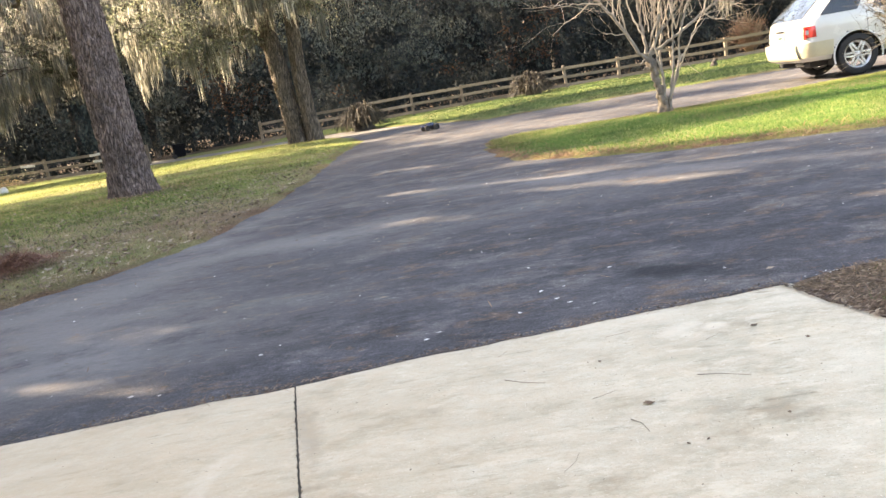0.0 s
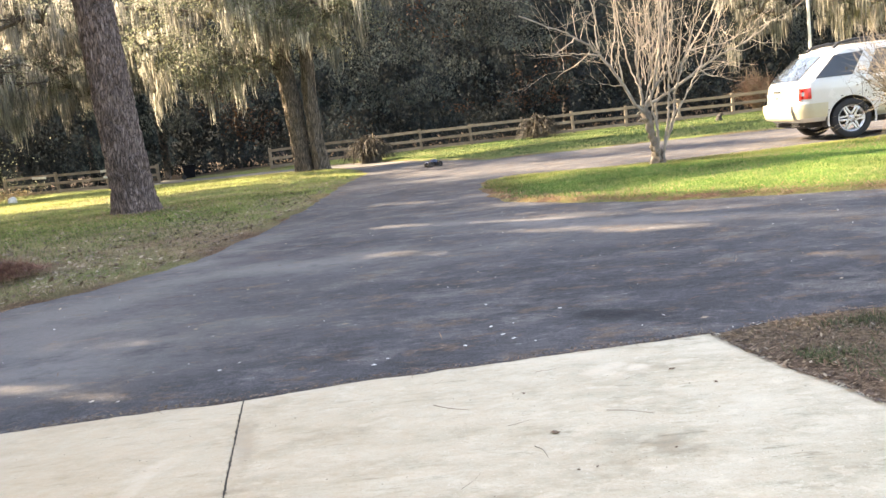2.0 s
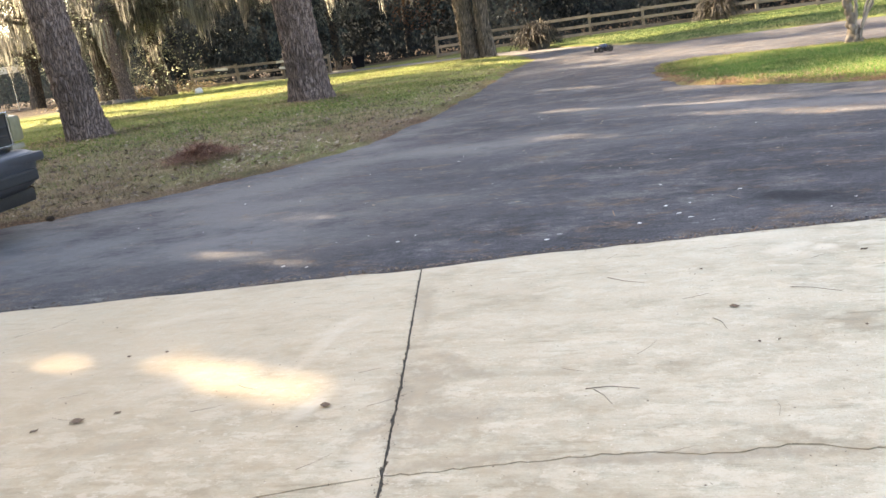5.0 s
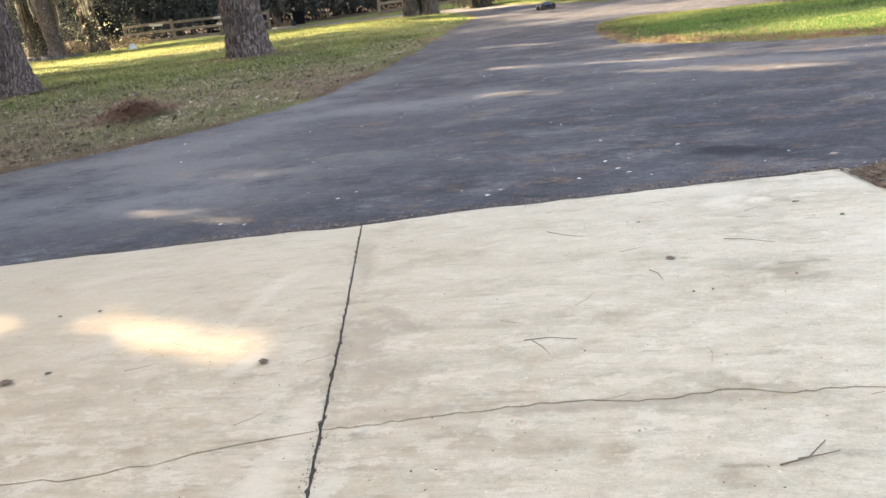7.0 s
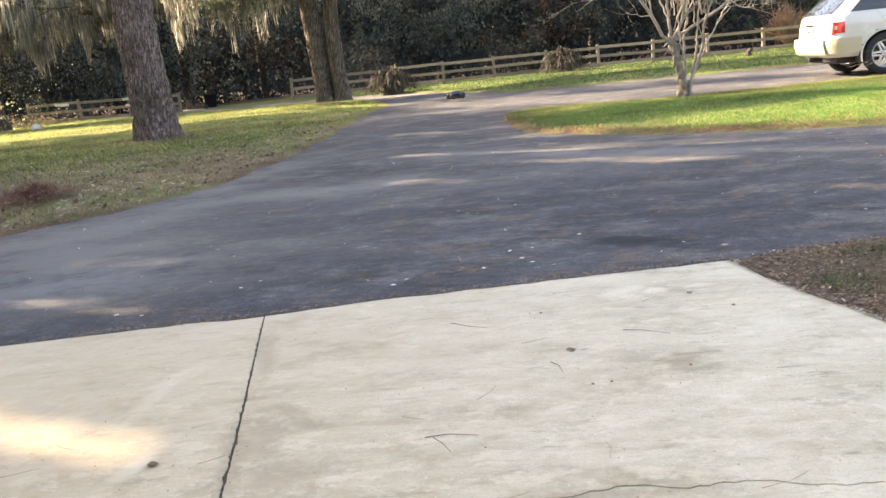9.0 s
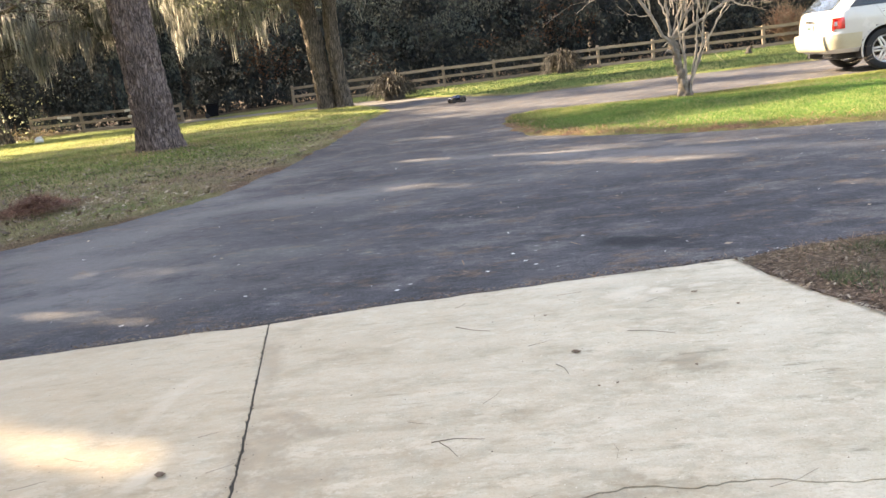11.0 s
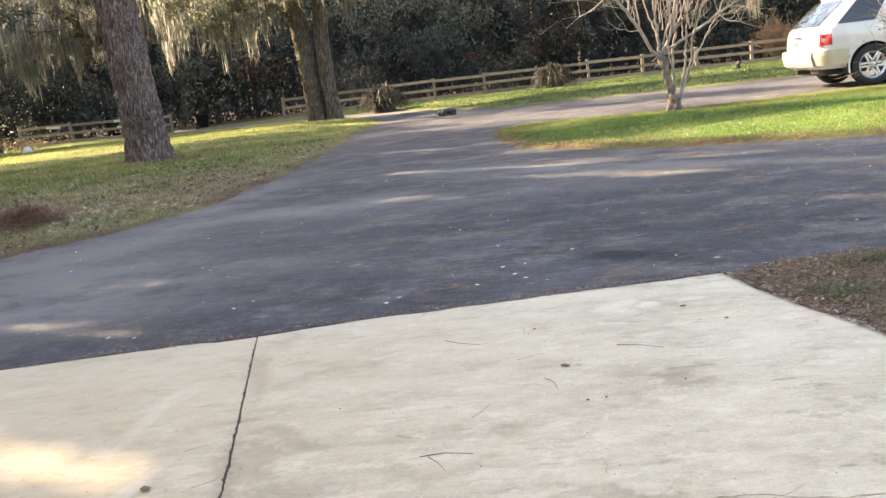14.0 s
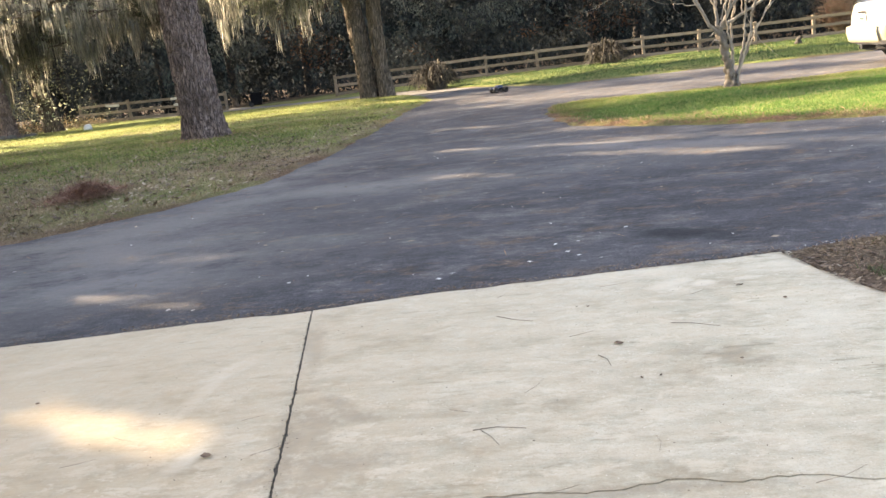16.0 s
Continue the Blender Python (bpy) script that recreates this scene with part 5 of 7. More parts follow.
def make_suv(m):
    """A large white estate-style car on the lane."""
    car = thing("suv_car", m, "pearl white sport utility car with champagne cladding on the lane", "car")
    L = [(0.36, 0.14, 4.60, 0.86, 0.30), (0.44, 0.04, 4.72, 0.93, 0.30), (0.60, 0.0, 4.78, 0.955, 0.30), (0.715, 0.01, 4.78, 0.955, 0.28), (0.74, 0.075, 4.74, 0.958, 0.24),
         (0.93, 0.09, 4.62, 0.965, 0.24), (1.03, 0.105, 4.42, 0.955, 0.26), (1.09, 0.12, 3.72, 0.945, 0.26), (1.14, 0.17, 3.50, 0.93, 0.26), (1.35, 0.40, 3.12, 0.865, 0.25),
         (1.52, 0.60, 2.82, 0.80, 0.25), (1.62, 0.72, 2.62, 0.75, 0.28), (1.675, 0.85, 2.42, 0.66, 0.3), (1.705, 0.95, 2.1, 0.45, 0.28)]
    wells = [(1.0, 0.36, 0.44), (3.72, 0.36, 0.44)]
    part("body", stacked_body(L, wells, 110, 14, 8, 4), PEARL, car, "pearl white painted body", smooth=28)
    part("bumper", end_panel(L, 1, -0.74, 0.74, 0.40, 0.712, 0.008, 20, 8), CHAMPAGNE, car, "champagne rear bumper", smooth=40)
    for side in (-1, 1):
        for c in ([(0.02, 0.44), (0.56, 0.44), (0.58, 0.70), (0.015, 0.70)], [(1.46, 0.38), (3.26, 0.38), (3.24, 0.56), (1.48, 0.56)]):
            part("lower_panel", flank_panel(L, c, side, 0.008, 18, 5), CHAMPAGNE, car, "champagne lower cladding", smooth=40)
        for c in ([(0.38, 1.14), (1.04, 1.14), (1.32, 1.55), (0.78, 1.525)], [(1.30, 1.12), (2.16, 1.12), (2.16, 1.56), (1.54, 1.56)], [(2.26, 1.12), (3.28, 1.12), (2.86, 1.52), (2.26, 1.55)]):
            part("side_window", flank_panel(L, c, side, 0.006, 12, 7), DARK_GLASS, car, "tinted side window", smooth=40)
        part("tail_lamp", flank_panel(L, [(0.12, 0.79), (0.28, 0.79), (0.275, 0.985), (0.13, 0.985)], side, 0.012, 8, 5), RED_LENS, car, "red tail lamp", smooth=40)
        y0, y1 = (0.77, 0.90) if side > 0 else (-0.90, -0.77)
        if side < 0:
            part("tail_lamp", end_panel(L, 1, y0, y1, 0.76, 0.99, -0.035, 5, 5), RED_LENS, car, "red tail lamp", smooth=40)
        part("reversing_lamp", flank_panel(L, [(0.115, 0.85), (0.165, 0.85), (0.165, 0.92), (0.115, 0.92)], side, 0.016, 4, 3), PLATE, car, "small clear reversing lamp", smooth=40)
        part("headlamp", flank_panel(L, [(4.32, 0.74), (4.64, 0.74), (4.58, 0.94), (4.26, 0.96)], side, 0.01, 6, 4), CLEAR_LENS, car, "clear headlamp", smooth=40)
        rail = [(0.85, 1.66), (0.95, 1.735), (1.25, 1.775), (2.1, 1.765), (2.3, 1.73), (2.38, 1.66)]
        v, f = tube_arrays([(x, side * 0.62, z) for x, z in rail], [0.028] * 6, 8)
        part_mesh("roof_rail", mesh_from("roof_rail", v, f, [BLACK_TRIM], True), car, "dark roof rail")
        for x in (1.42, 2.42):
            v, f = tube_arrays([(x - 0.1, side * 0.955, 0.99), (x - 0.07, side * 0.985, 0.995), (x + 0.07, side * 0.985, 0.995), (x + 0.1, side * 0.955, 0.99)], [0.014] * 4, 8)
            part_mesh("door_handle", mesh_from("door_handle", v, f, [PEARL], True), car)
        for x in (1.19, 2.21):
            part("door_seam", flank_panel(L, [(x, 0.44), (x + 0.008, 0.44), (x + 0.008, 1.12), (x, 1.12)], side, 0.003, 1, 8), BLACK_TRIM, car)
        mb = bmesh.new()
        box(mb, 3.18, 3.34, side * 1.04 - 0.1, side * 1.04 + 0.1, 1.08, 1.24, 0.04)
        part("door_mirror", mb, PEARL, car, smooth=50)
        for x in (1.0, 3.72):
            arch_trim(x, 0.36, 0.43, side, 0.945, 0.017, PEARL, car)
            road_wheel(car, pose(x, side * 0.83, 0.362), 0.362, 0.235, 0.245, 6, side, ALLOY)
        part("mud_flap", boxed(0.55, 0.575, side * 0.82 - 0.11, side * 0.82 + 0.11, 0.24, 0.52, 0.01), BLACK_TRIM, car)
    part("rear_window", end_panel(L, 1, -0.72, 0.72, 1.13, 1.56, 0.008, 14, 8, 0.12), DARK_GLASS, car, "sloping tinted rear window", smooth=40)
    part("windscreen", end_panel(L, 2, -0.76, 0.76, 1.13, 1.57, 0.008, 14, 8, 0.12), DARK_GLASS, car, "windscreen", smooth=40)
    part("spoiler", boxed(0.70, 0.90, -0.62, 0.62, 1.605, 1.64, 0.015), PEARL, car, smooth=40)
    part("number_plate", boxed(0.005, 0.018, -0.155, 0.155, 0.77, 0.92, 0.003), PLATE, car, "pale rear number plate")
    part("plate_bar", boxed(-0.001, 0.004, -0.11, 0.11, 0.82, 0.87), BAR_INK, car)
    part("plate_trim", boxed(0.0, 0.03, -0.2, 0.2, 0.945, 0.975, 0.008), CHROME, car, "chrome strip over the plate")
    v, f = tube_arrays([(0.11, -0.1, 1.12), (0.14, 0.1, 1.18), (0.17, 0.42, 1.20)], [0.012, 0.009, 0.006], 6)
    part_mesh("wiper", mesh_from("wiper", v, f, [BLACK_TRIM], True), car)
    under = bmesh.new()
    box(under, 0.25, 4.5, -0.62, 0.62, 0.24, 0.5, 0.05)
    box(under, 0.5, 1.5, -0.74, 0.74, 0.34, 0.9, 0.05)
    box(under, 3.2, 4.2, -0.74, 0.74, 0.34, 0.9, 0.05)
    part("underbody", under, BLACK_TRIM, car, "dark underbody")
    for y in (-0.38, 0.42):
        v, f = tube_arrays([(0.5, y, 0.31), (0.1, y, 0.31)], [0.03, 0.032], 12)
        part_mesh("exhaust_pipe", mesh_from("exhaust_pipe", v, f, [CHROME], True), car)
    hitch = boxed(-0.02, 0.3, -0.05, 0.05, 0.29, 0.37, 0.01)
    part("tow_hitch", hitch, BLACK_TRIM, car)
    return car


make_suv(pose(6.2, 16.56, 0.0, 0, 0, 0))


HAZED_LENS = plain("hazed_lens", (0.20, 0.19, 0.12), 0.35, vary=0.2, scale=20, relief=0.05, coat=0.5)


def make_pickup(m):
    """A pickup; its nose is at x = 0 and it points along +x."""
    t = thing("pickup_truck", m, "dark charcoal pickup truck with steel bumper parked beside the lawn", "truck")
    lower = [(0.50, -5.45, -0.16, 0.93, 0.18), (0.62, -5.5, -0.10, 0.965, 0.18), (0.90, -5.5, -0.08, 0.975, 0.2), (1.00, -5.5, -0.10, 0.97, 0.24), (1.06, -5.5, -0.2, 0.955, 0.26)]
    wells = [(-0.82, 0.40, 0.49), (-4.45, 0.40, 0.49)]
    part("body", stacked_body(lower, wells, 120, 14, 8, 6), TRUCK_PAINT, t, "dark painted body", smooth=28)
    hood = [(1.04, -1.75, -0.22, 0.93, 0.25), (1.11, -1.75, -0.34, 0.88, 0.3), (1.155, -1.75, -0.7, 0.72, 0.3)]
    part("hood", stacked_body(hood, (), 20, 12, 6, 3), TRUCK_PAINT, t, smooth=40)
    cab = [(1.04, -3.75, -1.55, 0.95, 0.15), (1.14, -3.75, -1.62, 0.93, 0.15), (1.60, -3.66, -2.2, 0.80, 0.16), (1.75, -3.58, -2.45, 0.72, 0.2), (1.82, -3.4, -2.7, 0.55, 0.22)]
    part("cab", stacked_body(cab, (), 40, 12, 6, 4), TRUCK_PAINT, t, smooth=30)
    part("windscreen", end_panel(cab, 2, -0.8, 0.8, 1.15, 1.66, 0.006, 12, 8, 0.12), DARK_GLASS, t, smooth=40)
    part("rear_window", end_panel(cab, 1, -0.7, 0.7, 1.22, 1.6, 0.006, 10, 6), DARK_GLASS, t, smooth=40)
    for side in (-1, 1):
        part("side_window", flank_panel(cab, [(-2.75, 1.15), (-1.8, 1.15), (-2.25, 1.6), (-2.75, 1.62)], side, 0.005), DARK_GLASS, t, smooth=40)
        part("side_window", flank_panel(cab, [(-3.6, 1.15), (-2.85, 1.15), (-2.85, 1.62), (-3.55, 1.6)], side, 0.005), DARK_GLASS, t, smooth=40)
        part("bed_side", boxed(-5.46, -3.8, side * 0.9 - 0.05, side * 0.9 + 0.05, 1.0, 1.32, 0.03), TRUCK_PAINT, t)
        for x in (-0.82, -4.45):
            arch_trim(x, 0.40, 0.475, side, 0.955, 0.026, TRUCK_PAINT, t)
            road_wheel(t, pose(x, side * 0.82, 0.39), 0.39, 0.26, 0.22, 5, side, ALLOY)
        h = bmesh.new()
        box(h, -0.36, -0.01, side * 0.875 - 0.085, side * 0.875 + 0.095, 0.79, 1.02, 0.04)
        part("headlamp", h, HAZED_LENS, t, "hazed wraparound headlamp", smooth=50)
        h = bmesh.new()
        box(h, -0.04, 0.0, side * 0.82 - 0.1, side * 0.82 + 0.1, 0.725, 0.775, 0.015)
        part("turn_lamp", h, CLEAR_LENS, t, smooth=50)
        mb = bmesh.new()
        box(mb, -2.0, -1.84, side * 1.1 - 0.11, side * 1.1 + 0.11, 1.14, 1.36, 0.05)
        part("door_mirror", mb, BLACK_TRIM, t, smooth=50)
    part("tailgate", boxed(-5.5, -5.42, -0.9, 0.9, 0.7, 1.32, 0.03), TRUCK_PAINT, t)
    bump_levels = [(0.36, -0.5, -0.02, 0.90, 0.22), (0.42, -0.5, 0.08, 0.97, 0.24), (0.54, -0.5, 0.10, 0.98, 0.2), (0.60, -0.5, 0.11, 0.985, 0.2), (0.69, -0.5, 0.10, 0.985, 0.2), (0.715, -0.5, 0.05, 0.96, 0.22)]
    part("front_bumper", stacked_body(bump_levels, (), 20, 22, 8, 3), TRUCK_BUMPER, t, "grey steel front bumper", smooth=35)
    part("bumper_step", boxed(0.02, 0.15, -0.93, 0.93, 0.60, 0.685, 0.03), TRUCK_BUMPER, t, smooth=40)
    part("bumper_slot", boxed(0.1, 0.178, -0.72, 0.72, 0.45, 0.55, 0.02), RUBBER, t, "dark lower bumper opening")
    part("valance", boxed(-0.3, 0.03, -0.86, 0.86, 0.25, 0.38, 0.04), BLACK_TRIM, t, smooth=40)
    part("grille", boxed(-0.12, -0.03, -0.77, 0.77, 0.76, 1.06, 0.02), BLACK_TRIM, t, "dark grille")
    for z in (0.765, 1.05):
        part("grille_frame", boxed(-0.06, -0.005, -0.775, 0.775, z - 0.011, z + 0.011, 0.008), CHROME, t)
    for y in (-0.76, 0.76):
        part("grille_frame", boxed(-0.06, -0.005, y - 0.011, y + 0.011, 0.776, 1.039, 0.008), CHROME, t)
    for z in (0.85, 0.93):
        part("grille_bar", boxed(-0.05, -0.015, -0.72, 0.72, z - 0.012, z + 0.012, 0.006), BLACK_TRIM, t)
    under = bmesh.new()
    box(under, -5.3, -0.3, -0.6, 0.6, 0.36, 0.62, 0.04)
    box(under, -1.6, -0.4, -0.72, 0.72, 0.4, 1.0, 0.04)
    box(under, -5.0, -3.9, -0.72, 0.72, 0.4, 1.0, 0.04)
    part("chassis", under, BLACK_TRIM, t)
    return t


PICKUP = make_pickup(pose(-4.51, 4.64, 0.0, 0, 0, 8))
PICKUP.scale = (0.88, 0.88, 0.88)


def make_toy_truck(m):
    """A radio-controlled monster truck, about 45 cm long, nose along +x."""
    t = thing("toy_truck", m, "blue and black radio-controlled monster truck standing on the asphalt", "toy car")
    shell = [(0.088, -0.17, 0.185, 0.078, 0.02), (0.105, -0.178, 0.196, 0.085, 0.025), (0.135, -0.178, 0.190, 0.086, 0.03), (0.150, -0.172, 0.165, 0.080, 0.03)]
    wells = [(0.132, 0.075, 0.078), (-0.132, 0.075, 0.078)]
    part("body_shell", stacked_body(shell, wells, 70, 8, 5, 5), TOY_BLUE, t, "glossy blue body shell", smooth=30)
    cab = [(0.148, -0.075, 0.085, 0.072, 0.02), (0.158, -0.072, 0.075, 0.070, 0.02), (0.188, -0.055, 0.030, 0.060, 0.02), (0.196, -0.045, 0.015, 0.052, 0.02)]
    part("cab", stacked_body(cab, (), 24, 8, 5, 4), TOY_BLUE, t, smooth=30)
    part("roof_panel", boxed(-0.046, 0.016, -0.046, 0.046, 0.194, 0.200, 0.003), TOY_DARK, t, "dark roof panel")
    part("hood_panel", boxed(0.082, 0.172, -0.055, 0.055, 0.147, 0.157, 0.004), TOY_DARK, t, "dark bonnet")
    part("bed_cover", boxed(-0.168, -0.078, -0.062, 0.062, 0.147, 0.155, 0.004), TOY_DARK, t, "dark bed cover")
    part("windscreen", end_panel(cab, 2, -0.055, 0.055, 0.158, 0.186, 0.001 - 0.05, 8, 4), DARK_GLASS, t)
    part("sticker", boxed(-0.028, -0.004, -0.014, 0.014, 0.2, 0.2025), STICKER, t, "white roof sticker")
    for side in (-1, 1):
        part("side_window", flank_panel(cab, [(-0.05, 0.156), (0.052, 0.156), (0.028, 0.184), (-0.04, 0.184)], side, 0.001, 6, 4), DARK_GLASS, t)
        part("door_panel", flank_panel(shell, [(-0.05, 0.092), (0.052, 0.092), (0.055, 0.132), (-0.055, 0.132)], side, 0.001, 6, 4), TOY_DARK, t, "dark door panel")
        part("headlamp", boxed(0.178, 0.200, side * 0.062 - 0.012, side * 0.062 + 0.012, 0.122, 0.138, 0.003), STICKER, t)
        part("side_step", boxed(-0.06, 0.06, side * 0.088 - 0.006, side * 0.088 + 0.006, 0.07, 0.08, 0.003), BLACK_TRIM, t)
        for x in (-0.132, 0.132):
            road_wheel(t, pose(x, side * 0.142, 0.073), 0.071, 0.068, 0.040, 5, side, BLACK_TRIM, 20)
            v, f = tube_arrays([(x, side * 0.04, 0.085), (x, side * 0.12, 0.075)], [0.008, 0.007], 8)
            part_mesh("axle_arm", mesh_from("axle_arm", v, f, [BLACK_TRIM], True), t)
            v, f = tube_arrays([(x * 0.92, side * 0.05, 0.135), (x * 0.98, side * 0.09, 0.075)], [0.009, 0.008], 10)
            part_mesh("shock_absorber", mesh_from("shock_absorber", v, f, [ALLOY], True), t)
    part("chassis", boxed(-0.17, 0.17, -0.045, 0.045, 0.055, 0.095, 0.008), BLACK_TRIM, t)
    part("front_bumper", boxed(0.196, 0.216, -0.06, 0.06, 0.08, 0.104, 0.006), BLACK_TRIM, t)
    bars = []
    for side in (-1, 1):
        for pts in ([(-0.17, side * 0.03, 0.10), (-0.225, side * 0.05, 0.085), (-0.245, side * 0.055, 0.125)], [(-0.17, side * 0.03, 0.135), (-0.235, side * 0.055, 0.165), (-0.245, side * 0.055, 0.12)]):
            bars.append(tube_arrays(pts, [0.004] * 3, 6))
    for x, z in ((-0.225, 0.085), (-0.235, 0.165), (-0.245, 0.122)):
        bars.append(tube_arrays([(x, -0.055, z), (x, 0, z), (x, 0.055, z)], [0.004] * 3, 6))
    v, f = join(bars)
    part_mesh("wheelie_bar", mesh_from("wheelie_bar", v, f, [BLACK_TRIM], True), t, "black tube rear bar")
    v, f = tube_arrays([(0.09, -0.05, 0.15), (0.085, -0.052, 0.19), (0.078, -0.054, 0.225)], [0.0025, 0.002, 0.0015], 6)
    part_mesh("antenna", mesh_from("antenna", v, f, [BLACK_TRIM], True), t)
    return t


make_toy_truck(pose(-0.8, 22.8, 0.0, 0, 0, 205))

# ---- fence ----
def make_fence(label, spots, height, rails=3):
    """Square posts with flat rails nailed to the near face."""
    fence = thing("fence", pose(*spots[0], 0), label, "fence")
    ox, oy, _ = (*spots[0], 0)
    post = boxed(-0.055, 0.055, -0.055, 0.055, -0.3, 1.0, 0.008)
    pm = bpy.data.meshes.new("post")
    post.to_mesh(pm)
    post.free()
    pm.materials.append(FENCE_WOOD)
    r = random.Random(5)
    for k, (x, y) in enumerate(spots):
        z = float(land([x], [y])[0][0])
        part_mesh("post", pm, fence, at=pose(x - ox, y - oy, z + height - 0.98 + r.uniform(-0.02, 0.03), r.uniform(-1.5, 1.5), r.uniform(-2, 2), r.uniform(-4, 4)))
    for (x0, y0), (x1, y1) in zip(spots, spots[1:]):
        l = math.hypot(x1 - x0, y1 - y0)
        yaw = math.degrees(math.atan2(y1 - y0, x1 - x0))
        z0, z1 = (float(land([x], [y])[0][0]) for x, y in ((x0, y0), (x1, y1)))
        for k in range(rails):
            bm = boxed(0.0, l - 0.006, -0.018, 0.018, -0.056, 0.056, 0.006)
            h = (height - 0.10) - k * (height - 0.2) / max(1, rails - 1)
            slope = -math.degrees(math.atan2(z1 - z0, l)) + r.uniform(-0.5, 0.5)
            part("rail", bm, FENCE_WOOD, fence, at=pose(x0 - ox + 0.003, y0 - oy - 0.076, z0 + h + r.uniform(-0.012, 0.012), r.uniform(-2, 2), slope, yaw))
    return fence


A, B = np.array((-8.2, 35.9)), np.array((-1.75, 35.4))
right = [tuple(A + (B - A) * k / 3) for k in range(3)] + [tuple(np.array((-1.75, 35.4)) + np.array((12.55, -0.95)) * k / 6) for k in range(12)]
make_fence("weathered three-rail wooden fence along the woods, bleached tan", right, 0.86)
left = [(-19.8, 36.0), (-17.5, 36.0), (-15.4, 36.2), (-13.3, 36.5)]
make_fence("short run of three-rail wooden fence at the edge of the lawn", left, 0.86)
for k, (x, y, z, a) in enumerate([(-18.2, 35.86, 0.80, 4), (-15.25, 35.95, 0.79, -3), (-15.15, 35.95, 0.50, 5)]):
    pale = thing("board", pose(x, y, z, 0, a, 2), "short bleached board nailed to the fence rail", "board", "boards on the fence")
    part("plank", boxed(-0.3, 0.3, -0.018, 0.018, -0.05, 0.05, 0.008), plain("bleached_board", (0.62, 0.58, 0.5), 0.8, vary=0.2, scale=9) if k == 0 else bpy.data.materials["bleached_board"], pale)


# ---- withered clumps, bare tree, bush ----
def strap_clump(m, label, n=170, wide=0.75, tall=0.95, seed=1):
    """A mound of arching, withered strap leaves."""
    r = np.random.default_rng(seed)
    pieces = []
    for k in range(n):
        a = r.uniform(0, 2 * np.pi)
        reach = wide * math.sqrt(r.uniform(0.02, 1.0))
        top = tall * r.uniform(0.35, 1.05) * (1 - 0.35 * (reach / wide) ** 2)
        b = r.uniform(0, 2 * np.pi)
        base = np.array([math.cos(a) * reach * 0.45, math.sin(a) * reach * 0.45, 0.0])
        w = r.uniform(0.006, 0.017)
        side = np.array([-math.sin(b), math.cos(b), 0]) * w
        rows = []
        drop = top * r.uniform(0.1, 1.0)
        base = base + r.normal(0, 0.06, 3) * np.array([1, 1, 0])
        for s in np.linspace(0, 1, 7):
            out = base * (0.5 + 1.9 * s)
            z = top * (1 - ((s - 0.55) / 0.55) ** 2) if s < 0.55 else top - (s - 0.55) ** 2 * drop * 4.9
            c = np.array([out[0], out[1], max(0.0, z)]) + r.normal(0, 0.02, 3)
            k2 = 0.5 + math.sin(math.pi * min(1, s + 0.1)) * 0.6
            rows += [c - side * k2, c + side * k2]
        f = [(2 * i, 2 * i + 1, 2 * i + 3, 2 * i + 2) for i in range(6)]
        pieces.append((np.array(rows), np.array(f)))
    v, f = join(pieces)
    clump = thing("withered_clump", m, label, "plant", "withered clumps by the fence")
    tagged(part_mesh("foliage", mesh_from("foliage", v, f, [STRAP]), clump), kind="stuff")
    stub = bmesh.new()
    bmesh.ops.create_cone(stub, cap_ends=True, segments=14, radius1=wide * 0.4, radius2=wide * 0.3, depth=tall * 0.5, matrix=Matrix.Translation((0, 0, tall * 0.22)))
    for vert in stub.verts:
        vert.co += Vector(noise.noise_vector(vert.co * 4)) * 0.08
    part("stem_base", stub, WOOD_BARK, clump)
    return clump


strap_clump(pose(-3.4, 31.0, 0.02), "waist-high mound of withered brown strap leaves beside the driveway end", 820, 0.92, 1.02, 1)
strap_clump(pose(3.0, 33.4, 0.1), "mound of drooping withered leaves against the fence", 760, 0.82, 0.98, 2)


def branch_out(start, way, length, radius, depth, out, r, up=0.25):
    """Adds a crooked branch and its side branches."""
    n = 6
    p = [np.array(start, float)]
    d = np.array(way, float) / np.linalg.norm(way)
    for _ in range(n - 1):
        d = d + r.normal(0, 0.16, 3) + np.array([0, 0, up * 0.12])
        d /= np.linalg.norm(d)
        p.append(p[-1] + d * length / (n - 1))
    out.append(tube_arrays(p, np.linspace(radius, radius * 0.45, n), 7 if radius > 0.012 else 5))
    if depth > 0:
        for k in range(r.integers(2, 5)):
            i = r.integers(2, n)
            w = d + r.normal(0, 0.55, 3) + np.array([0, 0, up])
            branch_out(p[i], w, length * r.uniform(0.45, 0.75), radius * 0.5, depth - 1, out, r, up)
    return p


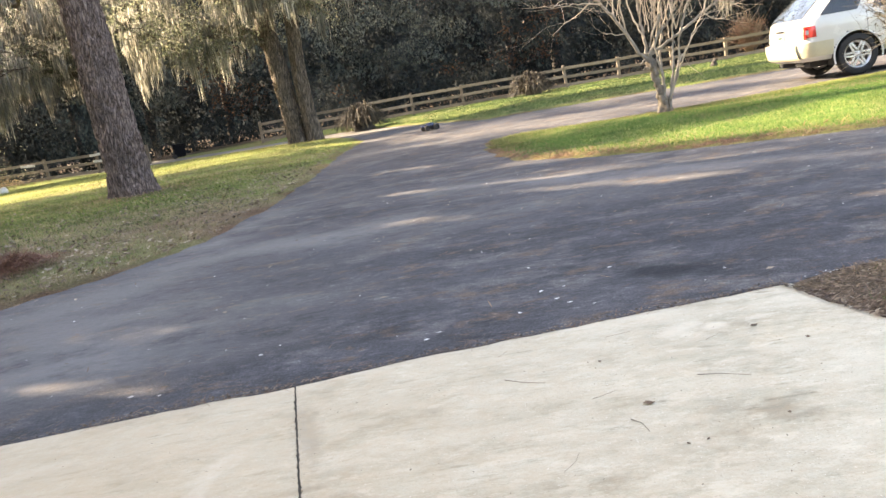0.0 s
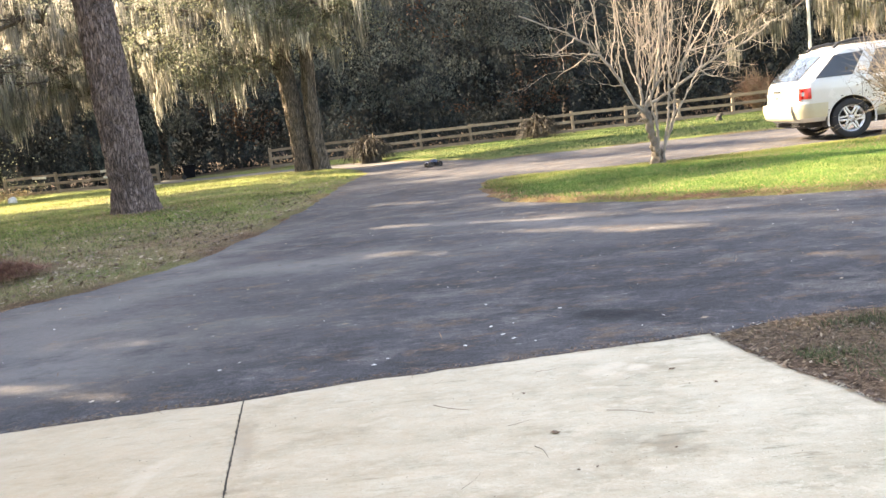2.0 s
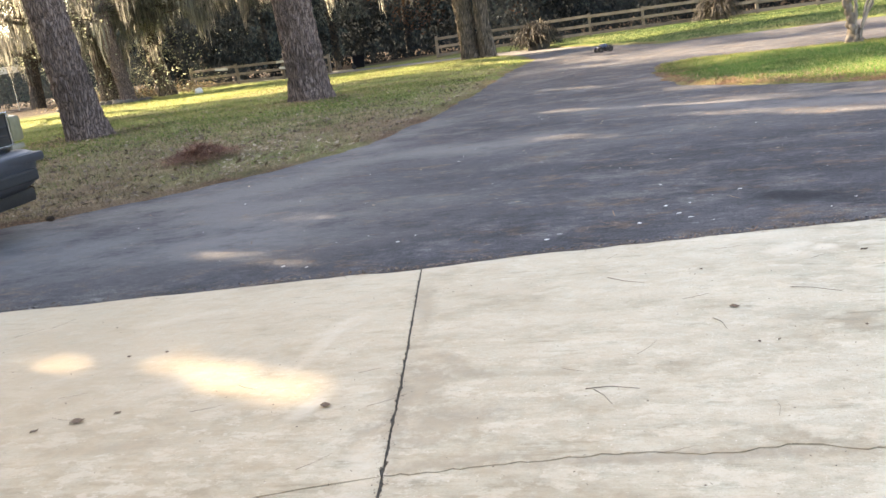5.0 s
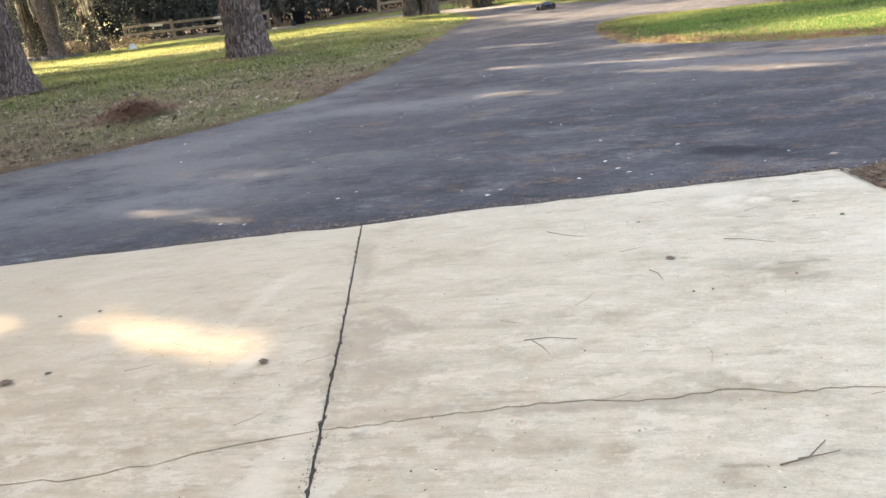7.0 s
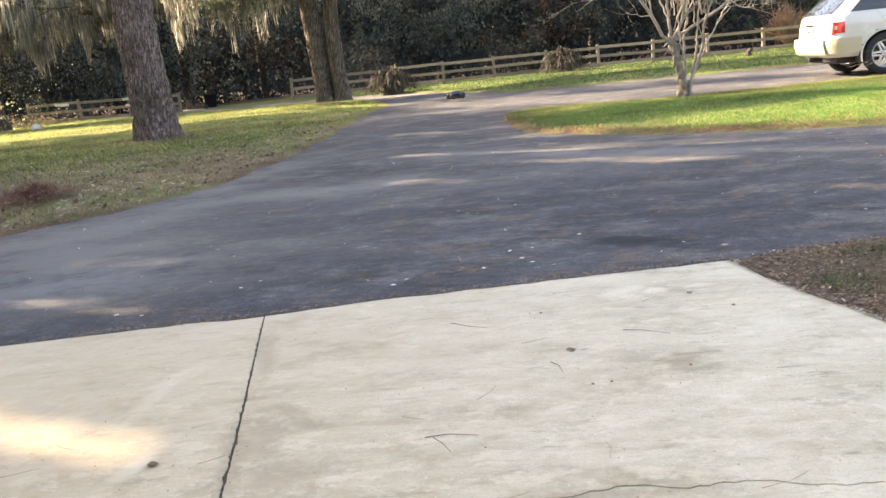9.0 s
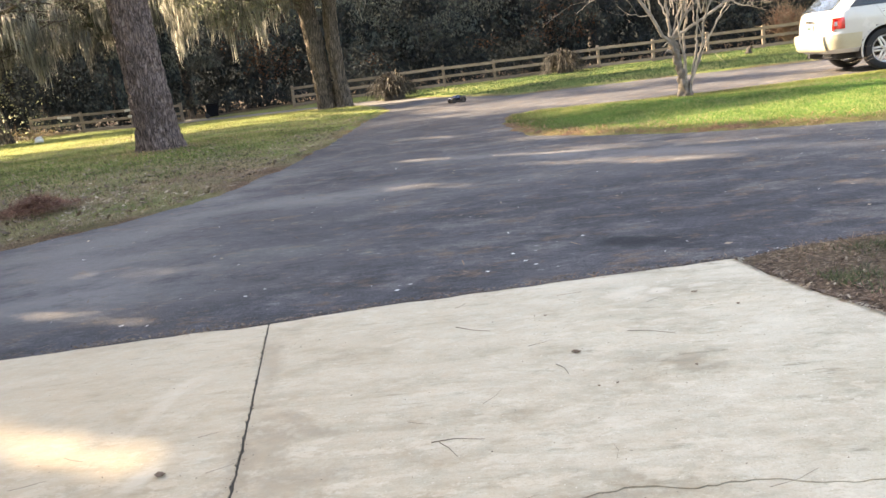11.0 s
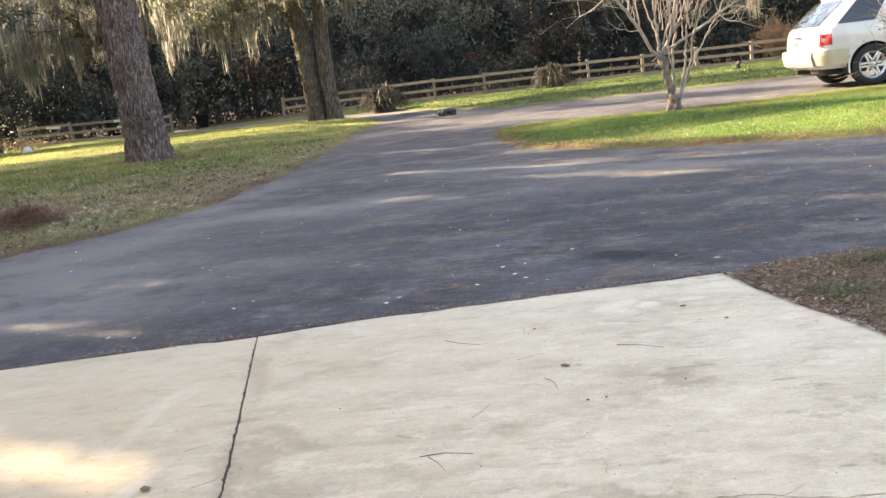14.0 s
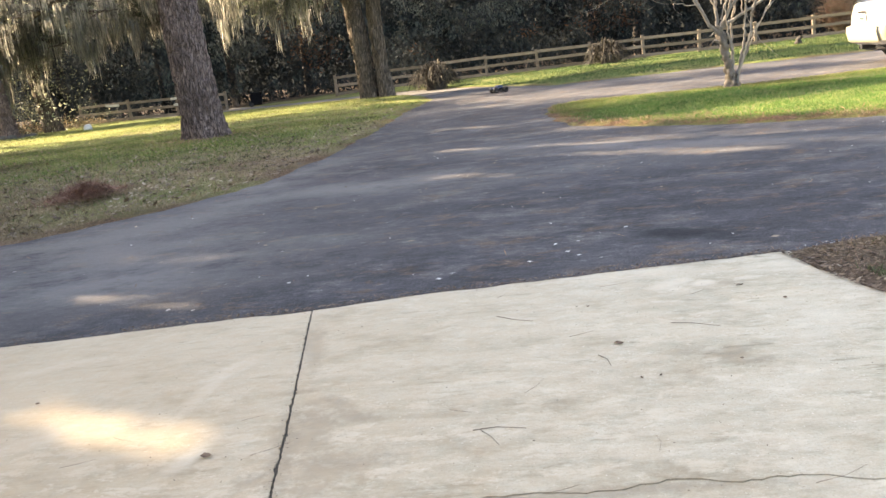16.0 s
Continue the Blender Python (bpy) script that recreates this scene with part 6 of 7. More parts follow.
def make_myrtle(m):
    """A bare, many-stemmed ornamental tree; each stem: depth at foot and tip, radius, then (x, z) upward."""
    r = np.random.default_rng(11)
    tree = thing("bare_tree", m, "leafless multi-stemmed crape myrtle with pale branches on the grass island", "tree")
    v, f = trunk_arrays([(-0.11, 0, -0.1), (-0.13, 0, 0.14), (-0.17, 0, 0.34), (-0.21, 0, 0.63), (-0.27, 0, 0.86), (-0.29, 0, 0.98)], [0.10, 0.068, 0.058, 0.055, 0.068, 0.045], 22, 0.3, 0.6, 40, 3.0, (14, 6))
    part_mesh("trunk", mesh_from("trunk", v, f, [MYRTLE_BARK], True), tree)
    stems = [(0, -0.3, 0.032, [(-0.29, 0.87), (-0.43, 1.01), (-0.59, 1.32), (-0.76, 1.59), (-0.94, 1.84), (-1.07, 2.0), (-1.31, 2.15), (-1.55, 2.29), (-2.2, 2.6)]),
             (-0.2, -0.4, 0.012, [(-0.94, 1.84), (-1.3, 1.91), (-1.54, 1.91), (-1.75, 1.95)]), (-0.2, -0.1, 0.011, [(-1.12, 1.90), (-1.35, 1.73), (-1.57, 1.66)]),
             (-0.1, -0.2, 0.010, [(-0.59, 1.33), (-0.76, 1.34), (-0.93, 1.39)]), (-0.25, -0.3, 0.016, [(-0.98, 1.94), (-1.01, 2.15), (-1.0, 2.5), (-1.1, 3.0)]),
             (-0.25, -0.5, 0.012, [(-1.31, 2.15), (-1.51, 2.03), (-1.77, 1.89)]),
             (0, 0.2, 0.030, [(-0.29, 0.94), (-0.30, 1.22), (-0.33, 1.53), (-0.32, 1.81), (-0.28, 2.05), (-0.27, 2.5), (-0.4, 3.3)]),
             (0, -0.3, 0.030, [(-0.25, 0.95), (-0.12, 1.19), (-0.07, 1.47), (-0.02, 1.77), (0.02, 2.02), (0.02, 2.5), (0.1, 3.4)]),
             (0, 0.3, 0.029, [(-0.26, 0.95), (0.03, 1.08), (0.30, 1.23), (0.57, 1.36), (0.74, 1.49), (0.97, 1.60), (1.23, 1.71), (1.56, 1.82), (2.0, 2.1)]),
             (0.15, 0.1, 0.013, [(0.70, 1.45), (0.80, 1.36), (0.88, 1.31), (1.07, 1.29)]), (0.1, 0.4, 0.014, [(0.45, 1.77), (0.86, 1.80), (1.18, 1.83), (1.6, 2.0)]),
             (0.03, -0.2, 0.022, [(-0.07, 0.05), (0.02, 0.32), (0.15, 0.59), (0.22, 1.05), (0.29, 1.36), (0.42, 1.72), (0.52, 1.95), (0.64, 2.4), (0.9, 3.1)]),
             (0.05, 0.4, 0.026, [(-0.11, 0.1), (-0.08, 0.4), (-0.06, 0.61), (-0.06, 0.94), (0.04, 1.39), (0.09, 1.76), (0.12, 2.0), (0.2, 2.5), (0.3, 3.3)]),
             (-0.04, 0.1, 0.014, [(-0.06, 0.05), (0.10, 0.5), (0.34, 0.94), (0.52, 1.24), (0.67, 1.45), (0.79, 1.73), (1.0, 2.3), (1.2, 2.9)]),
             (0, -0.15, 0.024, [(-0.25, 1.0), (-0.05, 1.28), (0.13, 1.47), (0.20, 1.62)]), (0.05, 0.2, 0.014, [(-0.31, 1.80), (-0.15, 1.93), (0.02, 2.05), (0.3, 2.3)]),
             (-0.1, 0.1, 0.014, [(-0.76, 1.59), (-0.75, 1.84), (-0.65, 2.1), (-0.6, 2.7)]), (-0.08, -0.3, 0.014, [(-0.61, 1.40), (-0.65, 1.79), (-0.63, 2.1), (-0.75, 2.9)]),
             (0.1, 0.5, 0.018, [(0.30, 1.23), (0.45, 1.6), (0.75, 2.0), (1.1, 2.5), (1.3, 3.0)]), (0.2, 0.3, 0.014, [(0.74, 1.49), (0.85, 1.8), (1.05, 2.05), (1.2, 2.5)]),
             (0.02, 0.3, 0.014, [(-0.12, 1.19), (0.1, 1.5), (0.25, 1.9), (0.3, 2.6)]), (0, 0.3, 0.016, [(-0.30, 1.22), (-0.45, 1.6), (-0.5, 2.1), (-0.55, 2.8)]),
             (-0.05, -0.1, 0.021, [(-0.10, 0.05), (-0.09, 0.45), (-0.13, 0.72), (-0.17, 0.95), (-0.19, 1.3), (-0.14, 1.8), (-0.1, 2.6)]), (-0.06, 0.15, 0.025, [(-0.05, 0.05), (0.03, 0.45), (0.11, 0.72), (0.13, 0.95), (0.16, 1.25), (0.22, 1.6), (0.3, 2.2), (0.35, 3.0)]),
             (-0.07, -0.1, 0.015, [(-0.03, 0.2), (0.09, 0.55), (0.18, 0.78), (0.28, 0.9), (0.45, 1.15), (0.65, 1.35)]),
             (0, -0.03, 0.024, [(-0.27, 0.72), (-0.34, 0.76), (-0.40, 0.72)]), (0, -0.05, 0.022, [(-0.27, 0.84), (-0.36, 0.88), (-0.43, 0.84)]), (0, -0.05, 0.02, [(-0.28, 0.9), (-0.24, 0.99), (-0.17, 1.0)])]
    for k in range(12):
        x, z = r.uniform(-0.28, 0.3), r.uniform(1.0, 1.5)
        lean = r.normal(0.06, 0.16)
        stems.append((r.uniform(-0.1, 0.1), r.uniform(-0.4, 0.4), r.uniform(0.009, 0.016), [(x, z), (x + lean * 0.6, z + 0.35), (x + lean * 0.9, z + 0.8), (x + lean * 1.6, z + 1.6)]))
    out = []
    for near, far, rad, line in stems:
        pts = np.array([(x, near + (far - near) * k / (len(line) - 1), z) for k, (x, z) in enumerate(line)])
        t = np.linspace(0, len(pts) - 1, 4 * len(pts))
        p = np.stack([np.interp(t, np.arange(len(pts)), pts[:, k]) for k in range(3)], 1)
        p[1:-1] = (p[:-2] + 2 * p[1:-1] + p[2:]) / 4
        p[1:] += r.normal(0, 0.008, p[1:].shape)
        v, f = tube_arrays(p, np.linspace(rad * 0.95, rad * 0.35, len(p)), 9, 0.10)
        part_mesh("branch", mesh_from("branch", v, f, [MYRTLE_TWIG if rad < 0.02 else MYRTLE_LIMB], True), tree)
        for i in range(6, len(p)):
            if p[i, 2] > 1.25 and r.random() < 0.42:
                side = (p[i] - p[i - 1]) / np.linalg.norm(p[i] - p[i - 1])
                branch_out(p[i], side + r.normal(0, 0.8, 3) + np.array([0, 0, 0.12]), r.uniform(0.25, 0.9), min(rad * 0.28, 0.0055), 1, out, r, 0.3)
    v, f = join(out)
    tagged(part_mesh("twigwork", mesh_from("twigwork", v, f, [MYRTLE_TWIG], True), tree, "pale bare twigs"), kind="stuff")
    return tree


make_myrtle(pose(3.4, 13.95, 0.06))


BUSH_TWIG = plain("grey_tan_twig", (0.23, 0.19, 0.145), 0.8, vary=0.35, scale=7, relief=0.2)
PALE_TIP = leafy("dry_tip", [(0.0, (0.11, 0.09, 0.062)), (0.6, (0.20, 0.165, 0.12)), (1.0, (0.31, 0.27, 0.205))], 0.3)
BUSH_LEAF = leafy("dry_bush_leaf", [(0.0, (0.15, 0.08, 0.055)), (1.0, (0.34, 0.19, 0.13))], 0.3)


def twig_bush(name, m, label, tall, wide, stems, depth, mat, seed, bits=0, bit_mat=None):
    r = np.random.default_rng(seed)
    bush = thing(name, m, label, "bush")
    out = []
    ends = []
    for k in range(stems):
        a = r.uniform(0, 2 * np.pi)
        tilt = r.uniform(0.1, 1.0)
        w = np.array([math.cos(a) * tilt * wide / tall, math.sin(a) * tilt * wide / tall, 1.0])
        p = branch_out((math.cos(a) * 0.12, math.sin(a) * 0.12, 0), w, tall * r.uniform(0.6, 1.0), 0.012, depth, out, r, 0.1)
        ends += p[2:]
    v, f = join(out)
    tagged(part_mesh("branchwork", mesh_from("branchwork", v, f, [mat], True), bush), kind="stuff")
    if bits:
        v, f = leaf_arrays(cluster_points(np.array(ends), 0.13, bits), 0.05, 0.5)
        tagged(part_mesh("leaves", mesh_from("leaves", v, f, [bit_mat]), bush), kind="stuff")
    return bush


twig_bush("bare_bush", pose(7.15, 12.7, 0.1), "tangled bare twiggy bush with dry tips on the grass island", 1.55, 1.15, 95, 2, BUSH_TWIG, 21, 14, PALE_TIP)
twig_bush("brown_bush", pose(12.5, 36.6, 0.1), "rounded rust-brown leafless bush behind the fence", 1.5, 0.85, 70, 1, TWIG_BARK, 22, 26, BUSH_LEAF)


def make_sago(m):
    """A small palm with stiff arching fronds."""
    r = np.random.default_rng(4)
    palm = thing("palm", m, "small green palm with arching fronds at the wood's edge", "palm")
    v, f = tube_arrays([(0, 0, -0.05), (0, 0, 0.35)], [0.16, 0.13], 12, 0.15)
    part_mesh("trunk", mesh_from("trunk", v, f, [OAK_BARK], True), palm)
    fronds = []
    for k in range(20):
        a = 2 * np.pi * k / 20 + r.uniform(-0.1, 0.1)
        l = r.uniform(0.8, 1.1)
        rise = r.uniform(0.3, 0.9)
        s = np.linspace(0, 1, 14)
        c = np.stack([np.cos(a) * l * s, np.sin(a) * l * s, 0.35 + rise * np.sin(s * 2.2) * 0.8 - 0.2 * s * s], 1)
        lv, lf = [], []
        for i in range(2, 14):
            for side in (-1, 1):
                d = np.array([-math.sin(a), math.cos(a), 0]) * side * 0.9 + np.array([math.cos(a), math.sin(a), -0.2]) * 0.5
                e = c[i] + d * 0.24 * math.sin(math.pi * (i / 14) ** 0.7)
                n = np.array([math.cos(a), math.sin(a), 0]) * 0.012
                lv += [c[i] - n, c[i] + n, e]
                lf.append((len(lv) - 3, len(lv) - 2, len(lv) - 1))
        fronds.append((np.array(lv), np.array(lf)))
    v, f = join(fronds)
    tagged(part_mesh("foliage", mesh_from("foliage", v, f, [OAK_LEAF]), palm, "arching green fronds"), kind="stuff")
    return palm


make_sago(pose(-13.5, 38.2, 0.1))

# ---- small things ----
BIN_PLASTIC = plain("dark_bin_plastic", (0.008, 0.008, 0.010), 0.95, vary=0.2, spec=0.1)
bin_ = thing("waste_bin", pose(-12.1, 37.0, 0.0, 0, 0, 20), "dark plastic wheeled bin beside the lane", "bin")
bm = boxed(-0.27, 0.27, -0.3, 0.3, 0.05, 0.55, 0.03)
for vv in bm.verts:
    k = 0.82 + 0.18 * vv.co.z / 0.75
    vv.co.x *= k
    vv.co.y *= k
part("body", bm, BIN_PLASTIC, bin_, smooth=40)
part("lid", boxed(-0.3, 0.3, -0.34, 0.33, 0.55, 0.61, 0.03), BIN_PLASTIC, bin_, smooth=40)
for s in (-1, 1):
    part("wheel", lathe([(0.01, s * 0.30), (0.1, s * 0.30), (0.1, s * 0.25), (0.01, s * 0.25)], 20), RUBBER, bin_, at=pose(-0.24, 0, 0.1))

PALE_STONE = plain("pale_stone", (0.62, 0.58, 0.52), 0.9, vary=0.25, scale=6, relief=0.6)


def rock(name, m, label, size, mat, seed, group=""):
    bm = bmesh.new()
    bmesh.ops.create_icosphere(bm, subdivisions=3, radius=1.0)
    for v in bm.verts:
        d = v.co.normalized()
        v.co = d * (1 + 0.28 * noise.noise(d * 1.6 + Vector((seed, 0, 0))) + 0.1 * noise.noise(d * 5 + Vector((0, seed, 0))))
        v.co = Vector((v.co.x * size[0], v.co.y * size[1], max(-0.3 * size[2], v.co.z * size[2])))
    ob = part(name, bm, mat, None, smooth=40)
    ob.matrix_basis = m
    return tagged(ob, label, "stone", group)


rock("white_stone", pose(-15.75, 28.9, 0.16), "pale squarish stone at the edge of the lawn", (0.17, 0.13, 0.16), PALE_STONE, 3.0)
for k in range(16):
    a, b = rng.uniform(-22.5, -18.5), rng.uniform(28.4, 30.2)
    s = rng.uniform(0.10, 0.24)
    rock("rock", pose(a, b, 0.08 + s * 0.2, 0, 0, rng.uniform(0, 360)), "rough tan rock in a low heap under the oak", (s * 1.3, s, s * 0.7), bpy.data.materials["pale_gravel"], k * 1.7, "rocks under the oak")
stub = thing("stump", pose(8.83, 29.6, 0.1), "small dark weathered stump on the grass verge", "stump")
v, f = trunk_arrays([(0, 0, -0.08), (0.02, 0, 0.12), (0.1, 0, 0.26)], [0.11, 0.08, 0.05], 16, 0.3, 0.3, 14, 2.0, (20, 10))
part_mesh("trunk", mesh_from("trunk", v, f, [WOOD_BARK], True), stub)

POLE_MAT = plain("pale_pole", (0.66, 0.62, 0.55), 0.7, vary=0.12, scale=5, relief=0.2)
pole = thing("utility_pole", pose(12.2, 30.0, 0.0), "slim pale pole beyond the parked car", "pole")
v, f = tube_arrays([(0, 0, -0.2), (0, 0, 3.5), (-0.02, 0, 7.5)], [0.055, 0.05, 0.042], 16)
part_mesh("shaft", mesh_from("shaft", v, f, [POLE_MAT], True), pole)
part("collar", lathe([(0.05, -0.05), (0.066, -0.05), (0.066, 0.05), (0.05, 0.05)], 20), CHROME, pole, at=pose(0, 0, 6.8, 90))

sign = thing("signpost", pose(-32.4, 40.0, 0.0), "white board on a thin grey post near the far trees", "sign")
v, f = tube_arrays([(0, 0, -0.2), (0, 0, 2.2)], [0.03, 0.03], 10)
part_mesh("post", mesh_from("post", v, f, [CHROME], True), sign)
part("board", boxed(-0.75, 0.6, -0.025, 0.025, 2.1, 2.45, 0.01), PLATE, sign, "blank white board")


# ---- loose leaves, twigs and straw ----
def along(line, n, low, high):
    """Points strewn beside a line, between two distances to its far side."""
    line = np.array(line)
    seg = rng.integers(0, len(line) - 1, n)
    t = rng.random(n)[:, None]
    p = line[seg] + (line[seg + 1] - line[seg]) * t
    d = line[seg + 1] - line[seg]
    d /= np.linalg.norm(d, axis=1)[:, None]
    o = low + (high - low) * rng.random(n) ** 1.6
    return np.column_stack([p + np.stack([-d[:, 1], d[:, 0]], 1) * o[:, None], np.zeros(n)])


def lone_leaf(x, y, size, turn, mat, label, z=0.006):
    bm = bmesh.new()
    outline = [(0, -0.5), (0.2, -0.3), (0.3, 0.0), (0.22, 0.3), (0, 0.52), (-0.24, 0.28), (-0.28, -0.05), (-0.16, -0.32)]
    mid = [bm.verts.new((0, p[1] * size, 0.10 * size * (1 - 2 * abs(p[1])))) for p in ((0, -0.5), (0, 0), (0, 0.52))]
    rim = [bm.verts.new((p[0] * size, p[1] * size, 0.12 * size + 0.1 * size * math.sin(p[1] * 9))) for p in outline]
    for k in range(8):
        a, b = rim[k], rim[(k + 1) % 8]
        bm.faces.new((a, b, mid[1]))
    bmesh.ops.remove_doubles(bm, verts=bm.verts, dist=1e-6)
    loose = [v for v in bm.verts if not v.link_faces]
    bmesh.ops.delete(bm, geom=loose, context="VERTS")
    bmesh.ops.solidify(bm, geom=bm.faces[:], thickness=0.001)
    ob = part("leaf", bm, mat)
    ob.matrix_basis = pose(x, y, z, 0, 0, turn)
    return tagged(ob, label, "leaf", "leaves on the concrete")


BROWN_LEAF = plain("brown_leaf", (0.16, 0.10, 0.06), 0.8, vary=0.3, scale=60)
for x, y, s, a in [(0.38, 2.53, 0.05, 60), (-0.89, 1.84, 0.055, 70), (0.93, 3.12, 0.035, 100), (-1.73, 1.78, 0.07, 95), (-1.9, 2.35, 0.03, 80), (-1.75, 2.38, 0.03, 60), (-1.62, 1.84, 0.03, 110), (1.05, 2.9, 0.03, 20),
                   (0.30, 3.0, 0.025, 5), (-1.85, 1.72, 0.035, 130), (0.75, 2.3, 0.02, 10), (0.42, 2.2, 0.018, 40), (0.48, 2.21, 0.016, 140)]:
    lone_leaf(x, y, s * 0.8, a, BROWN_LEAF, "curled dry brown leaf lying on the concrete")


def pine_cone(m):
    """A fallen cone: rings of woody scales about a core."""
    cone = thing("pine_cone", m, "dark open pine cone lying at the lawn's edge", "pine cone")
    CONE = plain("cone_scale", (0.055, 0.035, 0.024), 0.85, vary=0.4, scale=60, relief=0.3)
    v, f = tube_arrays([(-0.05, 0, 0.03), (0, 0, 0.035), (0.05, 0, 0.03)], [0.008, 0.016, 0.006], 10)
    part_mesh("core", mesh_from("core", v, f, [CONE], True), cone)
    bm = bmesh.new()
    for k in range(60):
        a, x = k * 2.4, -0.045 + 0.0015 * k
        r = 0.034 * math.sin(math.pi * (k + 8) / 74) ** 0.7
        t = Matrix.Translation((x, 0, 0.035)) @ Matrix.Rotation(a, 4, "X") @ Matrix.Translation((0, 0, r * 0.6)) @ Matrix.Rotation(0.6, 4, "Y")
        box(bm, -0.003, 0.003, -0.008, 0.008, -r * 0.4, r * 0.45, 0.0, t)
    part("scales", bm, CONE, cone)
    return cone


pine_cone(pose(-4.68, 5.58, 0.0, 0, 0, 25)).scale = (0.7, 0.7, 0.7)


def twig(points, radius, label="thin dry twig lying on the concrete", z=0.006):
    v, f = tube_arrays([(x, y, z + h) for x, y, h in points], np.linspace(radius, radius * 0.5, len(points)), 6)
    ob = new("twig", mesh_from("twig", v, f, [TWIG_BARK], True))
    return tagged(ob, label, "twig", "twigs on the concrete")


twig([(-0.10, 1.895, 0), (-0.03, 1.90, 0.003), (0.055, 1.885, 0)], 0.0018)
twig([(-0.075, 1.885, 0.002), (-0.045, 1.84, 0.004), (-0.02, 1.79, 0)], 0.0016)
twig([(0.30, 2.43, 0), (0.325, 2.38, 0.004), (0.335, 2.32, 0)], 0.0016)
twig([(-0.07, 2.97, 0), (0.0, 2.9, 0.003), (0.075, 2.87, 0)], 0.0015)
twig([(0.59, 2.71, 0), (0.66, 2.68, 0.003), (0.75, 2.63, 0)], 0.0014)
twig([(0.47, 1.20, 0), (0.53, 1.22, 0.003), (0.58, 1.29, 0)], 0.0024)
twig([(0.51, 1.22, 0.001), (0.56, 1.23, 0.003), (0.60, 1.25, 0)], 0.002)
r_ = random.Random(8)
for k in range(38):
    x, y, a = r_.uniform(-3.2, 1.5), r_.uniform(1.0, 3.3), r_.gauss(0.15, 0.7)
    if x > 1.25 - (3.5 - y) * 0.1 - 0.1:
        continue
    l = r_.uniform(0.06, 0.16)
    twig([(x, y, 0), (x + l * 0.5 * math.cos(a), y + l * 0.5 * math.sin(a), 0.003), (x + l * math.cos(a + 0.2), y + l * math.sin(a + 0.2), 0)], 0.0007, "dry pine needle lying on the concrete")


def scatter(n, x0, x1, y0, y1, keep):
    p = np.stack([rng.uniform(x0, x1, n), rng.uniform(y0, y1, n)], 1)
    z, d, isle = land(p[:, 0], p[:, 1])
    ok = keep(p, d, isle)
    return np.column_stack([p[ok], np.maximum(z[ok], 0.0)]), d[ok]


def stuff(name, arrays, mat, label, category):
    v, f = arrays
    return tagged(new(name, mesh_from(name, v, f, [mat])), label, category, kind="stuff")


def trunk_gap(p):
    """Distance from the nearer of the two lawn pines."""
    return np.minimum(np.hypot(p[:, 0] + 6.3, p[:, 1] - 15.95), np.hypot(p[:, 0] + 9.6, p[:, 1] - 13.05))


pts, _ = scatter(60000, -12.5, -3.2, 10, 19, lambda p, d, i: (d > 0.1) & (trunk_gap(p) < 1.7 * rng.random(len(d)) ** 0.6) & (rng.random(len(d)) < 0.5))
stuff("pine_litter", flat_leaf_arrays(pts, rng.uniform(0.05, 0.16, len(pts)), 0.08, 0.2), STRAW, "brown pine straw and bark litter round the pine trunks", "pine straw")
pts, _ = scatter(12000, -12, -2.6, 4.8, 20, lambda p, d, i: (d > 0.05) & (d < 2.4 * rng.random(len(d))))
stuff("edge_leaves", flat_leaf_arrays(pts, rng.uniform(0.03, 0.08, len(pts)), 0.5), DEAD_LEAF, "brown leaf litter along the edge of the lawn", "leaves")
pts, _ = scatter(110000, -13, -2.4, 4.5, 24, lambda p, d, i: (d > 0.06) & (rng.random(len(d)) < np.clip(0.8 - (p[:, 1] - 6) / 9, 0.12, 1)))
stuff("dormant_grass", blade_arrays(pts, 0.045, 0.009), GRASS_DRY, "short dormant tan grass on the lawn", "grass")
pts, _ = scatter(90000, -14, -2.4, 5, 18, lambda p, d, i: (d > 0.25) & (rng.random(len(d)) < np.clip((p[:, 1] - 6.8 - 0.35 * (p[:, 0] + 9)) / 6, 0.22, 0.95)) & (rng.random(len(d)) < np.clip(d / 1.8, 0.15, 1)) & (trunk_gap(p) > 0.9 * rng.random(len(d)) + 0.25))
stuff("olive_grass", blade_arrays(pts, 0.045, 0.010), GRASS_GREEN, "short olive-green grass on the shaded lawn", "grass")
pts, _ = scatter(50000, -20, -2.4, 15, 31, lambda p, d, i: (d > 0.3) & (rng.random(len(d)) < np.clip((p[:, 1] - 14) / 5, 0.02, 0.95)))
stuff("green_grass", blade_arrays(pts, 0.05, 0.011), SUNNY_GRASS, "short grass on the far lawn, painted yellow-green as sunlit", "grass")
pts, _ = scatter(230000, 0.2, 12, 7, 15.6, lambda p, d, i: i & (d > 0.1 + 0.45 * rng.random(len(d)) ** 2) & (rng.random(len(d)) < np.clip(1.25 - (p[:, 1] - 11) / 5, 0.35, 1)))
stuff("island_grass", blade_arrays(pts, 0.030, 0.008, 0.9), ISLAND_GRASS, "fresh green mown grass on the driveway island", "grass")
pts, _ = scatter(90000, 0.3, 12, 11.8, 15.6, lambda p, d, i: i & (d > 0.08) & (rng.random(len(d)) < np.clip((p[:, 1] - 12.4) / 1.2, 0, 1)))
stuff("sunny_island_grass", blade_arrays(pts, 0.034, 0.008, 0.8), SUNNY_GRASS, "grass along the back of the island, painted yellow-green as sunlit", "grass")
worn = [(1.0, 10.6, 0.35), (1.9, 10.1, 0.4), (4.6, 12.6, 0.5), (5.6, 12.2, 0.5), (3.2, 8.75, 0.25), (4.4, 8.5, 0.3), (5.8, 8.15, 0.35), (6.8, 12.0, 0.5)]
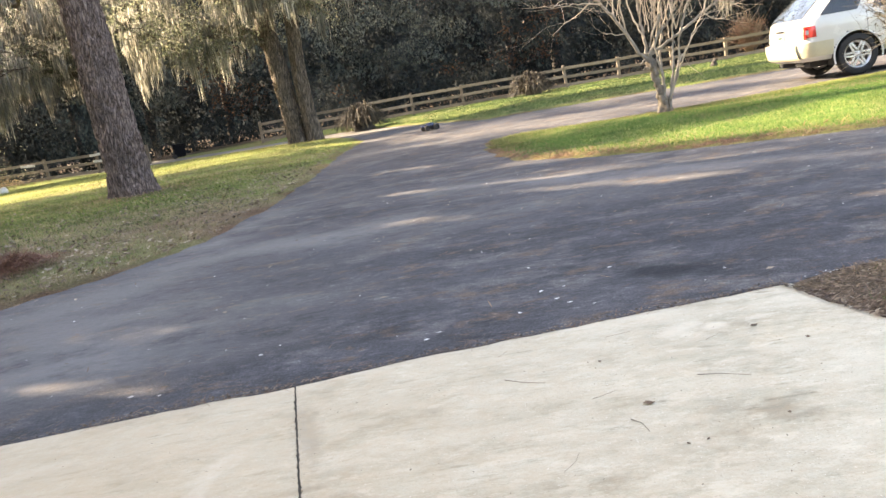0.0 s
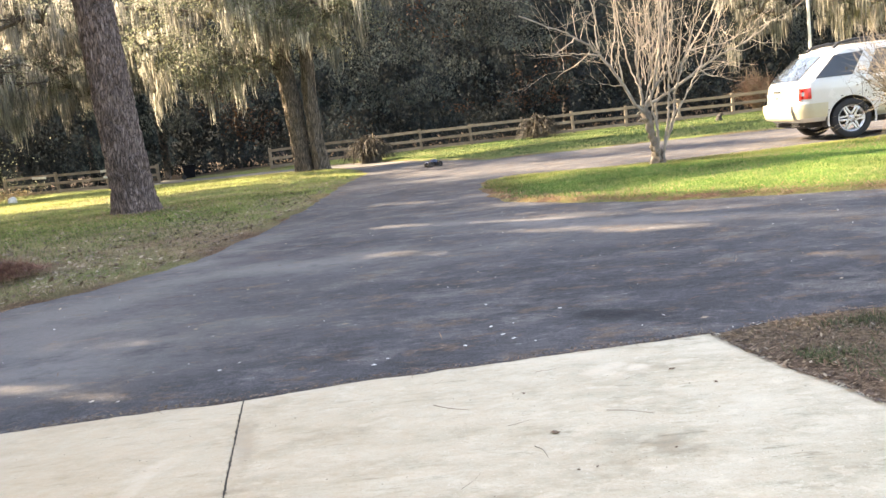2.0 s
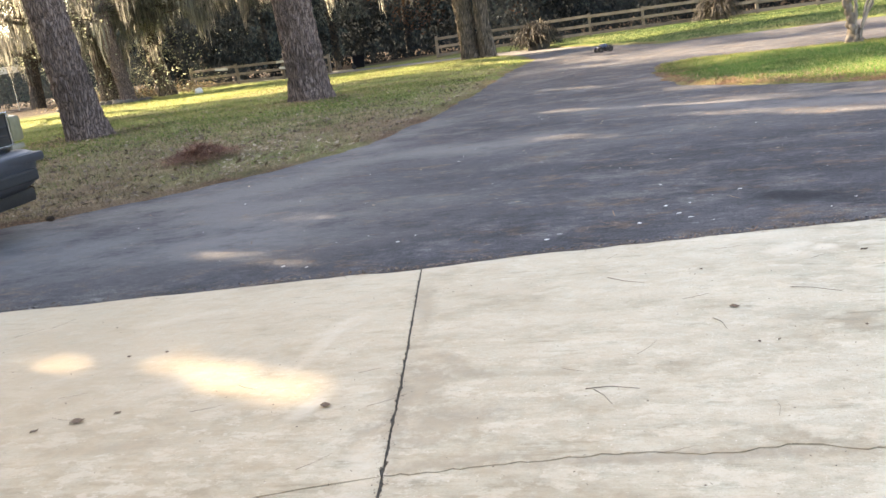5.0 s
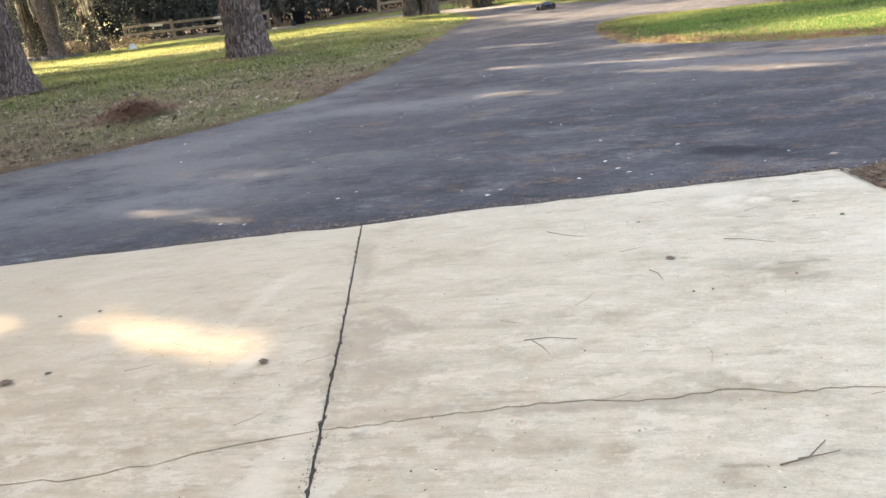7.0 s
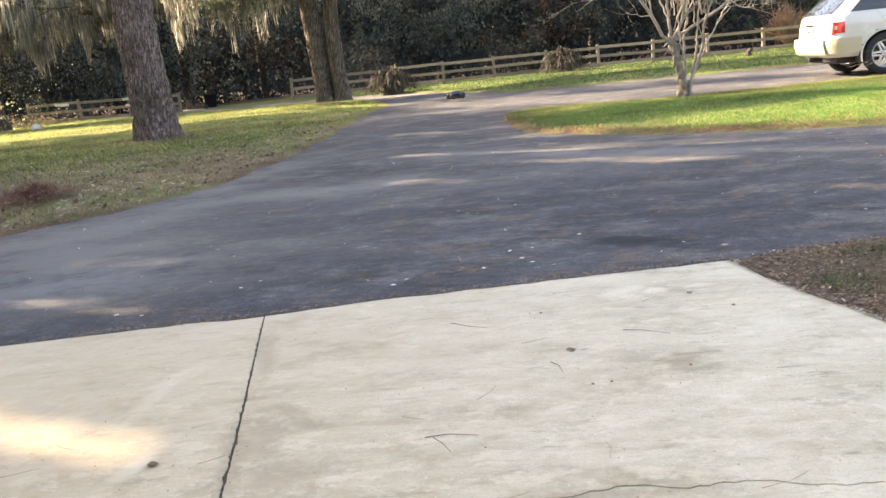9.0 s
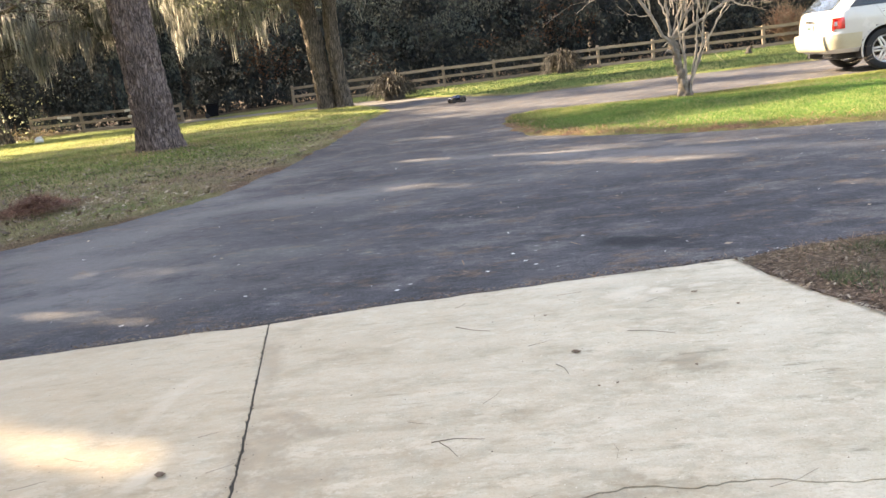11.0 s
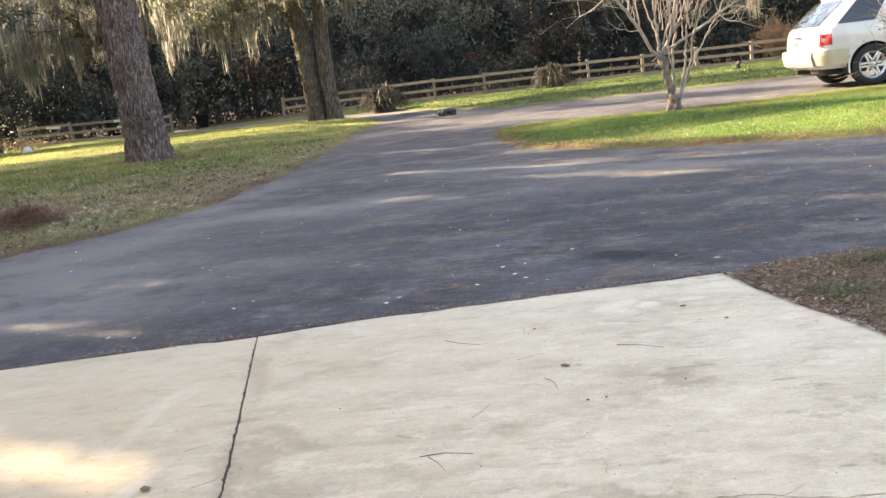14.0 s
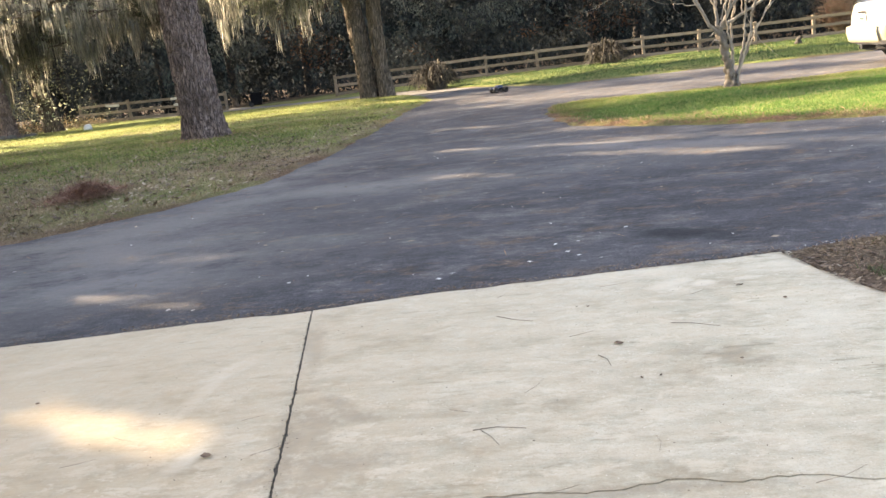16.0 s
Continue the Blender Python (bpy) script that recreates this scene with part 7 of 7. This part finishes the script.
pts, _ = scatter(60000, 0.3, 9, 7.4, 13.5, lambda p, d, i: i & (d > 0.02) & (np.min([np.hypot((p[:, 0] - x) * 0.6, p[:, 1] - y) / r for x, y, r in worn], axis=0) < rng.random(len(d)) * 1.3))
stuff("worn_grass", blade_arrays(pts, 0.036, 0.009, 1.1), GRASS_DRY, "dry brown patches in the island grass", "grass")
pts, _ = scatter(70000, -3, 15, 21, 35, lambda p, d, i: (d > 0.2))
stuff("verge_grass", blade_arrays(pts, 0.055, 0.014), VERGE_GRASS, "green mown grass on the verge by the fence, darkened as if shaded", "grass")
pts, _ = scatter(26000, -13, 15, 3, 25, lambda p, d, i: (d > -0.16) & (d < np.where(i, 0.8, 0.5) * rng.random(len(d))) & ~((p[:, 0] > 1.2) & (p[:, 1] < 4.2) & (d < 0)))
stuff("straw_edging", flat_leaf_arrays(pts, rng.uniform(0.08, 0.2, len(pts)), 0.045, 0.15), STRAW, "rust-coloured pine straw along the driveway edges", "pine straw")
pts, _ = scatter(42000, 0.2, 14, 7, 15.6, lambda p, d, i: i & (d > -0.05) & (d < 0.75 * rng.random(len(d)) ** 1.5) & (p[:, 1] < 13))
stuff("island_straw", flat_leaf_arrays(pts, rng.uniform(0.05, 0.15, len(pts)), 0.07, 0.25), STRAW, "rust-brown pine straw and leaves along the island edge", "pine straw")
pts, _ = scatter(17000, -12, -2.6, 4.8, 22, lambda p, d, i: (d > 0.1) & (rng.random(len(d)) < np.clip(1.2 - (p[:, 1] - 5) / 12, 0.08, 1)))
stuff("lawn_leaves", flat_leaf_arrays(pts, rng.uniform(0.035, 0.085, len(pts)), 0.55), DEAD_LEAF, "small dry leaves scattered over the lawn", "leaves")
BED_LEAF = leafy("bed_leaf", [(0.0, (0.07, 0.042, 0.026)), (0.6, (0.18, 0.12, 0.075)), (0.9, (0.30, 0.22, 0.14)), (1.0, (0.48, 0.40, 0.29))], 0.1)
pts, _ = scatter(30000, 1.1, 5, 0.5, 4.2, lambda p, d, i: d > 0.0)
stuff("bed_leaves", flat_leaf_arrays(pts, rng.uniform(0.006, 0.026, len(pts)), 0.45, 0.35), BED_LEAF, "brown leaf litter on the bare bed beside the concrete", "leaves")
BED_STRAW = leafy("faded_pine_straw", [(0.0, (0.12, 0.06, 0.035)), (0.6, (0.27, 0.15, 0.09)), (1.0, (0.46, 0.33, 0.22))], 0.1)
pts, _ = scatter(20000, 1.1, 5, 0.5, 4.2, lambda p, d, i: (d > -0.02) & (rng.random(len(d)) < np.clip(1.1 - d / 0.35, 0.3, 1)))
stuff("bed_straw", flat_leaf_arrays(pts, rng.uniform(0.03, 0.10, len(pts)), 0.03, 0.2), BED_STRAW, "reddish pine straw on the bare bed beside the concrete", "pine straw")
pts, _ = scatter(9000, 1.25, 5, 0.5, 4, lambda p, d, i: d > 0.06)
stuff("bed_grass", blade_arrays(pts, 0.028, 0.004, 0.9), GRASS_DRY, "sparse dry grass in the bare bed", "grass")
BED_GREEN = leafy("bed_green_blade", [(0.0, (0.07, 0.10, 0.045)), (0.6, (0.13, 0.16, 0.075)), (1.0, (0.22, 0.22, 0.12))], 0.35)
patches = [(1.52, 3.02, 0.10, 0.07), (1.95, 3.47, 0.14, 0.05), (1.86, 2.78, 0.16, 0.12), (2.3, 3.2, 0.22, 0.15), (1.98, 2.3, 0.16, 0.14), (2.6, 2.6, 0.3, 0.25), (2.35, 1.8, 0.25, 0.25), (3.3, 3.1, 0.4, 0.2)]
tufts = np.concatenate([np.column_stack([rng.normal(x, a, int(5500 * math.sqrt(a * b))), rng.normal(y, b, int(5500 * math.sqrt(a * b)))]) for x, y, a, b in patches])
z, d, _ = land(tufts[:, 0], tufts[:, 1])
tufts = np.column_stack([tufts, z])[d > 0.04]
stuff("bed_weeds", blade_arrays(tufts, 0.030, 0.006, 0.8), BED_GREEN, "low green grass patches in the bed beside the concrete", "grass")
grit_pts = np.column_stack([rng.normal(1.60, 0.11, 150), rng.normal(3.66, 0.02, 150), np.zeros(150)])
stuff("edge_grit", flat_leaf_arrays(grit_pts, rng.uniform(0.004, 0.013, 150), 0.7, 0.3), PALE_FLECK, "pale crumbled grit where bed and asphalt meet", "debris")
pile = np.array([(-4.68, 8.2, 0.05)]) + rng.normal(0, 1, (4200, 3)) * np.array([0.17, 0.23, 0.02])
pile[:, 2] = 0.085 + np.exp(-(((pile[:, 0] + 4.68) / 0.24) ** 2 + ((pile[:, 1] - 8.2) / 0.32) ** 2)) * 0.14 * rng.uniform(0.3, 1, 4200)
stuff("straw_pile", flat_leaf_arrays(pile, rng.uniform(0.08, 0.18, 4200), 0.035, 0.3), RED_STRAW, "low raked heap of rust-brown pine straw on the lawn", "pine straw")
pts, _ = scatter(2600, -9, 9, 3.4, 22, lambda p, d, i: (d < -0.1) & (p[:, 1] > 3.75))
stuff("road_needles", flat_leaf_arrays(pts, rng.uniform(0.05, 0.14, len(pts)), 0.05, 0.05), STRAW, "pine needles strewn over the asphalt", "pine straw")
pts, _ = scatter(900, -7, 7, 3.4, 18, lambda p, d, i: (d < -0.1) & (p[:, 1] > 3.75))
stuff("road_leaves", flat_leaf_arrays(pts, rng.uniform(0.02, 0.05, len(pts)), 0.6, 0.1), DEAD_LEAF, "dry leaf scraps on the asphalt", "leaves")
pts, _ = scatter(420, -6, 6, 3.5, 16, lambda p, d, i: (d < -0.1) & (p[:, 1] > 3.75))
stuff("pale_flecks", flat_leaf_arrays(pts, rng.uniform(0.008, 0.024, len(pts)), 0.7, 0.1), PALE_FLECK, "pale specks of shell and leaf on the asphalt", "debris")
spots = np.array([(-1.22, 3.886), (0.259, 4.007), (0.607, 4.467), (-0.33, 3.76), (-0.39, 3.68), (0.06, 3.86), (0.20, 4.2), (0.31, 3.9), (-1.75, 3.55), (-1.6, 3.5), (-0.96, 8.93)])
stuff("bright_flecks", flat_leaf_arrays(np.column_stack([spots, np.zeros(len(spots))]), 0.034, 0.75, 0.08), PALE_FLECK, "bright pale chips on the asphalt by the concrete", "debris")
far_edge = [(-6, 2.85), (-4.4, 2.98), (-3.1, 3.08), (-2.0, 3.2), (-1.5, 3.27), (-0.95, 3.31), (-0.42, 3.42), (0.18, 3.48), (0.8, 3.55), (1.26, 3.6)]
CRUMB = leafy("crumbled_litter", [(0.0, (0.03, 0.022, 0.016)), (0.6, (0.11, 0.07, 0.042)), (1.0, (0.28, 0.21, 0.14))], 0.05)
pts = along(far_edge, 2600, 0.003, 0.07)
stuff("edge_crumbs", flat_leaf_arrays(pts, rng.uniform(0.006, 0.022, len(pts)), 0.6, 0.2), CRUMB, "crumbled brown litter along the concrete edge", "leaves")
pts = along(far_edge, 260, -0.02, 0.12)
pts[:, 2] = np.where(rng.random(len(pts)) < 0.5, 0.004, 0.0)
stuff("edge_needles", flat_leaf_arrays(pts, rng.uniform(0.04, 0.11, len(pts)), 0.04, 0.1), STRAW, "pine needles gathered along the concrete edge", "pine straw")
side_edge = [(1.235, 3.58), (1.295, 3.26), (1.37, 2.99), (1.457, 2.74), (1.53, 2.46), (1.74, 1.62), (2.03, 0.2)]
pts = along(side_edge, 800, -0.02, 0.05)
pts[:, 2] = 0.006
stuff("side_litter", flat_leaf_arrays(pts, rng.uniform(0.008, 0.035, len(pts)), 0.45, 0.2), BED_LEAF, "leaf scraps spilling over the edge of the concrete", "leaves")
joint = [(-0.945, 3.30), (-0.69, 2.0), (-0.585, 1.42), (-0.53, 1.13)]
pts = np.concatenate([along(joint, 150, 0.004, 0.022), along(joint[::-1], 150, 0.004, 0.022)])
pts[:, 2] = 0.004
stuff("joint_crumbs", flat_leaf_arrays(pts, rng.uniform(0.002, 0.007, len(pts)), 0.6, 0.2), CRUMB, "dark crumbs along the concrete joint", "debris")
pts = np.column_stack([rng.uniform(-3, 1.4, 500), rng.uniform(1.0, 3.4, 500), np.full(500, 0.004)])
pts = pts[pts[:, 0] < 1.9 - 0.19 * pts[:, 1]]
pts = pts[pts[:, 1] < 3.2 + 0.12 * pts[:, 0]]
stuff("concrete_specks", flat_leaf_arrays(pts, rng.uniform(0.003, 0.009, len(pts)), 0.6, 0.2), CRUMB, "small dark specks of litter on the concrete", "debris")
